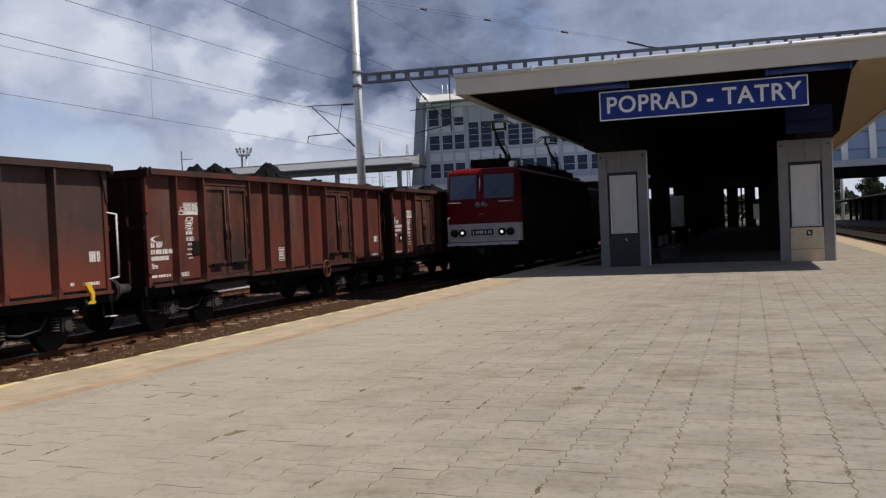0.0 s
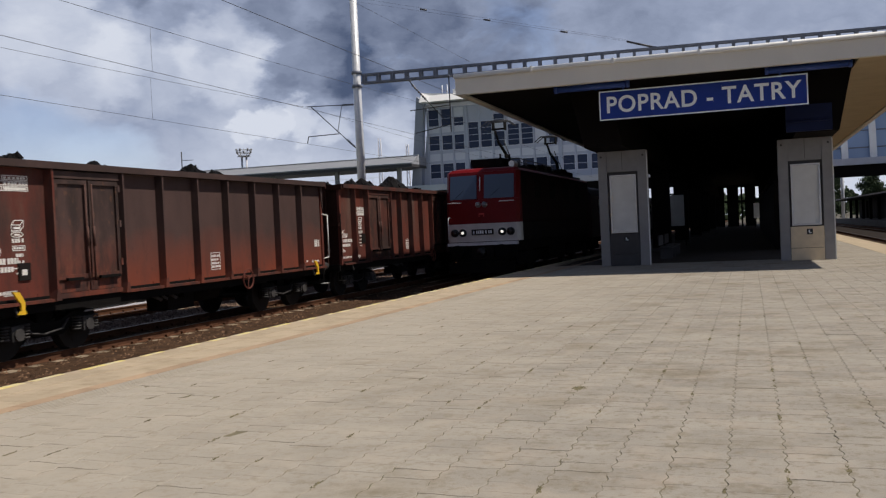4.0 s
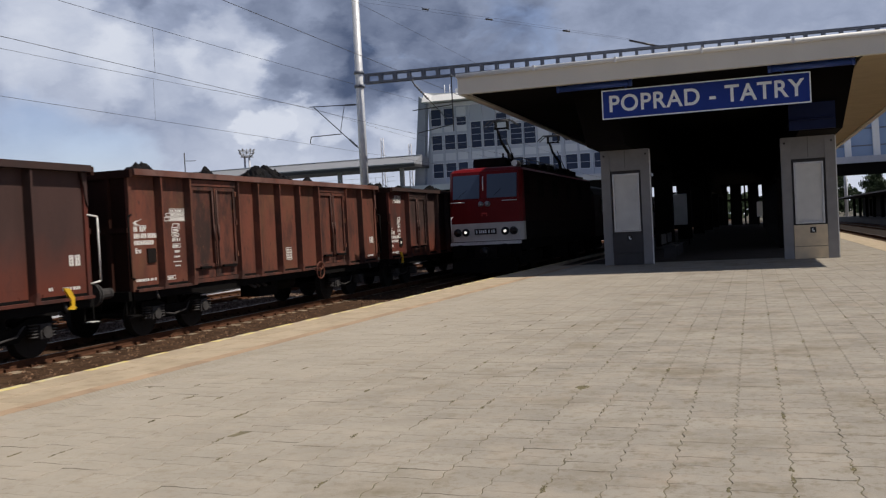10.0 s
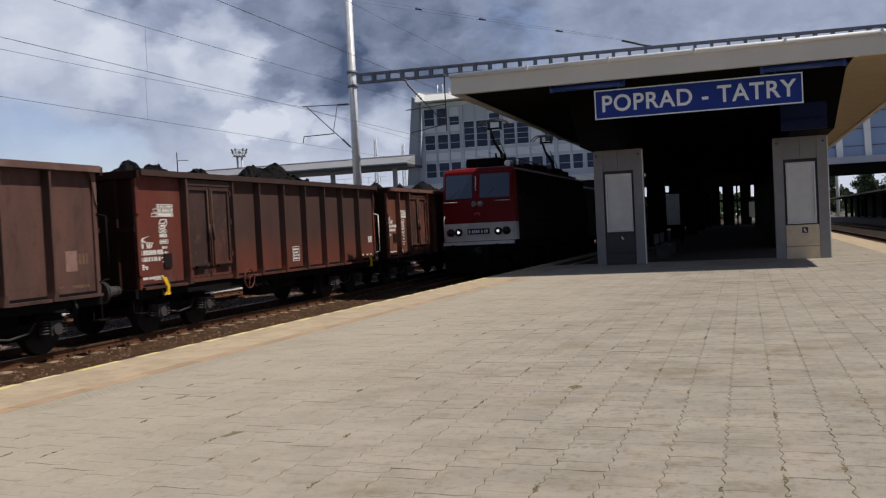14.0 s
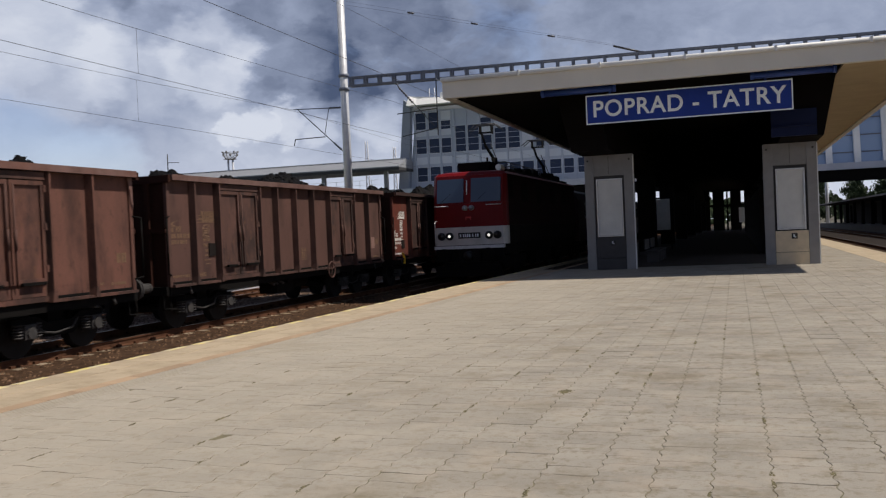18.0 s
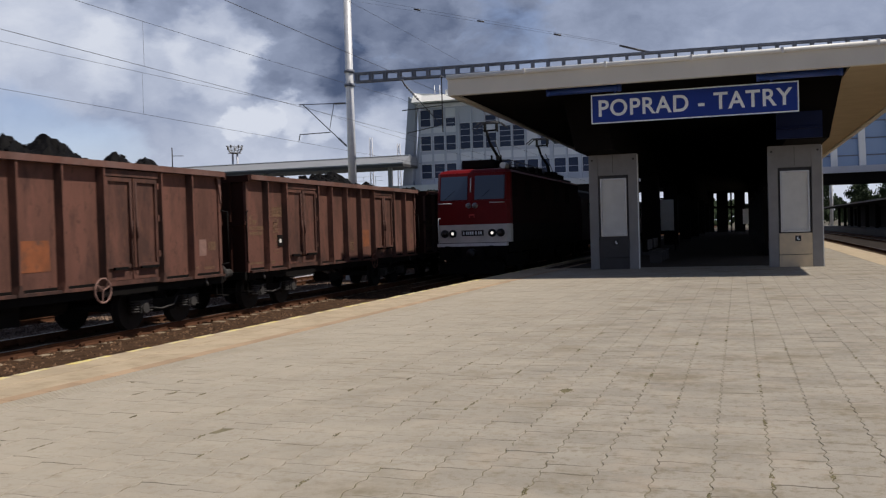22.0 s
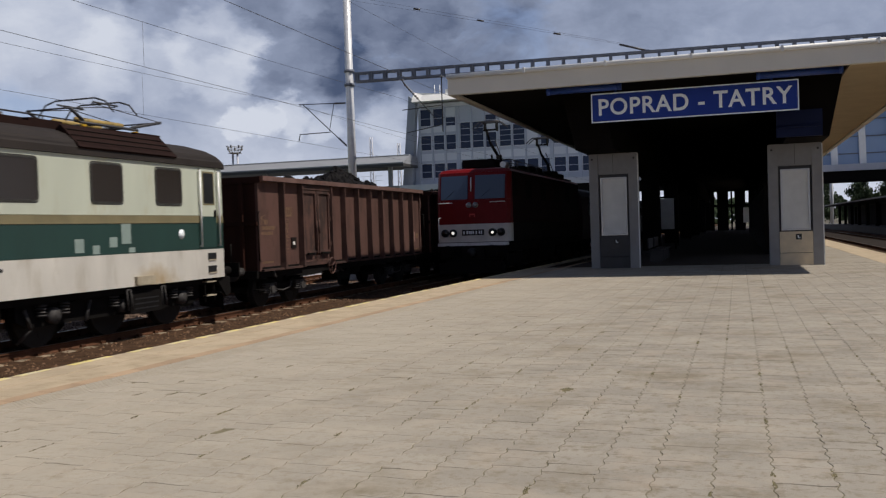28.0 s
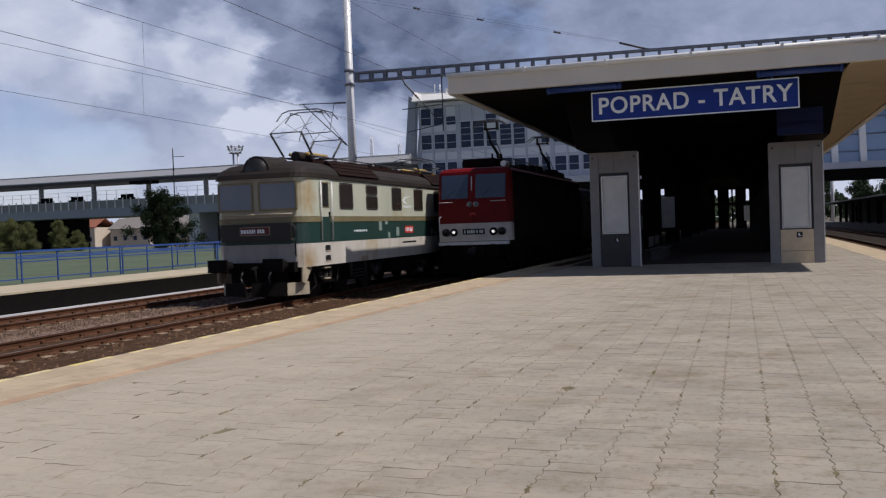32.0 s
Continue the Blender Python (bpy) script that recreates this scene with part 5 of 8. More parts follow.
def coal_load(seed):
    """Steep uneven heaps of coal that stand above the wagon's rim."""
    rng = random.Random(seed)
    peaks = [(rng.gauss(0, 0.12), yc, h, max(1.0, h * (1.58 if h > 0.93 else 1.34))) for yc, h in HEAPS[seed - 40]]
    nx, ny = 34, 170
    verts, faces = [], []
    for j in range(ny + 1):
        y = -0.15 - (LONG - 0.3) * j / ny
        for i in range(nx + 1):
            x = -1.33 + 2.66 * i / nx
            z = 0
            for px, py, h, r in peaks:
                d = math.hypot((x - px) * 1.15, y - py) / r
                d = math.sqrt(d * d + 0.002) - 0.02
                z = max(z, h * (1 - d))
            n = noise.noise((x * 2.3 + seed, y * 2.3, 1.7)) * 0.10 + noise.noise((x * 6 + seed, y * 6, 4)) * 0.06 + noise.noise((x * 15, y * 15 + seed, 9)) * 0.04
            verts.append((x, y, 3.02 + z + n * (0.6 + z)))
    for j in range(ny):
        for i in range(nx):
            a = j * (nx + 1) + i
            faces.append((a, a + 1, a + nx + 2, a + nx + 1))
    for _ in range(240):
        px, py, h, r = rng.choice(peaks)
        t, d = rng.uniform(0, 6.28), rng.uniform(0.1, 0.9)
        c = (max(-1.2, min(1.2, px + math.cos(t) * d * r)), max(-12.6, min(-0.3, py + math.sin(t) * d * r)), 3.0 + h * (1 - d))
        s = rng.uniform(0.03, 0.11)
        k = len(verts)
        q = Euler((rng.uniform(0, 6), rng.uniform(0, 6), rng.uniform(0, 6))).to_matrix()
        verts.extend(tuple(Vector(c) + q @ Vector(w) * s) for w in ((1, 0, 0), (-1, 0.2, 0), (0, 1, 0.1), (0.1, -1, 0), (0, 0, 0.9), (0.1, 0, -0.9)))
        faces.extend((k + a, k + b, k + c2) for a, b, c2 in ((0, 2, 4), (2, 1, 4), (1, 3, 4), (3, 0, 4), (2, 0, 5), (1, 2, 5), (3, 1, 5), (0, 3, 5)))
    me = bpy.data.meshes.new("coal_load")
    me.from_pydata(verts, [], faces)
    me.materials.append(M["coal"])
    ob = new("coal_load", me)
    ob.matrix_basis = pose(-13.23, 0, RAIL)
    return tagged(ob, "steep uneven heaps of black coal in an open wagon", "coal", group="coal loads")


def coal_wagon(kind, paint, label, marks, seed, end_paint=None, lever=False, rail_back=True):
    rng = random.Random(seed)
    posts, doors = LAYOUT[kind]
    w = thing("coal_wagon", label, "wagon", (-13.23, 0, RAIL), group="coal train wagons")
    P_, E_ = M[paint], M[end_paint or paint]
    for rz in (0, 180):
        off = pose(0, 0, 0) if rz == 0 else pose(0, -LONG, 0, 0, 0, 180)
        near = rz == 0
        n = len(posts)
        for i, y in enumerate(posts):
            if i in (0, n - 1):
                shared("corner_post", corner_mesh(E_), w, off @ pose(0, y, 0))
            else:
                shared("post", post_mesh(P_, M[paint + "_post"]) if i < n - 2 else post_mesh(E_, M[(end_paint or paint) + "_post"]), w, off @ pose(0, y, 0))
            if i == n - 1:
                break
            y1 = posts[i + 1]
            mid, wd = (y + y1) / 2, y - y1
            mp = E_ if i >= n - 2 - (kind == "two_door") else P_
            if i in doors:
                bm = bmesh.new()
                box(bm, 1.36, 1.371, -wd / 2, wd / 2, 1.02, 3.352)
                box(bm, 1.372, 1.46, -wd / 2 + 0.08, wd / 2 - 0.08, 3.20, 3.33)
                box(bm, 1.372, 1.43, -wd / 2 + 0.08, wd / 2 - 0.08, 1.02, 1.11)
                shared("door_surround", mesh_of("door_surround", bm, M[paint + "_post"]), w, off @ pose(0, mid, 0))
                lw = (wd - 0.16) / 2
                for s in (-1, 1):
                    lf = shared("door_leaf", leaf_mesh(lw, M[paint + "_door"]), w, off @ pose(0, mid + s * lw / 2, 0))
                    if near:
                        tubes("locking_bar", M["brown_dark"], lf, ((1.46, -s * (lw / 2 - 0.09), 1.3), (1.46, -s * (lw / 2 - 0.09), 3.12), 0.016),
                              ((1.475, -s * (lw / 2 - 0.09), 1.95), (1.475, -s * (lw / 2 - 0.09), 2.32), 0.024))
                        for z in (1.55, 2.3, 2.98):
                            boxes("hinge", P_, lf, (1.40, 1.465, s * (lw / 2 - 0.015) - 0.03, s * (lw / 2 - 0.015) + 0.03, z, z + 0.13))
                        boxes("latch", M["frame_dark"], lf, (1.446, 1.50, -0.25, 0.25 + 0.08 * s, 1.33, 1.385))
            else:
                shared("side_panel", panel_mesh(wd, mp), w, off @ pose(0, mid, 0))
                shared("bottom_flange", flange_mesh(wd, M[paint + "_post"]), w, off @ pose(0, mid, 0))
        top = bmesh.new()
        box(top, 1.33, 1.535, -LONG + 0.03, -0.03, 3.355, 3.48)
        bevelled(top, 0.035, 2)
        shared("top_rail", mesh_of("top_rail", top, M[paint + "_rim"]), w, off)
        sill = bmesh.new()
        box(sill, 1.20, 1.36, -LONG + 0.05, -0.05, 0.82, 1.015)
        shared("sill", mesh_of("sill", sill, M["frame_dark"]), w, off)
    for y0, y1, s in ((-0.06, -0.015, 1), (-LONG + 0.015, -LONG + 0.06, -1)):
        # end walls nearly black: the shade between wagons is in their colour
        G_ = M["end_shade"]
        e = boxes("end_wall", G_, w, (-1.36, 1.36, y0, y1, 1.02, 3.36))
        yy = y1 if s > 0 else y0
        a, b = sorted((yy, yy + s * 0.09))
        for x in (-0.9, 0, 0.9):
            boxes("end_post", G_, e, (x - 0.05, x + 0.05, a, b, 1.0, 3.3))
        boxes("end_rail", G_, e, (-1.5, 1.5, a, b, 3.302, 3.46), (-1.36, 1.36, a, b - 0.002, 2.2, 2.3))
        boxes("headstock", M["frame_dark"], w, (-1.33, 1.33, min(yy, yy + s * 0.1), max(yy, yy + s * 0.1), 0.82, 1.01))
        for x in (-0.875, 0.875):
            bm = bmesh.new()
            tube(bm, (x, yy + s * 0.1, 1.0), (x, yy + s * 0.42, 1.0), 0.11, 12)
            tube(bm, (x, yy + s * 0.42, 1.0), (x, yy + s * 0.56, 1.0), 0.07, 10)
            tube(bm, (x, yy + s * 0.56, 1.0), (x, yy + s * 0.60, 1.0), 0.23, 18)
            part("buffer", bm, M["grime"], w, smooth=False)
        tubes("coupling", M["frame_dark"], w, ((0, yy + s * 0.1, 0.98), (0, yy + s * 0.66, 0.9), 0.05), n=6)
        for sx in (-1, 1) if s > 0 else ():
            bm = bmesh.new()
            prism(bm, [(yy - s * 0.02, 3.37), (yy - s * 0.20, 3.37), (yy - s * 0.15, 3.26), (yy - s * 0.10, 3.05), (yy - s * 0.07, 2.82), (yy - s * 0.02, 2.70)], sx * 1.40 - 0.014, sx * 1.40 + 0.014, "x")
            part("corner_gusset", bm, M[paint + "_rim"], w)
        # footstep and corner handrail
        tubes("handrail", M["stencil"] if rail_back and s > 0 else M["frame_dark"], w, ((1.46, yy + s * 0.16, 1.30), (1.46, yy + s * 0.16, 2.52), 0.018),
              ((1.385, yy - s * 0.04, 2.56), (1.46, yy + s * 0.16, 2.52), 0.018), ((1.385, yy - s * 0.04, 1.26), (1.46, yy + s * 0.16, 1.30), 0.018))
        boxes("footstep", M["frame_dark"], w, (1.22, 1.42, yy - 0.12, yy + 0.18, 0.50, 0.53),
              (1.24, 1.26, yy - 0.11, yy - 0.08, 0.53, 0.83), (1.24, 1.26, yy + 0.14, yy + 0.17, 0.53, 0.83))
        if s > 0 and rail_back:
            boxes("step_tread", M["stencil"], w, (1.28, 1.43, yy - 0.10, yy + 0.10, 0.531, 0.545), label="white painted tread")
        for sx in (-1, 1):
            tubes("tow_hook", M["grime"], w, ((sx * 1.36, yy - s * 0.75, 0.98), (sx * 1.42, yy - s * 0.75, 0.80), 0.03), n=6)
    boxes("floor", M["frame_dark"], w, (-1.355, 1.355, -LONG + 0.07, -0.07, 1.03, 1.10))
    boxes("underframe", M["frame_dark"], w, (-0.35, 0.35, -LONG + 0.3, -0.3, 0.72, 1.02), (-1.19, 1.19, -6.9, -6.6, 0.72, 1.02), (-1.19, 1.19, -5.0, -4.8, 0.78, 1.02),
          (-1.19, 1.19, -8.3, -8.1, 0.78, 1.02))
    tubes("air_tank", M["frame_dark"], w, ((0.55, -5.9, 0.70), (0.55, -4.7, 0.70), 0.2), n=14)
    boxes("brake_cylinder", M["frame_dark"], w, (0.5, 1.05, -7.3, -6.3, 0.45, 0.8))
    for y, ph in ((-10.92, rng.uniform(0, 90)), (-1.92, rng.uniform(0, 90))):
        bogie(w, y, ph)
    # brake rod, valve handles and hand wheel
    tubes("brake_rod", M["alu"], w, ((1.15, -10.1, 0.72), (1.15, -8.55, 0.75), 0.018), label="pale brake rod")
    for y, d, r in ((-7.9, 0.15, 0.04), (-7.6, 0.05, 0.03), (-7.3, 0.1, 0.035)):
        tubes("brake_valve", M["grime"], w, ((1.1, y, 0.82), (1.22, y + d, 0.72), r), n=6)
    bm = bmesh.new()
    hy = -4.62 if kind == "two_door" or seed == 22 else -8.68
    torus(bm, (1.52, hy, 0.96), 0.235, 0.019, "x", 22, 6)
    for k in range(3):
        t = 0.4 + k * 2.0944
        tube(bm, (1.52, hy, 0.96), (1.52, hy + 0.23 * math.cos(t), 0.96 + 0.23 * math.sin(t)), 0.014, 5)
    tube(bm, (1.15, hy, 0.96), (1.53, hy, 0.96), 0.022, 6)
    # one wagon's wheel is paler: glare mixed into its colour
    part("hand_wheel", bm, M["poster_pink"] if seed == 27 else E_ if "oxide" not in paint else M["brown_old"], w)
    # stencils
    X = 1.342
    ink = M["stencil"] if marks != "old" else M["stencil_old"]
    two = kind != "one_door"
    c0 = -12.70 if two else -12.72
    c1 = -11.64 if two else -12.29
    dn, dt = (-0.39, 0.10) if seed == 21 else (0.0, 0.0) if two else (-0.37, 0.085)
    lines = word_bars(c0, c0 + 0.13, dn + 2.215, dn + 2.31, rng) + word_bars(c0, c0 + 0.80, dn + 2.075, dn + 2.175, rng) + word_bars(c0, c0 + 0.68, dn + 1.94, dn + 2.03, rng)
    bars("stencil_line", ink, w, X, lines + [(c0, c0 + 0.42, dn + 2.328, dn + 2.34)] + word_bars(c0, c0 + 0.68, 1.19, 1.245, rng), "stencilled wagon data in plain bars")
    bm = bmesh.new()
    prism(bm, [(c0, dn + 2.385), (c0 + 0.08, dn + 2.35), (c0 + 0.22, dn + 2.348), (c0 + 0.12, dn + 2.375), (c0 + 0.10, dn + 2.40), (c0 + 0.16, dn + 2.435), (c0 + 0.34, dn + 2.475), (c0 + 0.08, dn + 2.435)], X, X + 0.004, "x")
    part("arrow_mark", bm, ink, w)
    letters("lettering", "RIV", 0.145, w, pose(X + 0.003, c0 + 0.31, dn + 2.262, 90, 0, 90), ink, 0.001).data.offset = 0.007
    if marks != "old":
        letters("lettering", "Eas", 0.145, w, pose(X + 0.003, c0 + 0.12, dn + 1.82, 90, 0, 90), ink, 0.001).data.offset = 0.007
    tz, tb = (dt + 0.44, c1 - 0.10) if seed == 22 else (dt, c1)
    t1 = tb + 0.78
    table = frame_marks(tb, t1, tz + 2.42, tz + 2.505, 0.014) + frame_marks(tb + 0.07, t1, tz + 2.515, tz + 2.595, 0.014) + frame_marks(tb + 0.19, t1, tz + 2.605, tz + 2.69, 0.014)
    for z in (tz + 2.535, tz + 2.625):
        table += word_bars(tb + 0.23, t1 - 0.03, z, z + 0.04, rng)
    table += [(tb + 0.17, tb + 0.185, tz + 2.43, tz + 2.49), (tb + 0.22, t1 - 0.04, tz + 2.44, tz + 2.485)]
    bars("load_table", ink, w, X, table, "stencilled load table")
    # crate, barrel and axle symbols with their small print
    y0 = c1 + 0.25
    bm = bmesh.new()
    for p, q in (((0, dt + 2.18), (0.2, dt + 2.18)), ((0.2, dt + 2.18), (0.2, dt + 2.28)), ((0.2, dt + 2.28), (0, dt + 2.28)), ((0, dt + 2.28), (0, dt + 2.18)), ((0, dt + 2.28), (0.07, dt + 2.36)), ((0.07, dt + 2.36), (0.28, dt + 2.36)),
                 ((0.28, dt + 2.36), (0.2, dt + 2.28)), ((0.28, dt + 2.36), (0.28, dt + 2.26)), ((0.28, dt + 2.26), (0.2, dt + 2.18))):
        tube(bm, (X + 0.002, y0 + p[0], p[1]), (X + 0.002, y0 + q[0], q[1]), 0.009, 4)
    for k in range(12):
        a0, a1 = k * math.pi / 6, (k + 1) * math.pi / 6
        tube(bm, (X + 0.002, y0 + 0.12 + 0.14 * math.cos(a0), dt + 2.115 + 0.045 * math.sin(a0)), (X + 0.002, y0 + 0.12 + 0.14 * math.cos(a1), dt + 2.115 + 0.045 * math.sin(a1)), 0.009, 4)
    part("load_symbol", bm, ink, w)["kind"] = "stuff"
    bars("load_symbol", ink, w, X, [(y0 + 0.05, y0 + 0.2, dt + 2.21, dt + 2.25), (y0 + 0.06, y0 + 0.19, dt + 2.10, dt + 2.13)] + word_bars(y0, y0 + 0.29, dt + 1.98, dt + 2.05, rng)
         + frame_marks(y0, y0 + 0.29, dt + 1.84, dt + 1.93, 0.014) + word_bars(y0 + 0.03, y0 + 0.26, dt + 1.865, dt + 1.905, rng) + word_bars(y0 + 0.07, y0 + 0.24, dt + 1.735, dt + 1.79, rng)
         + word_bars(y0 + 0.05, y0 + 0.26, dt + 1.63, dt + 1.67, rng) + [(y0, y0 + 0.3, dt + 1.53, dt + 1.55)] + word_bars(y0 + 0.06, y0 + 0.28, dt + 1.44, dt + 1.465, rng)
         + frame_marks(c1, c1 + 0.3, 1.165, 1.25, 0.014) + word_bars(c1 + 0.04, c1 + 0.26, 1.185, 1.23, rng))
    if seed != 27:
        i0, i1, z0, z1 = (-7.15, -6.86, 1.30, 1.66) if seed == 21 else (-6.28, -5.97, 1.33, 1.67) if two else (-5.97, -5.57, 1.26, 1.66)
        rows = [z0 + (z1 - z0) * k for k in (0.12, 0.32, 0.52, 0.74)]
        bars("inspection_table", ink, w, X, frame_marks(i0, i1, z0, z1, 0.014) + [q for z in rows for q in word_bars(i0 + 0.03, i1 - 0.03, z, z + 0.05, rng)])
    bars("corner_mark", ink, w, X, word_bars(-0.55, -0.25, 1.62, 1.82, rng) + word_bars(-0.75, -0.3, 1.18, 1.24, rng) + word_bars(-1.1, -1.0, 1.2, 1.26, rng))
    bx, bz = (-10.85, 1.52) if seed == 28 else (-11.05, 1.60) if seed in (21, 25, 26, 27) else (-12.16, 1.53) if two else (-11.81, 1.38)
    lab = boxes("label_holder", M["black_and_shade"], w, (X, X + 0.03, bx - 0.14, bx + 0.14, bz + 0.03, bz + 0.33), bevel=0.008)
    if rng.random() < 0.75:
        boxes("paper_label", M["stencil"], lab, (X + 0.031, X + 0.034, bx - 0.07, bx + 0.05, bz + 0.12, bz + 0.22))
    if lever:
        for yc in (-12.1, -0.75):
            bm = bmesh.new()
            prism(bm, [(yc - 0.14, 1.24), (yc + 0.02, 1.22), (yc + 0.13, 1.04), (yc + 0.12, 0.90), (yc + 0.16, 0.86), (yc + 0.1, 0.83), (yc - 0.03, 0.84), (yc + 0.0, 0.88),
                       (yc + 0.04, 0.90), (yc + 0.03, 1.03), (yc - 0.02, 1.08)], 1.45, 1.49, "x")
            part("yellow_lever", bm, M["signal_yellow"], w, "yellow painted release lever")
    return w


SPECS = [
    ("two_door", "oxide", "red-brown open coal wagon with two side doors, heaped with coal", "new", None, False, False),
    ("two_door", "oxide", "red-brown open coal wagon with white stencils and two side doors", "new", None, False, False),
    ("one_door", "grey_fade", "open coal wagon, grey-washed sides fading to orange rust", "new", "oxide", True, True),
    ("two_door", "brown_old", "dusty brown open coal wagon with scuffed double doors", "new", None, False, False),
    ("one_door", "grey_low", "open coal wagon, grey-washed sides with red-brown end panel", "new", "oxide", True, True),
    ("two_door", "brown_dark", "dull grey-brown open coal wagon with yellowed stencils", "old", None, False, False),
    ("two_door", "taupe", "faded brown open coal wagon with an orange primer patch", "old", None, False, False),
    ("two_door", "taupe", "dusty brown open coal wagon with an orange square by the door", "old", None, False, False),
    ("rear_door", "brown_dark", "dull grey-brown open coal wagon coupled to the locomotive", "old", None, False, False),
]
WAGONS = []
for k, (kind, paint, label, marks, endp, lever, rb) in enumerate(SPECS):
    w = coal_wagon(kind, paint, label, marks, 20 + k, endp, lever, rb)
    WAGONS.append((w, coal_load(40 + k), 14.051 * (2 - k)))
for k, y, z in ((6, -5.0, 1.75), (7, -6.2, 1.7)):
    boxes("primer_patch", M["orange_patch"], WAGONS[k][0], (1.3405, 1.3475, y - 0.44, y + 0.36, z - 0.30, z + 0.26), label="orange primer patch")
for k, s in ((5, -0.75), (8, -0.75), (7, -0.8)):
    bars("primer_patch", M["poster_pink"], WAGONS[k][0], 1.342, [(s - 0.15, s + 0.15, 1.5, 1.88)])

# ---- locomotives ----


def plan(inset_x, inset_y, front=-16.40, back=0.40, half=1.45, r=0.38, bow=0.10):
    """Rounded plan of a body with slightly bowed ends."""
    h, f, b = half - inset_x, front + inset_y, back - inset_y
    r = max(0.12, r - inset_x * 0.2)
    out = []
    for cx, cy, a0 in ((h - r, b - r, 0), (-h + r, b - r, 90), (-h + r, f + r, 180), (h - r, f + r, 270)):
        for k in range(5):
            t = radians(a0 + k * 22.5)
            x, y = cx + r * math.cos(t), cy + r * math.sin(t)
            s = 1 if y > (f + b) / 2 else -1
            out.append((x, y + s * bow * (1 - (x / h) ** 2) * (1 if abs(y - (b if s > 0 else f)) < r else 0)))
        if a0 in (0, 180):
            s = 1 if a0 == 0 else -1
            yy = b if s > 0 else f
            for x in (0.6, 0.2, -0.2, -0.6):
                out.append((s * x * (h / 1.45), yy + s * bow * (1 - (x / 1.45) ** 2)))
    return out


def loft(bm, rings):
    vs = [[bm.verts.new((x, y, z)) for x, y in o] for z, o in rings]
    n = len(vs[0])
    for a, b in zip(vs, vs[1:]):
        for i in range(n):
            bm.faces.new((a[i], a[(i + 1) % n], b[(i + 1) % n], b[i]))
    bm.faces.new(vs[0][::-1])
    bm.faces.new(vs[-1])


def diamond_pantograph(parent, y, raised):
    g = M["cable"]
    zb = 4.36
    base = tubes("pantograph", g, parent, ((-0.55, y - 0.95, zb), (-0.55, y + 0.95, zb), 0.03), ((0.55, y - 0.95, zb), (0.55, y + 0.95, zb), 0.03),
                 ((-0.55, y - 0.45, zb), (0.55, y - 0.45, zb), 0.03), ((0.55, y + 0.45, zb), (-0.55, y + 0.45, zb), 0.03), label="steel pantograph frame")
    for x in (-0.55, 0.55):
        for yy in (y - 0.85, y + 0.85):
            bm = bmesh.new()
            for i in range(3):
                tube(bm, (x, yy, zb - 0.2 + i * 0.06), (x, yy, zb - 0.165 + i * 0.06), 0.07, 10)
            part("insulator", bm, M["signal_yellow"] if x > 0 and not raised else M["insul"], base)
    for x in (-0.28, 0.28):
        tubes("spring_drum", M["spring_tan"], base, ((x, y - 0.75, zb + 0.09), (x, y + 0.75, zb + 0.09), 0.06), label="ochre spring drum")
    if raised:
        kz, ky, hz, hy = 5.06, 1.55, 5.80, 0.3
    else:
        kz, ky, hz, hy = 4.62, 1.85, 4.82, 0.4
    segs = []
    for x in (-0.5, 0.5):
        for s in (-1, 1):
            kk = ky if raised or s > 0 else 1.2
            segs.append(((x, y + s * 0.78, zb + 0.04), (x * 1.05, y + s * kk, kz), 0.034))
            segs.append(((x * 1.05, y + s * kk, kz), (x * 0.8, y + s * hy * (1 if raised else -1), hz), 0.0095))
    for s in (-1, 1):
        kk = ky if raised or s > 0 else 1.2
        segs.append(((-0.52, y + s * kk, kz), (0.52, y + s * kk, kz), 0.018))
        if raised:
            segs.append(((-0.46, y + s * 0.6, 5.45), (0.5, y + s * 1.2, 4.95), 0.006))
            segs.append(((0.46, y + s * 0.6, 5.45), (-0.5, y + s * 1.2, 4.95), 0.006))
    for s in segs:
        tubes("arm", g, base, s)
    hs = []
    for s in (-1, 1):
        yy = y + s * hy
        pts = [(-0.95, yy, hz - 0.22), (-0.75, yy, hz + 0.02), (-0.5, yy, hz + 0.1), (0.5, yy, hz + 0.1), (0.75, yy, hz + 0.02), (0.95, yy, hz - 0.22)]
        hs += [(p, q, 0.018) for p, q in zip(pts, pts[1:])]
    hs += [((x, y - hy, hz + 0.02), (x, y + hy, hz + 0.02), 0.02) for x in (-0.45, 0.45)]
    tubes("collector_head", g, base, *hs)


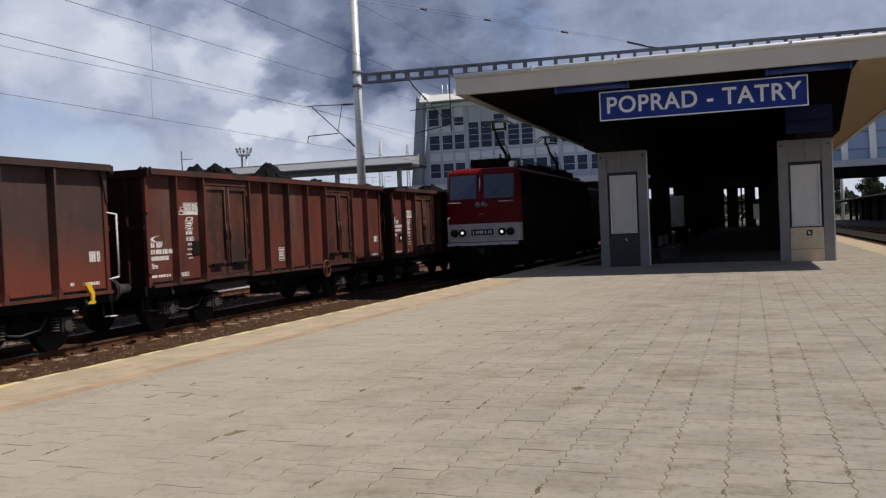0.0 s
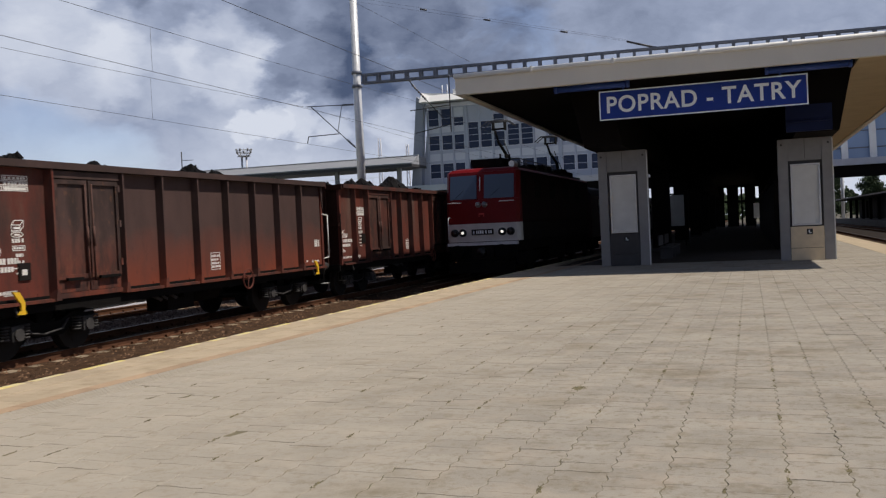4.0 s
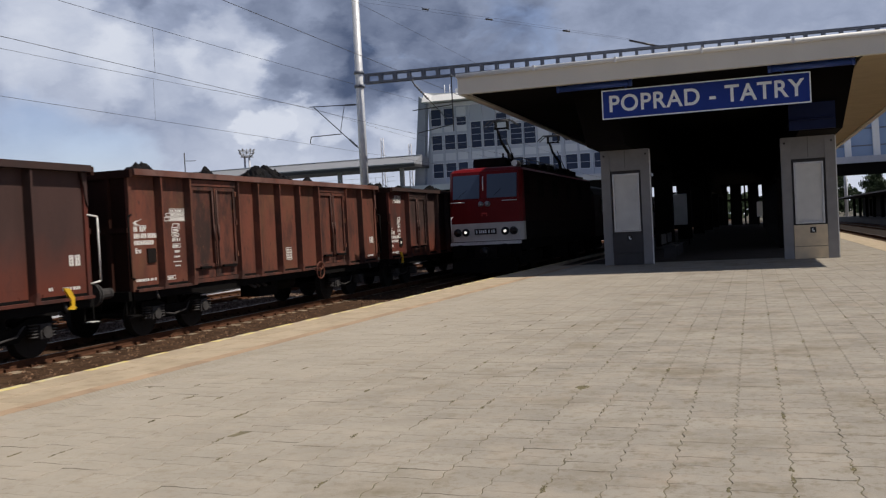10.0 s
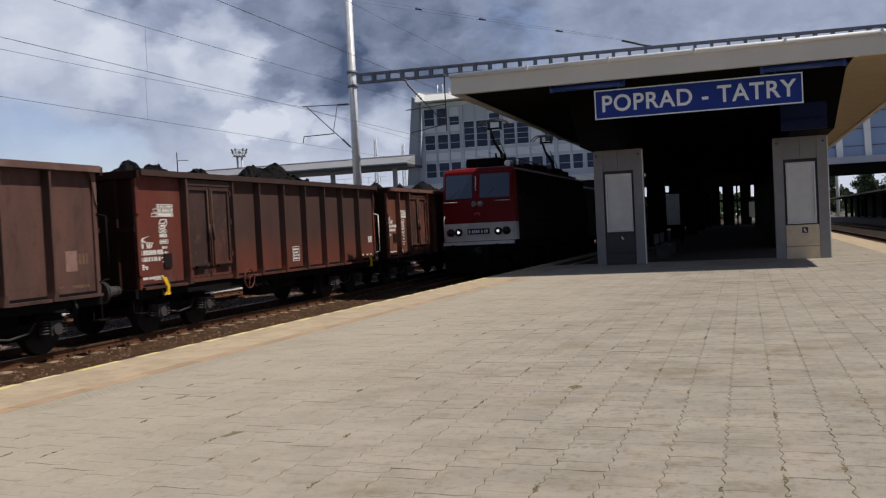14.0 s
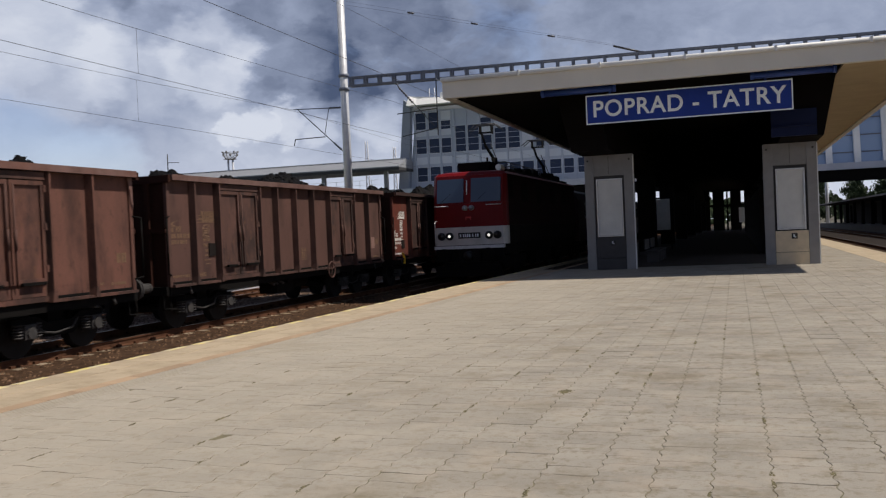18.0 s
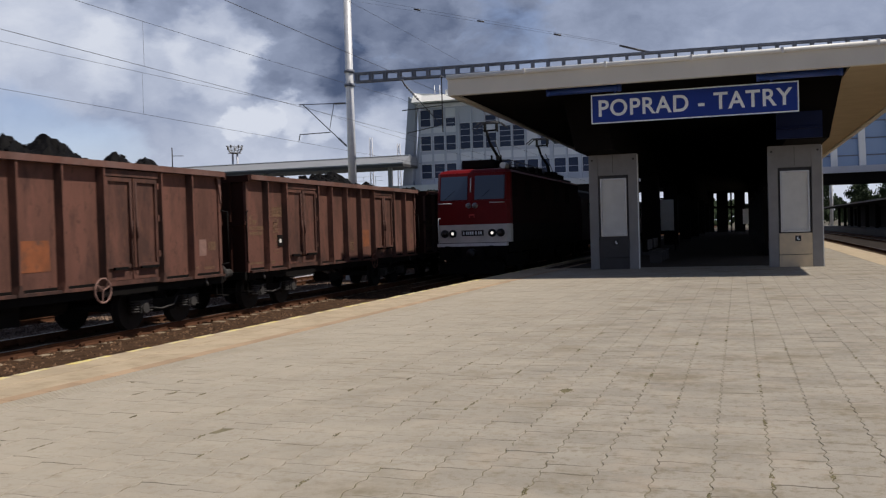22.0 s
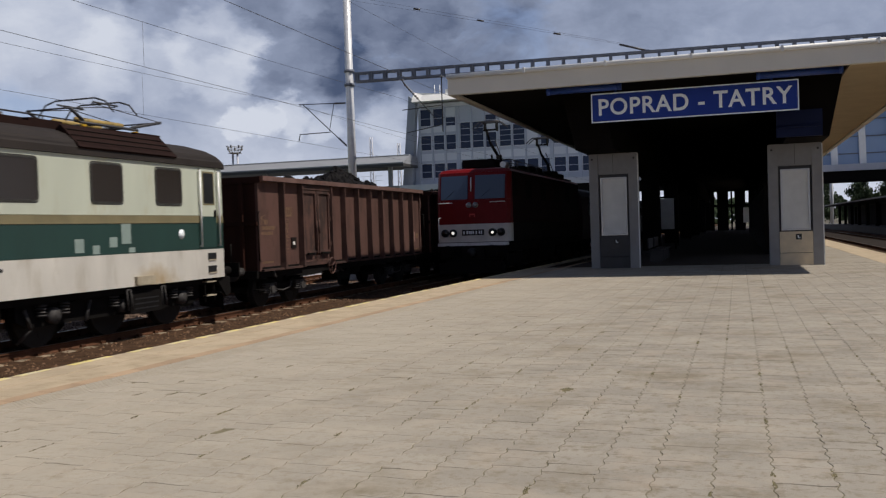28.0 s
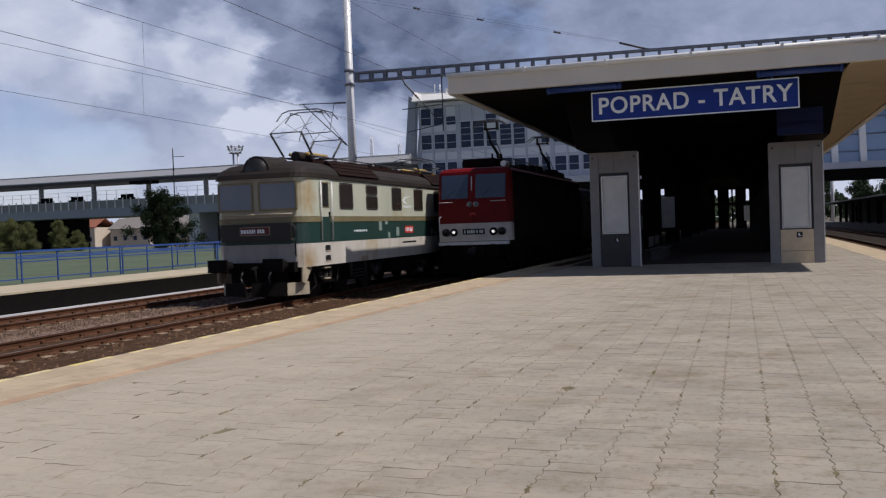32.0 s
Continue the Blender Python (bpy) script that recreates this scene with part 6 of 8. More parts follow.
def six_axle_bogie(parent, y):
    bm = bmesh.new()
    for sx in (-1, 1):
        a, b = sorted((sx * 1.02, sx * 1.12))
        prism(bm, [(-2.9, 0.55), (-2.6, 0.42), (2.6, 0.42), (2.9, 0.55), (2.9, 0.85), (2.2, 0.92), (1.5, 0.78), (0.8, 0.92), (-0.8, 0.92), (-1.5, 0.78), (-2.2, 0.92), (-2.9, 0.85)], a, b, "x")
    box(bm, -1.0, 1.0, -1.3, -0.9, 0.5, 0.85)
    box(bm, -1.0, 1.0, 0.9, 1.3, 0.5, 0.85)
    b = part("bogie", bm, M["frame_dark"], parent)
    b.matrix_basis = pose(0, y, 0)
    for sy in (-2.05, 0, 2.05):
        w = shared("wheelset", wheelset_mesh(0.6), b, pose(0, sy, 0.6))
        WHEELS.append((w, sy, 0.6, 30 * sy))
        tubes("axle_box", M["grime"], b, ((1.125, sy, 0.6), (1.26, sy, 0.6), 0.15), n=12)
        for d in (-0.3, 0.3):
            bm = bmesh.new()
            for i in range(5):
                torus(bm, (1.2, sy + d, 0.62 + i * 0.06), 0.08, 0.018, "z", 10, 5)
            part("coil_spring", bm, M["grime"], b)
    tubes("sand_pipe", M["grime"], b, ((1.18, -2.75, 0.75), (1.18, -2.6, 0.4), 0.03), ((1.18, -2.6, 0.4), (0.85, -2.6, 0.12), 0.025), n=6)
    for s in (-1, 1):
        tubes("sand_pipe", M["grime"], b, ((1.18, s, 0.8), (1.18, s * 1.15, 0.4), 0.03), n=6)
    return b


def cream_locomotive():
    L = thing("electric_locomotive", "old cream and dark green six-axle electric locomotive, dirty white skirt", "locomotive", (-13.23, 0, RAIL))
    for name, z0, z1, m, ins, lab in (("skirt", 0.98, 1.655, "loco_white", 0.0, "dirty white skirt"), ("green_band", 1.66, 2.265, "loco_green", 0.0, "dark green waist band"),
                                      ("waist_stripe", 2.27, 2.435, "khaki", -0.012, "khaki moulding"), ("upper_body", 2.44, 3.56, "cream", 0.0, "pale cream upper body")):
        bm = bmesh.new()
        prism(bm, plan(ins, ins), z0, z1, "z")
        part(name, bm, M[m], L, lab)
    bm = bmesh.new()
    loft(bm, [(3.565, plan(-0.05, -0.08)), (3.70, plan(-0.04, -0.04)), (3.84, plan(0.05, 0.10)), (3.97, plan(0.22, 0.34)), (4.07, plan(0.48, 0.75)), (4.13, plan(0.80, 1.3)), (4.15, plan(1.0, 1.8))])
    part("roof", bm, M["loco_roof"], L, "sooty grey rounded roof", smooth=False)
    # raised centre deck and grilles on the roof shoulders
    boxes("roof_deck", M["roof_vent"], L, (-0.88, 0.88, -14.5, -1.5, 4.06, 4.19), bevel=0.02, label="dark brown boarded roof walkway")
    for k in range(12):
        y = -13.9 + k * 1.06
        boxes("roof_hatch", M["roof_vent"], L, (-0.8, 0.8, y, y + 0.9, 4.192, 4.225 + 0.02 * (k % 3)), bevel=0.01)
    for y0, y1 in ((-14.0, -10.7), (-4.95, -1.8)):
        for s in (-1, 1):
            bm = bmesh.new()
            prism(bm, [(s * 1.48, 3.68), (s * 1.535, 3.72), (s * 1.10, 4.17), (s * 0.98, 4.06)], y0, y1)
            g = part("roof_grille", bm, M["roof_vent"], L, "brown roof grille")
            for k in range(1, 4):
                x0, z0 = 1.535 - k * 0.109, 3.725 + k * 0.1125
                boxes("grille_bar", M["frame_dark"], g, (s * x0 - 0.012, s * x0 + 0.012, y0 + 0.05, y1 - 0.05, z0, z0 + 0.014))
    segs = []
    for y0, y1 in ((-9.9, -7.6), (-7.2, -5.0), (-12.0, -10.3)):
        pts = [(0.75, y0, 4.08), (0.75, y0, 4.34), (0.75, y1, 4.34), (0.75, y1, 4.08)]
        segs += [(p, q, 0.014) for p, q in zip(pts, pts[1:])]
    tubes("roof_rail", M["cable"], L, *segs, label="thin roof rail")
    boxes("roof_resistor", M["roof_vent"], L, (-0.45, 0.45, -10.0, -8.9, 4.125, 4.33), (-0.4, 0.4, -7.9, -6.6, 4.125, 4.25), bevel=0.02)
    tubes("roof_insulator", M["insul"], L, ((0.3, -8.2, 4.12), (0.3, -8.2, 4.4), 0.06), ((-0.3, -6.2, 4.12), (-0.3, -6.2, 4.4), 0.06), ((0.3, -5.6, 4.12), (0.3, -5.6, 4.38), 0.06))
    tubes("busbar", M["cable"], L, ((0.3, -12.0, 4.42), (0.3, -3.0, 4.42), 0.015))
    bm = bmesh.new()
    tube(bm, (0.1, -14.1, 4.36), (0.1, -13.2, 4.36), 0.15, 14)
    bevelled(bm, 0.05, 2)
    box(bm, -0.1, 0.3, -13.9, -13.3, 4.1, 4.25)
    part("air_drum", bm, M["loco_roof"], L, smooth=False)
    tubes("horn", M["frame_dark"], L, ((0.7, -1.5, 3.95), (0.7, -1.5, 4.12), 0.03), ((0.6, -1.5, 4.12), (0.85, -1.5, 4.12), 0.05))
    diamond_pantograph(L, -12.95, True)
    diamond_pantograph(L, -2.75, False)
    X = 1.452
    def window(y0, y1, z0, z1):
        def ring(grow, r):
            cs = ((y1 + grow - r, z1 + grow - r, 0), (y0 - grow + r, z1 + grow - r, 90), (y0 - grow + r, z0 - grow + r, 180), (y1 + grow - r, z0 - grow + r, 270))
            return [(cy + r * math.cos(radians(a + d)), cz + r * math.sin(radians(a + d))) for cy, cz, a in cs for d in (0, 30, 60, 90)]
        bm = bmesh.new()
        prism(bm, ring(0, 0.07), X, X + 0.006, "x")
        w = part("window", bm, M["side_glass"], L)
        bm = bmesh.new()
        for g0, g1, x1 in ((0.001, 0.028, X + 0.012), (0.034, 0.058, X + 0.005)):
            inner, outer = ring(g0, 0.07), ring(g1, 0.09)
            va = [[bm.verts.new((xx, u, v)) for u, v in o] for xx, o in ((X - 0.002, inner), (x1, inner), (x1, outer), (X - 0.002, outer))]
            for p, q in zip(va, va[1:]):
                for k in range(16):
                    bm.faces.new((p[k], p[(k + 1) % 16], q[(k + 1) % 16], q[k]))
        part("window_frame", bm, M["seal"], w, "dark rubber window seal")
    for y0, y1 in ((-13.85, -12.9), (-9.32, -8.42), (-6.96, -6.04), (-4.55, -3.67), (-2.48, -1.6)):
        window(y0, y1, 2.70, 3.42)
    window(-11.7, -10.78, 2.70, 3.07)
    window(-11.7, -10.78, 3.20, 3.42)
    # cab doors with hand rails and steps
    for y0, y1 in ((-15.28, -14.66), (-0.82, -0.18)):
        d = boxes("door", M["cream"], L, (X - 0.001, X + 0.012, y0, y1, 2.42, 3.52), label="cab door")
        boxes("door_lower", M["loco_green"], d, (X - 0.001, X + 0.012, y0, y1, 1.70, 2.416))
        boxes("door_window", M["plate_black"], d, (X + 0.013, X + 0.018, y0 + 0.13, y1 - 0.1, 2.72, 3.42))
        bars("door_window_frame", M["khaki"], d, X + 0.013, frame_marks(y0 + 0.09, y1 - 0.06, 2.68, 3.46, 0.035))
        boxes("door_handle", M["frame_dark"], d, (X + 0.013, X + 0.05, y1 - 0.1, y1 - 0.06, 2.4, 2.56))
        bars("door_joint", M["frame_dark"], d, X + 0.002, [(y0 - 0.02, y0 - 0.004, 1.68, 3.54), (y1 + 0.004, y1 + 0.02, 1.68, 3.54)])
        for y in (y0 - 0.07, y1 + 0.07):
            tubes("handrail", M["chrome"], L, ((X + 0.06, y, 1.72), (X + 0.06, y, 3.48), 0.021), ((X, y, 1.74), (X + 0.06, y, 1.74), 0.015), ((X, y, 3.46), (X + 0.06, y, 3.46), 0.015),
                  label="bright vertical handrail")
        yc = (y0 + y1) / 2 + 0.1
        st = boxes("step_ladder", M["frame_dark"], L, (1.33, 1.36, yc - 0.21, yc - 0.18, 0.42, 1.0))
        boxes("stringer", M["frame_dark"], st, (1.33, 1.36, yc + 0.18, yc + 0.21, 0.42, 1.0))
        for z in (1.48, 1.18):
            boxes("step_recess", M["plate_black"], st, (X, X + 0.005, yc - 0.18, yc + 0.18, z - 0.09, z + 0.09))
            boxes("step_tread", M["plough"], st, (X + 0.006, X + 0.02, yc - 0.17, yc + 0.17, z - 0.09, z - 0.06))
        for z in (0.88, 0.56):
            boxes("step_tread", M["plough"], st, (1.30, 1.42, yc - 0.2, yc + 0.2, z, z + 0.03))
    # repaint patches, number panel, discs
    pale = mat("grey_green_touch_up", (0.26, 0.33, 0.30), 0.5, vary=0.15, scale=4)
    for patch in [(-10.68, -10.42, 1.95, 2.29), (-10.1, -9.86, 2.16, 2.29), (-9.02, -8.72, 1.74, 2.05), (-9.84, -9.64, 1.68, 1.88), (-3.72, -3.42, 1.86, 2.28),
                                             (-4.1, -3.86, 1.80, 2.0), (-4.6, -4.4, 1.68, 1.85), (-5.1, -4.85, 1.72, 1.98), (-3.5, -3.3, 1.68, 1.78)]:
        bars("paint_patch", pale, L, X - 0.001, [patch], "grey-green touch-up patch")
    pl = bars("number_panel", M["plate_red"], L, X, [(-8.12, -7.2, 1.82, 2.08)], "red number panel")
    rng = random.Random(3)
    bars("number_bars", M["letter"], pl, X + 0.005, word_bars(-8.03, -7.3, 1.88, 2.02, rng, 0.05))
    bars("data_bar", M["frame_dark"], L, X, word_bars(-8.4, -6.9, 1.46, 1.52, rng, 0.01))
    bars("web_line", M["letter"], L, X, word_bars(-12.85, -11.7, 1.94, 2.0, rng, 0.05), "small white line of writing, too small to read")
    bm = bmesh.new()
    prism(bm, [(-8.25, 3.02), (-8.12, 2.92), (-7.75, 2.89), (-8.0, 2.97), (-8.08, 3.03), (-8.0, 3.1), (-7.3, 3.2), (-8.08, 3.14)], X, X + 0.004, "x")
    box(bm, X, X + 0.004, -8.3, -7.3, 2.84, 2.855)
    for y0, y1, z0, z1 in word_bars(-8.25, -7.3, 2.76, 2.82, rng):
        box(bm, X, X + 0.004, y0, y1, z0, z1)
    part("white_emblem", bm, M["letter"], L, "white arrow emblem")
    tubes("round_badge", M["letter"], L, ((X, -1.62, 2.02), (X + 0.006, -1.62, 2.02), 0.11), n=18)
    # front end: windscreens, lamp pods, plate, buffers, plough
    F = -16.40
    def scr(x):
        return F - 0.10 * (1 - (x / 1.45) ** 2)
    for x0, x1 in ((-1.22, -0.14), (0.14, 1.22)):
        bm = bmesh.new()
        prism(bm, [(x0, scr(x0) - 0.03), ((x0 + x1) / 2, scr((x0 + x1) / 2) - 0.03), (x1, scr(x1) - 0.03), (x1, scr(x1) + 0.02), (x0, scr(x0) + 0.02)], 2.68, 3.40, "z")
        w = part("windscreen", bm, M["loco_glass"], L, "dark windscreen")
        bm = bmesh.new()
        for a, b, z0, z1 in ((x0 - 0.05, x1 + 0.05, 3.40, 3.46), (x0 - 0.05, x1 + 0.05, 2.62, 2.68), (x0 - 0.05, x0, 2.68, 3.40), (x1, x1 + 0.05, 2.68, 3.40)):
            prism(bm, [(a, scr(a) - 0.042), ((a + b) / 2, scr((a + b) / 2) - 0.042), (b, scr(b) - 0.042), (b, scr(b) + 0.03), (a, scr(a) + 0.03)], z0, z1, "z")
        part("windscreen_frame", bm, M["khaki"], w)
    for z0, z1, m, name in ((2.43, 3.55, "khaki_front", "cab_front"), (0.99, 1.65, "skirt_grey", "front_skirt")):
        bm = bmesh.new()
        xs = [-1.17 + 0.26 * k for k in range(10)]
        prism(bm, [(x, scr(x) - 0.007) for x in xs] + [(x, scr(x) + 0.03) for x in xs[::-1]], z0, z1, "z")
        part(name, bm, M[m], L, "khaki cab front" if "cab" in name else "grey front skirt")
    tubes("front_rail", M["plough"], L, ((-1.15, F - 0.12, 2.52), (0, F - 0.2, 2.52), 0.022), ((0, F - 0.2, 2.52), (1.15, F - 0.12, 2.52), 0.022))
    bm = bmesh.new()
    tube(bm, (0, F + 1.4, 3.84), (0, F - 0.04, 3.80), 0.42, 22)
    part("headlamp_cowl", bm, M["loco_roof"], L, "round headlamp cowl on the roof edge")
    tubes("headlamp", M["plate_black"], L, ((0, F - 0.04, 3.80), (0, F - 0.06, 3.80), 0.36), n=22)
    for sx in (-1, 1):
        bm = bmesh.new()
        tube(bm, (sx * 0.98, F + 0.25, 2.03), (sx * 0.98, F - 0.16, 2.03), 0.23, 18)
        bevelled(bm, 0.07, 2)
        pod = part("lamp_pod", bm, M["plate_black"], L, "rounded lamp pod")
        tubes("lens", M["lamp_off"], pod, ((sx * 0.98, F - 0.165, 2.03), (sx * 0.98, F - 0.18, 2.03), 0.1), n=16)
    boxes("front_beam", M["seal"], L, (-1.12, 1.12, F - 0.20, F + 0.06, 1.76, 2.25), bevel=0.085)
    pl = boxes("number_plate", M["plate_maroon"], L, (-0.50, 0.46, F - 0.215, F - 0.203, 1.93, 2.17), label="dark red number plate")
    boxes("plate_border", M["plough"], pl, (-0.50, 0.46, F - 0.219, F - 0.216, 2.155, 2.17), (-0.50, 0.46, F - 0.219, F - 0.216, 1.93, 1.945), (-0.50, -0.485, F - 0.219, F - 0.216, 1.946, 2.154), (0.445, 0.46, F - 0.219, F - 0.216, 1.946, 2.154))
    bm = bmesh.new()
    for y0, y1, z0, z1 in word_bars(-0.46, 0.34, 1.99, 2.10, rng, 0.05):
        box(bm, y0, y1, F - 0.221, F - 0.216, z0, z1)
    part("number_bars", bm, M["letter"], pl)
    for yb, s in ((F, -1), (0.40, 1)):
        boxes("buffer_beam", M["frame_dark"], L, (-1.2, 1.2, min(yb, yb + s * 0.22), max(yb, yb + s * 0.22), 0.86, 1.14), bevel=0.02)
        for x in (-0.875, 0.875):
            bm = bmesh.new()
            tube(bm, (x, yb + s * 0.22, 1.06), (x, yb + s * 0.55, 1.06), 0.14, 14)
            tube(bm, (x, yb + s * 0.55, 1.08), (x, yb + s * 0.84, 1.08), 0.11, 12)
            box(bm, x - 0.31, x + 0.31, min(yb + s * 0.84, yb + s * 0.90), max(yb + s * 0.84, yb + s * 0.90), 0.91, 1.27)
            bevelled(bm, 0.02)
            part("buffer", bm, M["frame_dark"], L)
        tubes("coupling", M["frame_dark"], L, ((0, yb + s * 0.2, 1.0), (0, yb + s * 0.55, 0.95), 0.06), ((0.1, yb + s * 0.5, 0.95), (0.1, yb + s * 0.45, 0.5), 0.035), n=6)
        for x in (-0.45, 0.45):
            tubes("brake_hose", M["plate_black"], L, ((x, yb + s * 0.22, 0.9), (x, yb + s * 0.36, 0.72), 0.03), ((x, yb + s * 0.36, 0.72), (x + 0.06, yb + s * 0.33, 0.48), 0.028), n=6)
        for sx in (-1, 1):
            bm = bmesh.new()
            prism(bm, [(sx * 0.1, yb + s * 0.75), (sx * 1.0, yb + s * 0.30), (sx * 1.0, yb + s * 0.26), (sx * 0.1, yb + s * 0.70)], 0.20, 0.58, "z")
            part("plough", bm, M["frame_dark"], L, "black snow plough blade")
            bm = bmesh.new()
            prism(bm, [(sx * 1.0, yb + s * 0.30), (sx * 1.40, yb - s * 0.28), (sx * 1.36, yb - s * 0.28), (sx * 0.96, yb + s * 0.28)], 0.20, 0.56, "z")
            part("plough_wing", bm, M["plough"] if s < 0 else M["frame_dark"], L, "worn pale plough wing")
            bm = bmesh.new()
            prism(bm, [(yb - s * 0.55, 0.98), (yb + s * 0.06, 0.98), (yb + s * 0.1, 0.58), (yb - s * 0.1, 0.50)], sx * 1.36 - 0.02, sx * 1.36 + 0.02, "x")
            part("plough_bracket", bm, M["plough"] if s < 0 else M["frame_dark"], L)
        boxes("plough_stay", M["frame_dark"], L, (-0.9, 0.9, min(yb, yb + s * 0.1), max(yb, yb + s * 0.1), 0.45, 0.88))
        for x in (-1.3, 1.3):
            tubes("corner_rail", M["frame_dark"], L, ((x, yb + s * 0.3, 1.3), (x, yb + s * 0.3, 1.75), 0.02))
    for y in (-12.6, -3.4):
        six_axle_bogie(L, y)
    boxes("sand_box", M["plough"], L, (1.36, 1.52, -3.35, -2.72, 1.0, 1.18), bevel=0.02, label="pale dented sand box")
    boxes("sand_box", M["plough"], L, (1.36, 1.52, -12.3, -11.9, 1.0, 1.14), bevel=0.02, label="pale dented sand box")
    for x in (-1.36, 0.9):
        boxes("battery_box", M["frame_dark"], L, (x, x + 0.46, -9.4, -6.9, 0.45, 0.97), bevel=0.03)
    for y in (-2.9, -12.5):
        bx = boxes("step_box", M["frame_dark"], L, (1.14, 1.4, y - 0.55, y + 0.55, 0.42, 0.86), bevel=0.02)
        for s in (-0.56, 0.62):
            tubes("loop_handle", M["grime"], bx, ((1.41, y + s - 0.07, 0.5), (1.41, y + s - 0.1, 0.92), 0.018), ((1.41, y + s + 0.07, 0.5), (1.41, y + s + 0.02, 0.92), 0.018),
                  ((1.41, y + s - 0.1, 0.92), (1.41, y + s + 0.02, 0.92), 0.018), n=6)
        bars("slot", M["plate_black"], bx, 1.401, [(y - 0.4, y + 0.4, z, z + 0.03) for z in (0.5, 0.6, 0.7)])
    boxes("frame_beam", M["frame_dark"], L, (-1.30, 1.30, -16.2, 0.2, 0.84, 0.975))
    return L


LOCO = cream_locomotive()


def red_locomotive():
    R = thing("electric_locomotive", "red and white electric locomotive waiting in the canopy's shade", "locomotive", (-9.8, 34.5, RAIL))
    H, D = 1.47, 16.2

    def hull(z0, z1):
        bm = bmesh.new()
        box(bm, -H, H, 0.6, D, z0, z1)
        return bm

    def shell(z0, z1, f0, f1):
        """A band of the body whose front leans back from f0 to f1 and has a slight keel."""
        bm = bmesh.new()
        rings = []
        for z, f in ((z0, f0), (z1, f1)):
            rings.append((z, [(H, 0.597), (-H, 0.597), (-H, f + 0.22), (-H + 0.12, f + 0.06), (-0.7, f - 0.01), (0, f - 0.05), (0.7, f - 0.01), (H - 0.12, f + 0.06), (H, f + 0.22)]))
        loft(bm, rings)
        return bm
    part("lower_body", shell(1.40, 2.10, 0.02, 0.0), M["apron_white"], R, "dirty white lower band")
    part("red_body", shell(2.105, 3.02, 0.0, 0.04), M["loco_red"], R, "deep red body")
    part("cab_body", shell(3.025, 4.10, 0.04, 0.24), M["loco_red"], R, "deep red cab")
    # side walls: the canopy's shade is put into near-black colours
    part("side_wall", hull(1.40, 2.10), M["black_and_shade"], R)
    part("side_wall", hull(2.105, 4.10), M["red_side_shade"], R, "red body side, canopy shade in its dark colour")
    bm = bmesh.new()
    loft(bm, [(4.105, [(H, D), (-H, D), (-H, 0.46), (-H + 0.12, 0.30), (0, 0.20), (H - 0.12, 0.30), (H, 0.46)]),
              (4.22, [(H - 0.12, D), (-H + 0.12, D), (-H + 0.12, 0.55), (-H + 0.22, 0.42), (0, 0.34), (H - 0.22, 0.42), (H - 0.12, 0.55)]),
              (4.28, [(H - 0.45, D), (-H + 0.45, D), (-H + 0.45, 0.85), (-H + 0.5, 0.75), (0, 0.7), (H - 0.5, 0.75), (H - 0.45, 0.85)])])
    part("roof", bm, M["loco_red"], R, "red roof edge")
    boxes("roof_deck", M["loco_roof"], R, (-1.15, 1.15, 1.8, D - 0.4, 4.285, 4.36), label="dark roof deck")
    def fz(z):
        return (0.04 + (z - 3.025) / 1.075 * 0.2) if z > 3.02 else 0.0 + (z - 2.1) * 0.043
    for x0, x1 in ((-1.28, -0.18), (0.12, 1.28)):
        bm = bmesh.new()
        vs = [bm.verts.new((x, fz(z) - 0.05 * (1 - abs(x) / 0.7 if abs(x) < 0.7 else 0) - d + (0.045 if abs(x) > 1.2 else 0), z)) for d in (0.04, -0.03) for x, z in
              ((x0, 3.06), (x1, 3.06), (x1, 3.98), (x0, 3.98))]
        for f in ((0, 1, 2, 3), (7, 6, 5, 4), (0, 4, 5, 1), (1, 5, 6, 2), (2, 6, 7, 3), (3, 7, 4, 0)):
            bm.faces.new([vs[i] for i in f])
        w = part("windscreen", bm, M["cab_glass"], R, "dark windscreen")
        tubes("wiper", M["frame_dark"], w, ((x0 + 0.15, 0.0, 3.05), (x0 + 0.6, 0.02, 3.42), 0.006))
    tubes("centre_rail", M["chrome"], R, ((-0.02, -0.06, 3.35), (-0.02, 0.02, 3.90), 0.022), label="bright vertical rail between the windscreens")
    for x0, x1 in ((-1.35, -0.78), (0.72, 1.32)):
        tubes("front_handrail", M["chrome"], R, ((x0, -0.06, 2.93), (x1, -0.06, 2.93), 0.016))
    tubes("corner_handrail", M["chrome"], R, ((-1.36, -0.05, 1.52), (-1.36, -0.05, 2.35), 0.02), ((-1.36, -0.05, 2.35), (-1.30, 0.05, 2.38), 0.02))
    for x in (-0.12, 0.14):
        tubes("upper_lamp", M["alu"], R, ((x, 0.05, 2.83), (x, -0.085, 2.83), 0.105), n=16)
        tubes("upper_lens", M["lamp_off"], R, ((x, -0.086, 2.83), (x, -0.095, 2.83), 0.085), n=16)
    for sx in (-1, 1):
        for x, lit in ((1.12, False), (0.79, True)):
            o = tubes("lamp_housing", M["plate_black"], R, ((sx * x, 0.1, 1.76), (sx * x, -0.05, 1.76), 0.155), n=18)
            tubes("lamp_lens", M["lamp_on"] if lit else M["side_glass"], o, ((sx * x, -0.051, 1.76), (sx * x, -0.062, 1.76), 0.055 if lit else 0.11), n=16)
    bm = bmesh.new()
    for dx, z0, z1 in ((-0.11, 2.36, 2.5), (0.08, 2.36, 2.5)):
        box(bm, dx, dx + 0.03, -0.055, -0.045, z0, z1)
    box(bm, -0.08, 0.08, -0.055, -0.045, 2.44, 2.5)
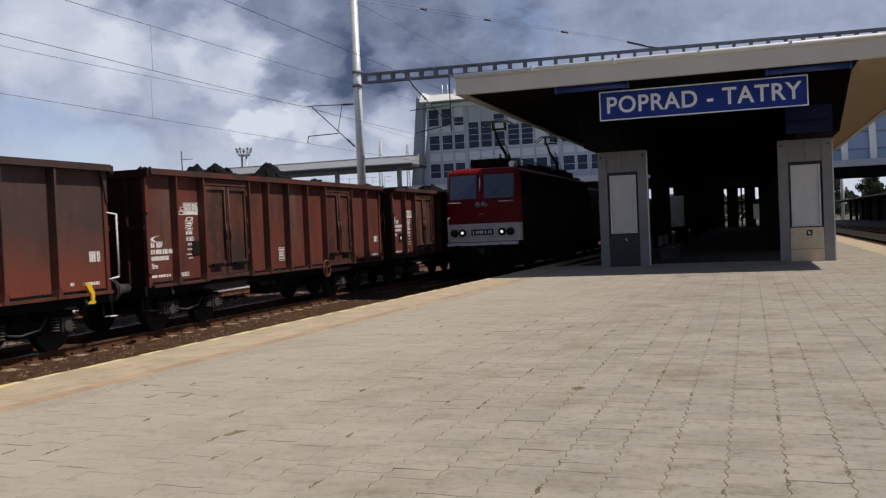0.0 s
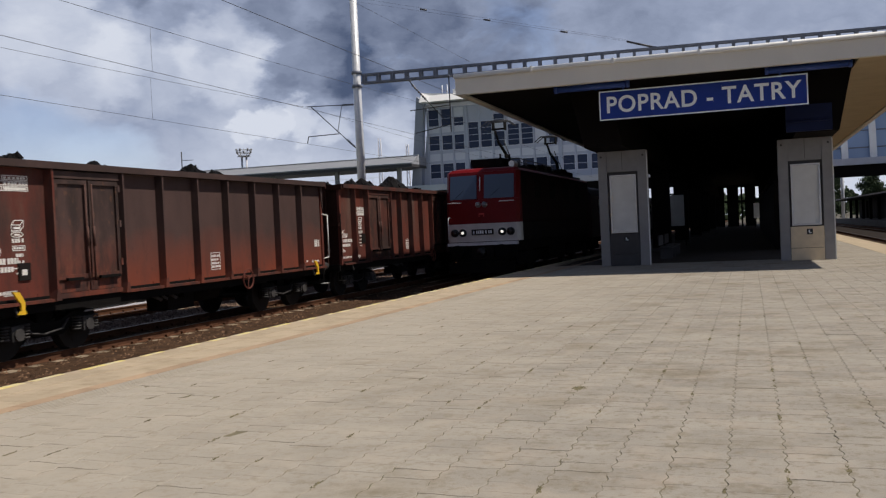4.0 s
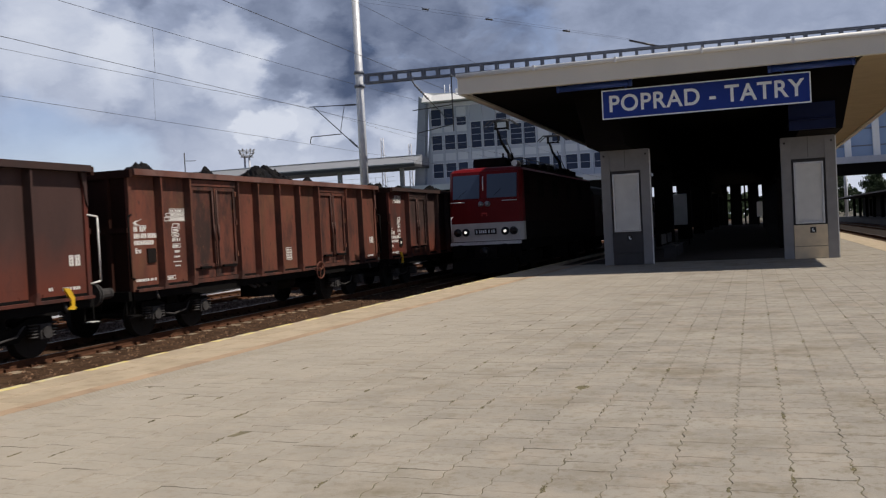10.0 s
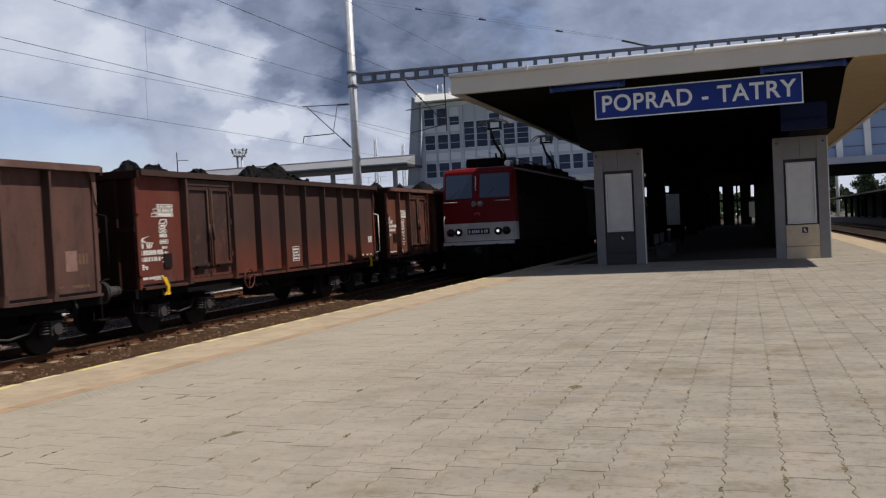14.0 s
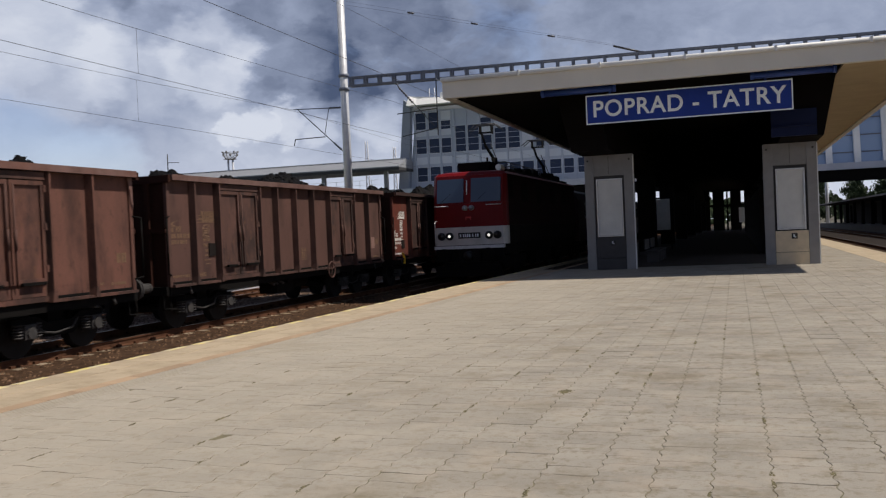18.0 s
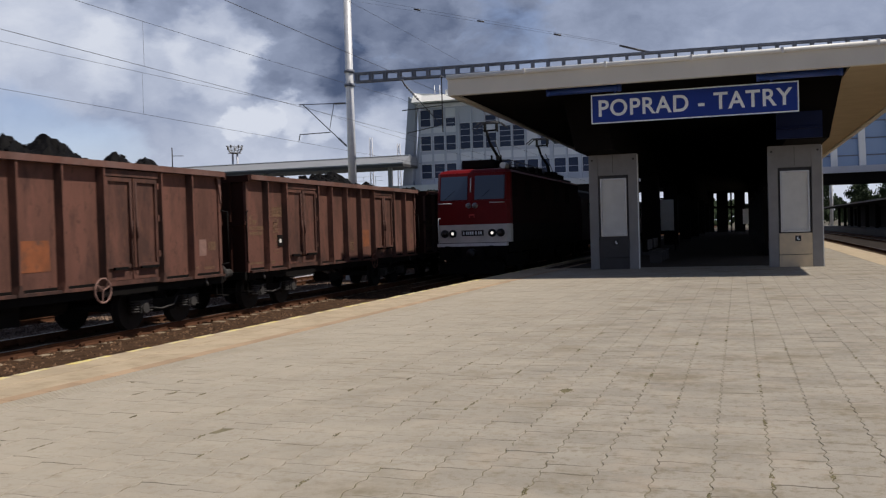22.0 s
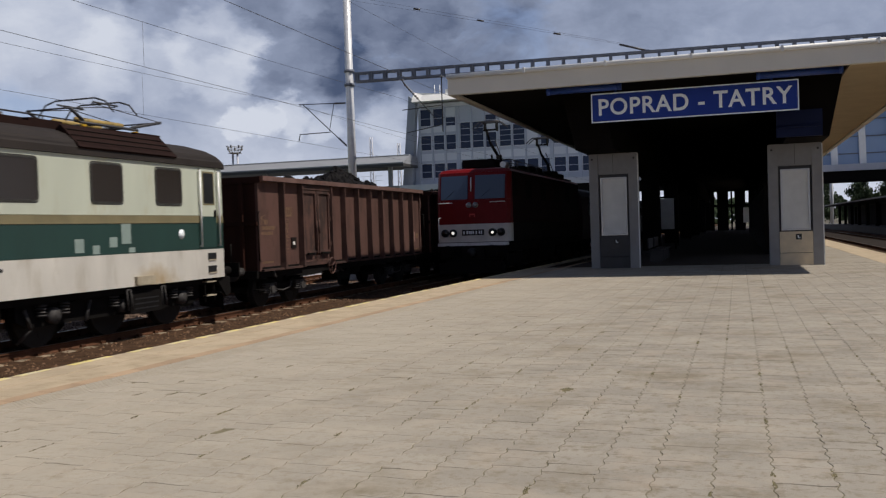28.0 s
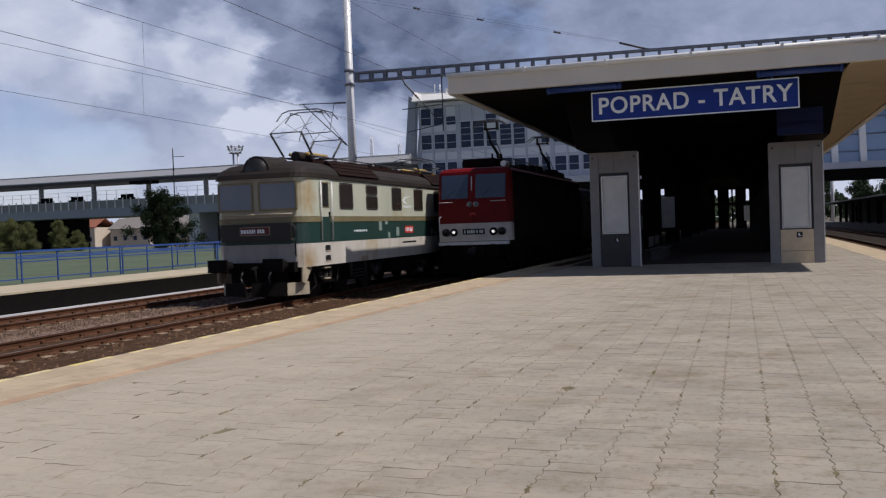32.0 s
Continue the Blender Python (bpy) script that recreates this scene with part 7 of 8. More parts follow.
    part("emblem", bm, M["plate_red"], R, "small pale-edged emblem")
    pl = boxes("number_plate", M["plate_black"], R, (-0.42, 0.46, -0.075, -0.05, 1.66, 1.88), label="black number plate")
    rng = random.Random(9)
    bm = bmesh.new()
    for y0, y1, z0, z1 in word_bars(-0.36, 0.4, 1.71, 1.83, rng, 0.05):
        box(bm, y0, y1, -0.081, -0.076, z0, z1)
    part("number_bars", bm, M["letter"], pl)
    boxes("buffer_beam", M["galv"], R, (-1.4, 1.4, -0.12, 0.1, 1.26, 1.38), bevel=0.02, label="grey buffer beam edge")
    boxes("front_apron", M["frame_dark"], R, (-1.35, 1.35, -0.05, 0.15, 0.75, 1.255))
    boxes("coupler_box", M["black_and_shade"], R, (-0.42, 0.46, -0.14, -0.052, 0.72, 1.22), bevel=0.02)
    tubes("coupler", M["plate_black"], R, ((0.02, -0.14, 1.0), (0.02, -0.45, 1.0), 0.17), n=14)
    for x in (-0.875, 0.875):
        bm = bmesh.new()
        tube(bm, (x, -0.05, 1.05), (x, -0.5, 1.05), 0.12, 14)
        tube(bm, (x, -0.5, 1.05), (x, -0.56, 1.05), 0.24, 18)
        part("buffer", bm, M["frame_dark"], R)
    boxes("plough", M["frame_dark"], R, (-1.3, 1.3, -0.3, -0.25, 0.2, 0.62))
    boxes("plough_stay", M["frame_dark"], R, (-1.0, 1.0, -0.25, 0.4, 0.4, 0.75))
    # side: windows, louvres, stripe, bogies; windows and stripe coloured for shade
    for y in (3.0, 6.0, 9.2, 12.2):
        w = boxes("window", M["black_and_shade"], R, (H, H + 0.006, y, y + 1.1, 3.1, 3.8))
        bars("window_frame", M["black_and_shade"], w, H + 0.001, frame_marks(y - 0.04, y + 1.14, 3.06, 3.84, 0.035))
    boxes("cab_side_window", M["black_and_shade"], R, (H, H + 0.006, 0.75, 1.5, 3.15, 3.85))
    bars("side_stripe", M["red_side_shade"], R, H, [(0.6, D - 0.3, 2.3, 2.42)])
    for y in (2.8, 13.2):
        bm = bmesh.new()
        for sx in (-1, 1):
            a, b = sorted((sx * 1.02, sx * 1.14))
            prism(bm, [(y - 2.1, 0.6), (y - 1.8, 0.42), (y + 1.8, 0.42), (y + 2.1, 0.6), (y + 2.1, 0.9), (y - 2.1, 0.9)], a, b, "x")
        box(bm, -1.0, 1.0, y - 0.3, y + 0.3, 0.5, 1.3)
        b = part("bogie", bm, M["frame_dark"], R)
        for d in (-1.6, 1.6):
            shared("wheelset", wheelset_mesh(0.62), b, pose(0, y + d, 0.62))
    boxes("underframe", M["frame_dark"], R, (-1.38, 1.38, 0.16, D - 0.1, 1.0, 1.39))
    boxes("battery_box", M["frame_dark"], R, (-1.3, 1.3, 6.2, 9.8, 0.4, 0.99))
    # roof gear with one half-raised and one lowered single arm
    bm = bmesh.new()
    box(bm, -0.75, 0.55, 1.4, 2.5, 4.37, 4.68)
    bevelled(bm, 0.03)
    part("roof_box", bm, M["frame_dark"], R)
    c = M["cable"]
    for y, dx, k in ((3.5, 0.0, 1.0), (10.5, 0.75, 0.9)):
        base = boxes("pantograph", M["frame_dark"], R, (dx - 0.45, dx + 0.55, y - 0.7, y + 0.7, 4.5, 4.58), (dx - 0.45, dx - 0.35, y - 0.6, y + 0.6, 4.37, 4.5), (dx + 0.45, dx + 0.55, y - 0.6, y + 0.6, 4.37, 4.5),
                     label="black pantograph base frame")
        z1, z2, z3 = 4.58 + 0.4 * k, 4.58 + 0.92 * k, 4.58 + 1.44 * k
        tubes("lower_arm", M["frame_dark"], base, ((dx + 0.25, y, 4.58), (dx + 0.19, y, z1), 0.08), ((dx + 0.19, y, z1), (dx - 0.07, y - 0.2, z2), 0.065), label="thick black lower arm")
        tubes("upper_arm", M["frame_dark"], base, ((dx - 0.07, y - 0.2, z2), (dx - 0.25, y, z3), 0.05))
        tubes("stay", c, base, ((dx + 0.45, y, 4.58), (dx + 0.1, y, z2 + 0.1), 0.02))
        boxes("head_frame", M["frame_dark"], base, (dx - 0.34, dx + 0.2, y - 0.22, y - 0.17, z3 - 0.02, z3 + 0.05), (dx - 0.34, dx - 0.31, y - 0.165, y + 0.22, z3 - 0.02, z3 + 0.33), (dx + 0.17, dx + 0.2, y - 0.165, y + 0.22, z3 - 0.02, z3 + 0.33))
        for yy in (-0.25, 0.25):
            tubes("contact_strip", c, base, ((dx - 0.8, y + yy, z3 + 0.12), (dx - 0.5, y + yy, z3 + 0.36), 0.025), ((dx - 0.5, y + yy, z3 + 0.36), (dx + 0.36, y + yy, z3 + 0.36), 0.03),
                  ((dx + 0.36, y + yy, z3 + 0.36), (dx + 0.62, y + yy, z3 + 0.12), 0.025))
    for x, y in ((0.95, 2.6), (0.6, 2.9), (-0.5, 4.2), (0.5, 4.2), (0.7, 6), (0.7, 8)):
        bm = bmesh.new()
        for i in range(4):
            tube(bm, (x, y, 4.36 + i * 0.07), (x, y, 4.40 + i * 0.07), 0.08, 10)
        part("roof_insulator", bm, M["insul"], R)
    tubes("busbar", c, R, ((0.7, 4, 4.62), (0.7, 8.5, 4.62), 0.02))
    tubes("busbar", c, R, ((0.25, 2.6, 4.7), (0.9, 2.75, 4.72), 0.025), ((0.9, 2.75, 4.72), (1.05, 5.5, 4.66), 0.02), ((1.05, 5.5, 4.66), (1.05, 9.0, 4.66), 0.02))
    for x, y in ((1.05, 3.4), (1.05, 5.5), (1.05, 7.3), (1.05, 9.0), (0.35, 2.7), (-0.2, 2.9)):
        bm = bmesh.new()
        for i in range(5):
            tube(bm, (x, y, 4.36 + i * 0.06), (x, y, 4.39 + i * 0.06), 0.07 - 0.02 * (i % 2), 10)
        part("roof_insulator", bm, M["insul"], R)
    for y0, y1, h in ((4.9, 6.4, 0.20), (6.8, 8.9, 0.28), (9.3, 9.9, 0.16), (12.0, 14.6, 0.24)):
        boxes("roof_cabinet", M["frame_dark"], R, (0.15, 0.98, y0, y1, 4.365, 4.365 + h), bevel=0.03)
    boxes("breaker", M["frame_dark"], R, (0.5, 0.92, 1.75, 2.35, 4.365, 4.58), bevel=0.04)
    tubes("breaker_rod", M["frame_dark"], R, ((0.7, 2.0, 4.58), (0.7, 2.0, 4.86), 0.045), ((0.3, 2.1, 4.68), (0.3, 2.1, 4.9), 0.04), n=10)
    bm = bmesh.new()
    tube(bm, (1.02, 1.0, 4.40), (1.02, 1.55, 4.42), 0.12, 16)
    tube(bm, (1.02, 1.55, 4.42), (1.02, 1.9, 4.36), 0.12, 16, 0.06)
    bevelled(bm, 0.04, 2)
    part("roof_horn", bm, M["chrome"], R, "bright rounded roof horn")
    return R


red_locomotive()


def passenger_coach(y, length=25.0):
    c = thing("passenger_coach", "red passenger coach behind the waiting locomotive, shade in its colour", "coach", (-9.8, y, RAIL))
    bm = bmesh.new()
    prism(bm, [(-1.42, 1.1), (1.42, 1.1), (1.46, 2.2), (1.42, 3.45), (-1.42, 3.45), (-1.46, 2.2)], 0, length)
    # body red is darkened to hold the canopy's shade
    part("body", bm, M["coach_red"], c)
    bm = bmesh.new()
    prism(bm, [(-1.43, 3.455), (1.43, 3.455), (1.2, 3.85), (0.6, 4.08), (-0.6, 4.08), (-1.2, 3.85)], 0, length)
    part("roof", bm, M["loco_roof"], c)
    for i in range(10):
        y0 = 2.2 + i * 2.1
        boxes("window", M["side_glass"], c, (1.44, 1.468, y0, y0 + 1.3, 2.45, 3.25))
    for y0 in (2.6, length - 2.6):
        b = boxes("bogie", M["frame_dark"], c, (-1.1, 1.1, y0 - 1.5, y0 + 1.5, 0.4, 0.9))
        for d in (-1.25, 1.25):
            shared("wheelset", wheelset_mesh(0.46), b, pose(0, y0 + d, 0.46))
    boxes("underframe", M["frame_dark"], c, (-1.3, 1.3, 0.2, length - 0.2, 0.8, 1.095))
    boxes("gangway", M["frame_dark"], c, (-0.6, 0.6, -0.35, -0.01, 1.2, 3.4))


passenger_coach(52.0)
passenger_coach(77.6)
# this hidden coach is added to keep light out of the hall
passenger_coach(103.2)

# ---- elevated station, distance ----


def elevated_line():
    Y = 140.0
    v = thing("elevated_railway", "grey elevated railway deck with a covered platform roof on columns", "viaduct", (0, Y, 0))
    bm = bmesh.new()
    prism(bm, [(-4.0, 11.95), (5.0, 11.95), (5.0, 13.0), (-0.6, 13.45), (-4.0, 12.12)], -240, -49.6, "x")
    part("roof", bm, M["roof_sheet"], v, "long grey sheet metal roof")
    boxes("roof_edge", M["trim_white"], v, (-240, -49.6, -0.9, -0.4, 13.43, 13.53), label="pale roof edge")
    boxes("roof_beam", M["pillar_dark"], v, (-240, -49.6, -3.9, 4.8, 11.50, 11.94))
    boxes("deck_girder", M["end_grey"], v, (-240, -50.3, -4.0, 9.0, 5.6, 7.1), label="grey concrete deck girder")
    boxes("parapet", M["pillar"], v, (-240, -50.3, -3.98, -3.9, 7.1, 8.45), label="dark parapet panel")
    col = None
    for i in range(14):
        x = -86.0 - 11.37 * i
        if col is None:
            bm = bmesh.new()
            box(bm, -0.30, 0.30, -2.5, -1.9, 7.1, 11.5)
            col = mesh_of("roof_column", bm, M["pillar"])
        shared("roof_column", col, v, pose(x, 0, 0))
    for x in (-74.6, -63.2, -52.4):
        shared("roof_column", col, v, pose(x, 0, 0))
    boxes("lamp_box", M["frame_dark"], v, (-99.6, -95.4, -4.6, -2.0, 10.95, 11.49))
    for x, half in ((-88.4, 1.05), (-137.0, 3.4), (-185.0, 3.4)):
        boxes("pier", M["bridge"], v, (x - half, x + half, -2.5, 6.5, BED - 0.1, 5.6))
    # black walls added to stand in for the shade under the deck
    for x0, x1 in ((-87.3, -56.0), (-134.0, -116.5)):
        boxes("abutment", M["frame_dark"], v, (x0, x1, 3.2, 6.0, BED - 0.1, 5.6), label="dark wall added for the shade under the deck")
    bm = bmesh.new()
    box(bm, -0.08, 0.08, -4.15, -4.03, 7.0, 8.75)
    post = mesh_of("parapet_post", bm, M["galv"])
    for i in range(60):
        shared("parapet_post", post, v, pose(-150 + i * 1.62, 0, 0))
    bm = bmesh.new()
    for i in range(92):
        x = -238 + i * 2.02
        box(bm, x - 0.025, x + 0.025, -4.1, -4.05, 8.46, 10.15)
    for z in (9.4, 10.1):
        box(bm, -238, -53, -4.1, -4.05, z, z + 0.04)
    part("railing", bm, M["galv"], v, "thin grey railing")
    # bridge over the platform tracks; girder and soffit hold shade in their colour
    boxes("girder", M["frame_dark"], v, (-46, 80, -3.0, -2.2, 6.0, 7.6), label="bridge girder, shade in its black colour")
    boxes("deck", M["bridge"], v, (-52, 80, -3.4, 9.0, 7.6, 8.5), label="pale bridge deck edge")
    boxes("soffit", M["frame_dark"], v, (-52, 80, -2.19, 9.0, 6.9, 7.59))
    # unidentified car-like shapes, stood in for by boxes on tall legs
    for x in (-112, -118.6, -101.5):
        b = thing("deck_bench", "unidentified dark shape on the elevated platform", "bench", (x, Y - 2.9, 6.5), group="elevated benches")
        boxes("seat", M["frame_dark"], b, (-1.6, 1.6, -0.3, 0.3, 2.0, 2.3), (-1.5, -1.3, -0.2, 0.2, 0, 2.0), (1.3, 1.5, -0.2, 0.2, 0, 2.0))
        boxes("backrest", M["frame_dark"], b, (-1.3, 1.3, 0.2, 0.3, 2.3, 2.9))
    return v


def station_building():
    Y = 143.0
    b = thing("station_building", "white framed office building with rows of dark windows", "building", (0, Y, 0))
    xl, xr, top = -50.6, 1.5, 23.0
    bm = bmesh.new()
    prism(bm, [(xl + 0.2, 8.52), (xr, 8.52), (xr, top - 1.3), (xl + 1.9, top - 1.3)], 0.0, 14.0)
    part("wall", bm, M["facade"], b)
    boxes("stair_tower", M["facade"], b, (-50.4, -30.0, 0.3, 13.0, BED - 0.1, 8.5))
    bm = bmesh.new()
    prism(bm, [(xl + 1.2, top - 1.0), (xr + 30, top - 1.25), (xr + 30, top - 0.1), (-40.5, top - 0.25), (-44.0, top + 0.0), (xl + 1.3, top + 0.55)], -1.4, 14.0)
    part("roof", bm, M["trim_white"], b, "white upswept roof edge")
    bm = bmesh.new()
    rings = []
    for x, z in ((xl + 1.3, top + 0.58), (-47.9, top + 0.03), (-44.0, top + 0.0), (-40.5, top - 0.2), (xr + 30, top - 0.06)):
        rings.append([bm.verts.new((x, y, zz)) for y, zz in ((-3.1, top - 1.15), (-1.405, top - 1.15), (-1.405, z), (-1.6, z))])
    for p, q in zip(rings, rings[1:]):
        for k in range(4):
            bm.faces.new((p[k], p[(k + 1) % 4], q[(k + 1) % 4], q[k]))
    bm.faces.new(rings[0][::-1])
    bm.faces.new(rings[-1])
    part("roof_fascia", bm, M["trim_white"], b, "leaning white roof fascia")
    boxes("frieze", M["bridge"], b, (xl + 1.2, xr, -0.5, -0.01, top - 1.85, top - 1.27), label="grey shaded band below the roof")
    bm = bmesh.new()
    prism(bm, [(xl - 1.35, 7.0), (xl + 0.4, 7.0), (xl + 1.4, top - 1.0), (xl + 0.28, top + 0.1)], -1.4, 0.0)
    part("end_rib", bm, M["end_grey"], b, "slanted grey end slab")
    # window columns: narrow bays, two of them glazed through two storeys
    bays = [(-48.82, 1.68, "upper"), (-46.63, 1.70, "upper"), (-44.54, 1.58, "small"), (-42.16, 1.64, "tall"), (-40.11, 1.74, "tall"), (-37.95, 1.70, "small"),
            (-35.68, 1.81, "long"), (-33.50, 1.80, "long"), (-31.3, 1.7, "blank"), (-29.1, 1.3, "small"), (-27.03, 1.75, "small")]
    bays += [(-24.83 + 2.18 * k, 1.5, ("small", "long", "upper")[k % 3]) for k in range(11)]
    storeys = {"upper": [(18.2, 20.85), (14.3, 16.6)], "small": [(18.07, 19.4), (14.25, 16.6)], "tall": [(14.3, 18.4)], "long": [(14.3, 17.6)], "blank": []}
    for x, wd, kind in bays:
        rows = storeys[kind] + [(9.8, 12.05)]
        boxes("rib", M["facade"], b, (x - 0.34, x - 0.12, -0.32, 0.0, 8.53, top - 1.9))
        for z0, z1 in rows:
            w = boxes("window", M["window_far"], b, (x, x + wd, -0.03, 0.05, z0, z1))
            boxes("window_frame", M["spandrel"], w, (x - 0.07, x + wd + 0.07, -0.12, -0.035, z1, z1 + 0.1), (x - 0.07, x + wd + 0.07, -0.12, -0.035, z0 - 0.1, z0),
                  (x - 0.07, x, -0.10, -0.035, z0, z1), (x + wd, x + wd + 0.07, -0.10, -0.035, z0, z1))
            n = 1 if z1 - z0 < 2.7 else 3
            for k in range(n):
                z = z0 + (z1 - z0) * (k + 1) / (n + 1) - 0.2 * (n == 1)
                boxes("glazing_bar", M["facade"], w, (x, x + wd, -0.08, -0.035, z, z + 0.08))
        for z0, z1 in ((12.55, 13.7), (17.1, 17.95)) if kind in ("upper", "small") else ((12.55, 13.7),):
            boxes("spandrel_panel", M["spandrel"], b, (x - 0.05, x + wd + 0.05, -0.09, -0.01, z0, z1))
        if kind in ("long", "blank", "small"):
            zt = {"long": 17.9, "blank": 14.3, "small": 19.6}[kind]
            boxes("spandrel_panel", M["spandrel"], b, (x - 0.02, x + wd + 0.02, -0.09, -0.01, zt, top - 2.05))
    # glazed hall with white columns over the bridge
    boxes("glazed_wall", M["glass_pale"], b, (xr + 0.01, 33, 0.4, 0.6, 8.52, top - 1.3), label="pale blue glazed wall")
    for i in range(9):
        xx = xr + 0.6 + i * 3.7
        bm = bmesh.new()
        prism(bm, [(xx - 0.5, 8.52), (xx + 0.35, 8.52), (xx + 0.05, top - 1.3), (xx - 0.8, top - 1.3)], -1.2, -0.4)
        part("column", bm, M["trim_white"], b, "white leaning column")
        for z in (10.2, 12.6, 15.0, 17.4):
            boxes("glazing_bar", M["beam"], b, (xx + 0.3, xx + 3.2, 0.2, 0.39, z, z + 0.16))
    for x in (-47.6, -46.7):
        tubes("aerial", M["galv"], b, ((x, 4, top - 0.2), (x, 4, top + 2.4), 0.07))
    boxes("roof_box", M["trim_white"], b, (-44.8, -43.9, 1, 2, top - 0.3, top + 1.1), label="white roof box")
    return b


elevated_line()
station_building()


def far_side():
    """The opposite platform, its railing and the meadow beyond."""
    p = bmesh.new()
    box(p, -23.9, -19.6, -60, 130, BED - 0.1, 0.10)
    solid("platform", p, M["sandy"], "pale sandy opposite platform beside the outer track", "platform", "structure")
    bm = bmesh.new()
    box(bm, -20.1, -19.5, -60, 130, 0.102, 0.16)
    solid("coping", bm, M["sandy"], "pale concrete coping of the opposite platform", "kerb", "structure")
    w = bmesh.new()
    box(w, -19.59, -19.52, -60, 130, BED, 0.1)
    solid("platform_wall", w, M["frame_dark"], "dark grimy platform side wall", "wall", "structure")
    bm = bmesh.new()
    box(bm, -19.5, -19.37, -60, 130, BED, BED + 0.17)
    solid("cable_trough", bm, M["bridge"], "pale concrete cable trough beside the outer track", "trough", "structure")
    grid_sheet("meadow", -420, -23.92, -20, 136, 0.02, 40, 30, M["grass"], "green mown meadow behind the blue railing", 0.25)
    bm = bmesh.new()
    box(bm, -0.022, 0.022, -0.022, 0.022, 0, 1.12)
    post = mesh_of("post", bm, M["fence"])
    for fx, y0, n, lab in ((-24.5, 14, 28, "blue painted steel railing along the opposite platform"), (-27.5, 30, 24, "blue painted steel railing of a ramp beyond the platform")):
        f = thing("railing", lab, "railing", (fx, 0, 0.1))
        for i in range(n):
            y = y0 + i * 1.85
            if fx > -25 or i % 3 == 0:
                shared("post", post, f, pose(0, y, 0))
            if fx > -25 and i % 4 == 2:
                shared("post", post, f, pose(0, y + 0.16, 0))
        for z in (1.12, 0.92) if fx > -25 else (1.12, 0.92, 0.8, 0.68):
            boxes("rail", M["fence"], f, (-0.02, 0.02, y0, y0 + n * 1.85, z - 0.021, z + 0.021))
        if fx > -25:
            boxes("lower_rail", M["fence"], f, (-0.02, 0.02, y0, y0 + n * 1.85, 0.13, 0.17))


def tree(x, y, height, spread, seed, material, label, category="tree", name="leafy_tree", trunk=0.2, base=0.12, n=16, leaf=1.0, count=420, clump=1.0, ragged=0.0):
    """Tapered trunk, limbs that reach the crown's edge, and a crown of many small leaf clumps with gaps."""
    rng = random.Random(seed)
    t = thing(name, label, category, (x, y, 0.0))
    bm = bmesh.new()
    tube(bm, (0, 0, -0.4), (0.1, 0, height * 0.7), trunk, 8, trunk * 0.35)
    tips = []
    for i in range(n):
        f = (i + 0.5) / n
        a, hh = i * 2.4 + rng.uniform(-.4, .4), (base + (0.8 - base) * f) * height
        reach = spread * (1.0 - 0.68 * f) * rng.uniform(0.55 - 0.25 * ragged, 1.05 + 0.25 * ragged)
        e = Vector((math.cos(a) * reach, math.sin(a) * reach, hh + rng.uniform(-0.02, 0.14) * height))
        tube(bm, (0.05, 0, hh * 0.85), e, trunk * 0.3, 5, trunk * 0.08)
        tips.append((e, spread * clump * rng.uniform(0.2, 0.36)))
        tips.append((Vector((0, 0, hh)).lerp(e, 0.5), spread * clump * rng.uniform(0.22, 0.36)))
    tips.append((Vector((0.1, 0, height * 0.9)), spread * 0.22))
    part("trunk", bm, M["bark"], t)
    verts, faces = [], []
    for c, r in tips:
        for _ in range(count // 2):
            d = Vector((rng.gauss(0, 1), rng.gauss(0, 1), rng.gauss(0, 0.8))).normalized()
            p = c + d * r * rng.uniform(0.2, 1.05)
            if p.z < 0.05:
                continue
            q = Euler((rng.uniform(0, 6), rng.uniform(0, 6), rng.uniform(0, 6))).to_matrix()
            s = rng.uniform(0.07, 0.16) * leaf
            k = len(verts)
            verts.extend(tuple(p + q @ Vector(w)) for w in ((-s, 0, 0), (0, -s * 0.6, s * 0.2), (s, 0, 0), (0, s * 0.6, s * 0.2)))
            faces.append((k, k + 1, k + 2, k + 3))
    me = bpy.data.meshes.new("crown")
    me.from_pydata(verts, [], faces)
    me.materials.append(material)
    ob = new("crown", me)
    ob.parent = t


def house(x, y, w, d, h, ridge, roof):
    b = thing("house", "pale plastered house with a pitched tile roof", "house", (x, y, 0), group="houses beyond the meadow")
    boxes("wall", M["house_wall"], b, (-w / 2, w / 2, 0, d, -1, h))
    bm = bmesh.new()
    prism(bm, [(-0.6, h - 0.15), (d / 2, h + ridge), (d + 0.6, h - 0.15), (d + 0.6, h + 0.1), (d / 2, h + ridge + 0.3), (-0.6, h + 0.1)], -w / 2 - 0.5, w / 2 + 0.5, "x")
    part("roof", bm, M[roof], b)
    n = max(2, int(w / 3.2))
    for i in range(n):
        for z in (1.2, 4.2):
            if z + 1.3 < h:
                xx = -w / 2 + (i + 0.5) * w / n
                boxes("window", M["window_far"], b, (xx - 0.6, xx + 0.6, -0.05, 0.02, z, z + 1.3))
    boxes("chimney", M["house_roof"], b, (w * 0.2, w * 0.2 + 0.8, d / 2 - 0.4, d / 2 + 0.4, h + ridge * 0.5, h + ridge + 1.2))


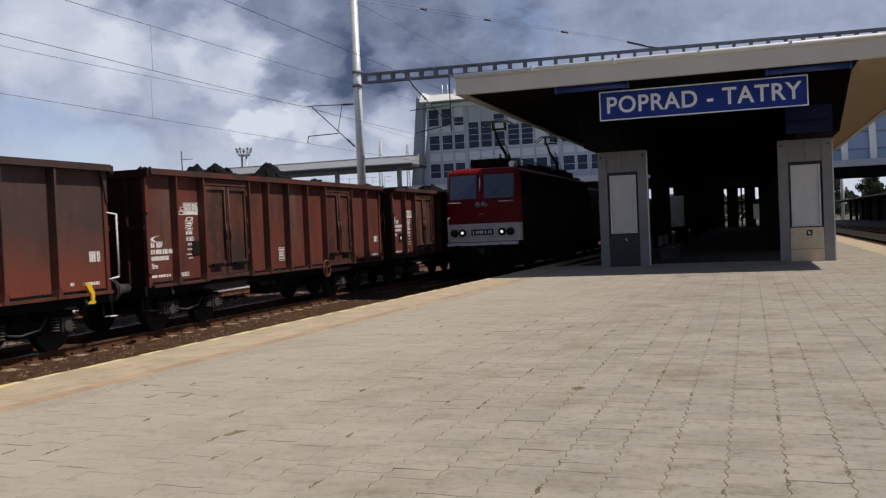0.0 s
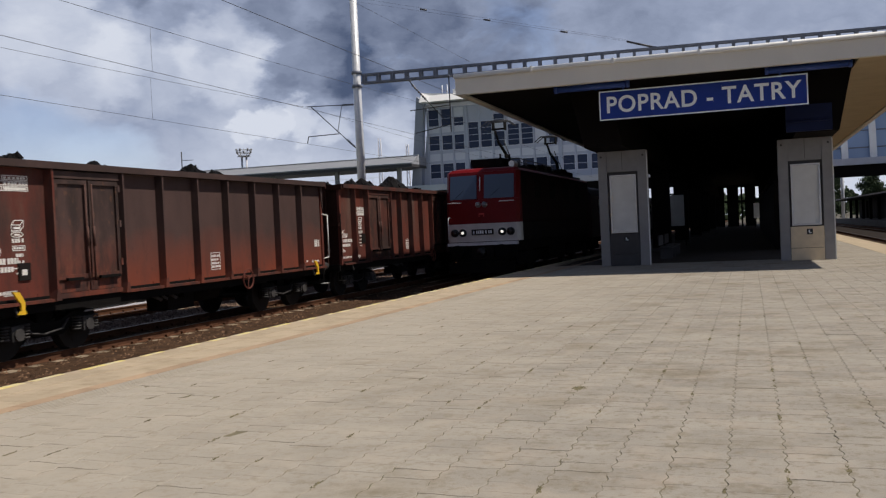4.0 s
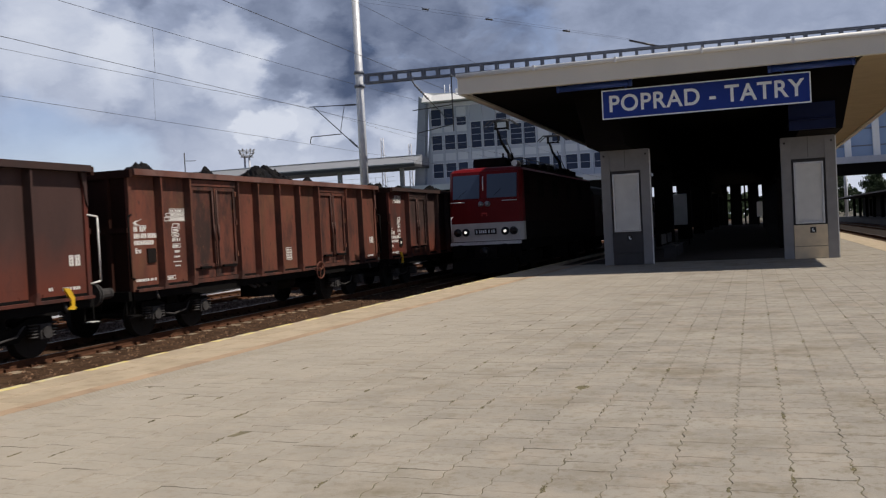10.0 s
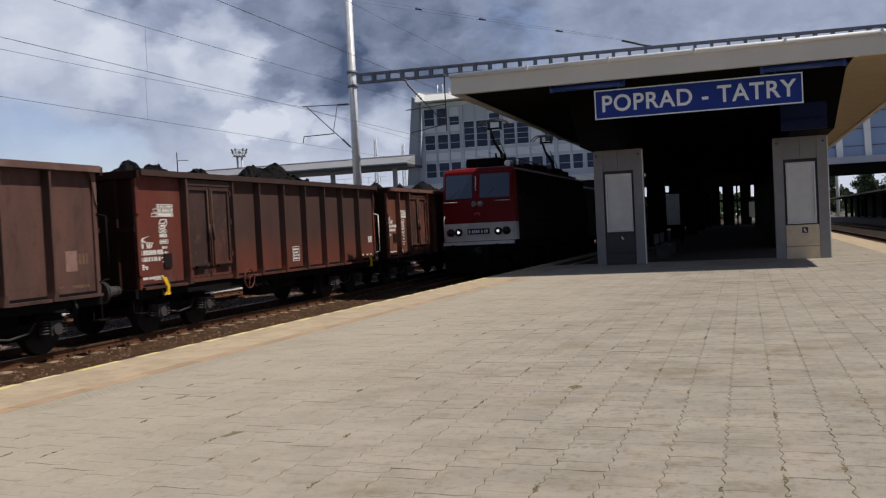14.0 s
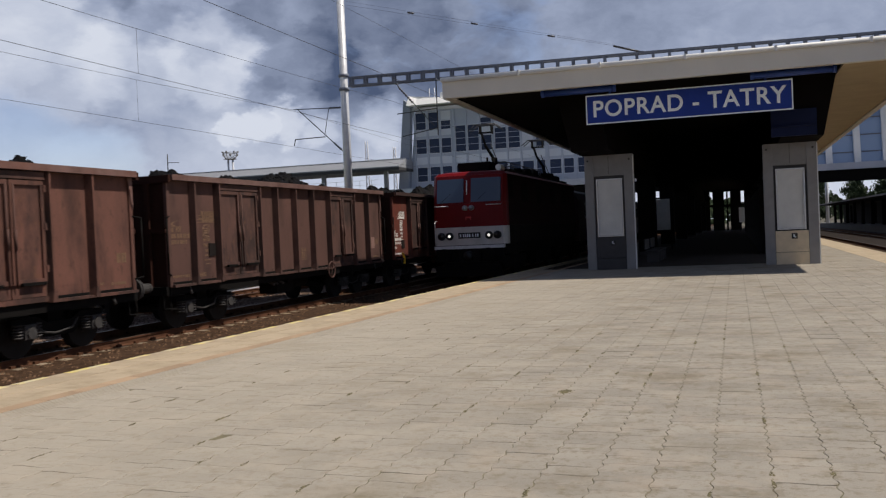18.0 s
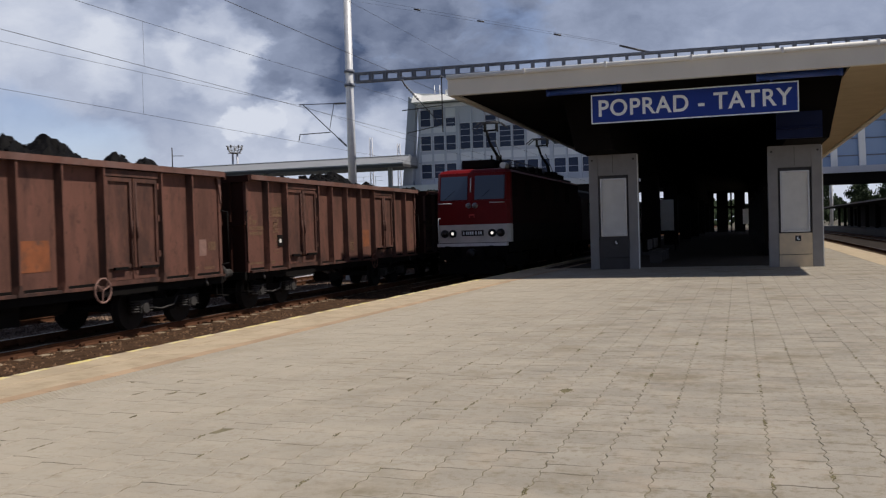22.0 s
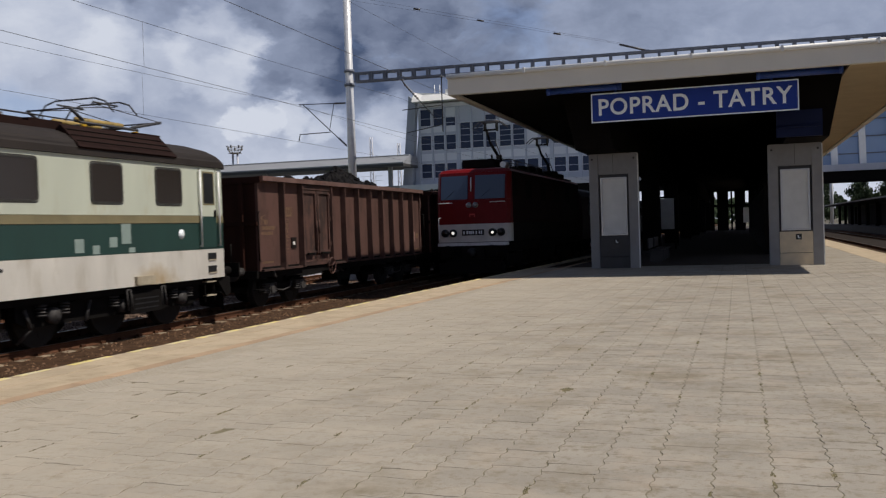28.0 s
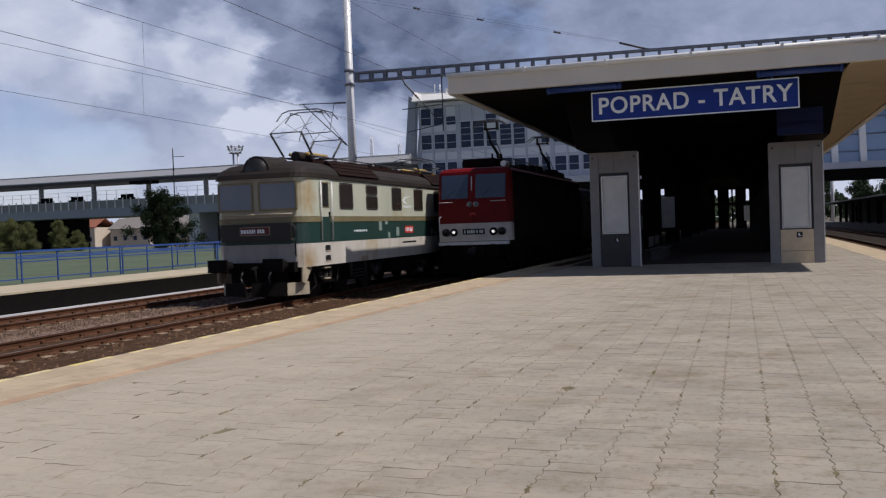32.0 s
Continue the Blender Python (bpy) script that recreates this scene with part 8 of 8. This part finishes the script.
def distance():
    tree(-69.5, 101, 7.9, 4.9, 5, M["leaf_dark"], "bushy dark green tree before the viaduct", n=34, leaf=0.95, trunk=0.22, base=0.05, count=700, clump=0.62, ragged=1.0)
    for i, (x, y, h, s) in enumerate(((-103.5, 112, 5.4, 2.5), (-99.6, 111, 4.6, 2.2), (-95.8, 113, 5.0, 2.1), (-94.0, 115, 3.2, 1.7), (-107.5, 114, 5.0, 2.6), (-111.5, 113, 5.6, 2.6), (-116, 113, 5.2, 2.8))):
        tree(x, y, h, s, 60 + i, M["leaf_pale"], "pale green willow bush beside the meadow", "bush", "bush", n=14, leaf=0.62, trunk=0.12, base=0.05, count=1300)
    for x, y, w, d, h, r, m in ((-188.5, 232, 10, 9, 5.4, 2.6, "house_roof"), (-174, 236, 14, 10, 4.6, 3.0, "grey_roof"), (-160, 240, 13, 10, 5.0, 2.8, "grey_roof"), (-150, 262, 13, 10, 6.5, 3.5, "house_roof"),
                                             (-172, 275, 16, 10, 6.5, 3.6, "house_roof"), (-196, 270, 15, 10, 6.0, 3.2, "grey_roof")):
        house(x, y, w, d, h, r, m)
    # floodlight tower, lattice masts and a thin lamp
    f = thing("floodlight_tower", "grey floodlight tower with a crown of lamps", "tower", (-146.5, 252, 0))
    tubes("shaft", M["bridge"], f, ((-0.8, 0, -1), (-0.8, 0, 26.6), 0.3), ((0.8, 0, -1), (0.8, 0, 26.6), 0.3), label="twin grey shafts")
    torus_bm = bmesh.new()
    for z, r in ((26.9, 1.7), (27.7, 2.3), (28.5, 2.3)):
        torus(torus_bm, (0, 0, z), r, 0.09, "z", 18, 5)
    part("ring", torus_bm, M["pillar"], f)
    for k in range(12):
        a = k * math.pi / 6
        x, y = 2.3 * math.cos(a), 2.3 * math.sin(a)
        tubes("strut", M["pillar"], f, ((1.2 * math.cos(a), 1.2 * math.sin(a), 26.6), (x, y, 27.7), 0.06), ((x, y, 27.7), (x, y, 28.9), 0.05), n=5)
        boxes("lamp", M["pillar"], f, (x - 0.2, x + 0.2, y - 0.2, y + 0.2, 27.75 + 0.8 * (k % 2), 28.15 + 0.8 * (k % 2)))
    boxes("platform", M["pillar"], f, (-1.5, 1.5, -1.5, 1.5, 26.5, 26.65))
    for x, h in ((-80.6, 23.2), (-73.8, 21.4)):
        m = thing("lattice_mast", "grey steel lattice railway mast", "mast", (x, 200, 0), group="far lattice masts")
        segs = []
        for sx in (-0.55, 0.55):
            segs.append(((sx, 0, -0.8), (sx * 0.5, 0, h), 0.14))
        k = 0
        z = 1.0
        while z < h - 1.2:
            a = 0.55 * (1 - 0.5 * z / h)
            s = 1 if k % 2 else -1
            segs.append(((s * a, 0, z), (-s * a, 0, z + 1.2), 0.07))
            z, k = z + 1.2, k + 1
        tubes("lattice", M["bridge"], m, *segs, n=5)
        boxes("foot", M["kerb"], m, (-1, 1, -0.6, 0.6, -0.9, 0.2))
    l = thing("street_lamp", "thin grey street lamp on the elevated deck", "lamp", (-90.8, 135.6, 7.1))
    tubes("pole", M["cable"], l, ((0, 0, 0), (0, 0, 9.5), 0.09))
    tubes("arm", M["cable"], l, ((0, 0, 8.1), (2.2, 0, 8.0), 0.05))
    # neighbouring platform and low roof, coloured dark for the shade under it
    bm = bmesh.new()
    box(bm, 14.4, 22.5, 40, 190, BED - 0.1, 0.12)
    solid("platform", bm, M["kerb_wall"], "dark concrete neighbouring island platform", "platform", "structure")
    c = thing("platform_shelter", "low dark platform roof on columns beyond the tracks", "canopy", (18.4, 118, 0))
    bm = bmesh.new()
    prism(bm, [(-4.2, 3.12), (4.2, 3.12), (4.2, 3.4), (0, 3.9), (-4.2, 3.4)], -68, 58)
    part("roof", bm, M["frame_dark"], c)
    boxes("eave", M["pillar"], c, (-4.35, -4.21, -68, 58, 3.24, 3.4), label="pale roof eave")
    for i in range(14):
        y = -64 + i * 9
        for x in (-2, 2):
            boxes("column", M["frame_dark"], c, (x - 0.2, x + 0.2, y - 0.2, y + 0.2, 0.12, 3.12))
    for i in range(9):
        y = -60 + i * 13
        boxes("wall_panel", M["black_and_shade"] if i % 2 else M["frame_dark"], c, (-0.6, 0.4, y, y + 10, 0.12, 2.9))
    # woods that close the view
    rng = random.Random(77)
    verts, faces = [], []
    for _ in range(26000):
        a = rng.uniform(-75, 40)
        r = rng.uniform(430, 520)
        x, y = r * math.sin(radians(a)), r * math.cos(radians(a))
        hh = 10 + 5 * noise.noise((a * 0.35, 1.0, 2.0)) + 4 * noise.noise((a * 1.6, 5.0, 2.0))
        z = hh * rng.random() ** 0.7 - 0.5
        s = rng.uniform(0.7, 1.7)
        q = Euler((rng.uniform(0, 6), rng.uniform(0, 6), rng.uniform(0, 6))).to_matrix()
        k = len(verts)
        verts.extend(tuple(Vector((x, y, z)) + q @ Vector(w)) for w in ((-s, 0, 0), (0, -s, 0.3), (s, 0, 0), (0, s, 0.3)))
        faces.append((k, k + 1, k + 2, k + 3))
    me = bpy.data.meshes.new("woods")
    me.from_pydata(verts, [], faces)
    me.materials.append(M["leaf"])
    tagged(new("woods", me), "dark green far belt of trees on the horizon", "woods", kind="stuff")
    for i, (x, y, h) in enumerate(((12.5, 210, 9), (18, 225, 10), (25, 215, 10), (33, 230, 11), (8, 240, 8))):
        tree(x, y, h, 4.5, 90 + i, M["leaf"], "dark green tree beyond the bridge", n=14, leaf=2.2, trunk=0.25, base=0.1, count=300)
    for x, y in ((16.0, 180.0), (9.8, 160.0)):
        m = thing("overhead_line_mast", "pale galvanised mast beyond the bridge", "mast", (x, y, BED))
        tubes("pole", M["galv"], m, ((0, 0, 0), (0, 0, 12), 0.3), n=12)
        tubes("arm", M["cable"], m, ((0, 0, 8), (-3.5, 0, 8.2), 0.06))


far_side()
distance()

# ---- movement ----
# the coal train picks up speed: metres per second at every fourth second
SPEED = (2.272, 2.512, 3.147, 3.681, 3.825, 4.351, 4.719, 4.995, 5.433)


def train_front(t):
    """Place along the track of the third wagon's leading end."""
    y, k = 15.113, 0
    while t > 4 and k < 7:
        y += 2 * (SPEED[k] + SPEED[k + 1])
        t, k = t - 4, k + 1
    return y + SPEED[k] * t + (SPEED[k + 1] - SPEED[k]) * t * t / 8


def motions():
    times = [i * 0.5 for i in range(65)]
    for w, load, dy in WAGONS:
        rows = [(t, pose(-13.23, train_front(t) + dy, RAIL)) for t in times]
        walk(w, rows)
        walk(load, rows)
    walk(LOCO, [(t, pose(-13.23, train_front(t) - 7 * 14.051 - 0.785, RAIL)) for t in times])
    turns = [(i / 10, train_front(i / 10) - 15.113) for i in range(321)]
    for wheel, y, r, phase in WHEELS:
        walk(wheel, [(t, pose(0, y, r, phase - math.degrees(d / r))) for t, d in turns])


pavers(deck)
weeds(deck)
motions()
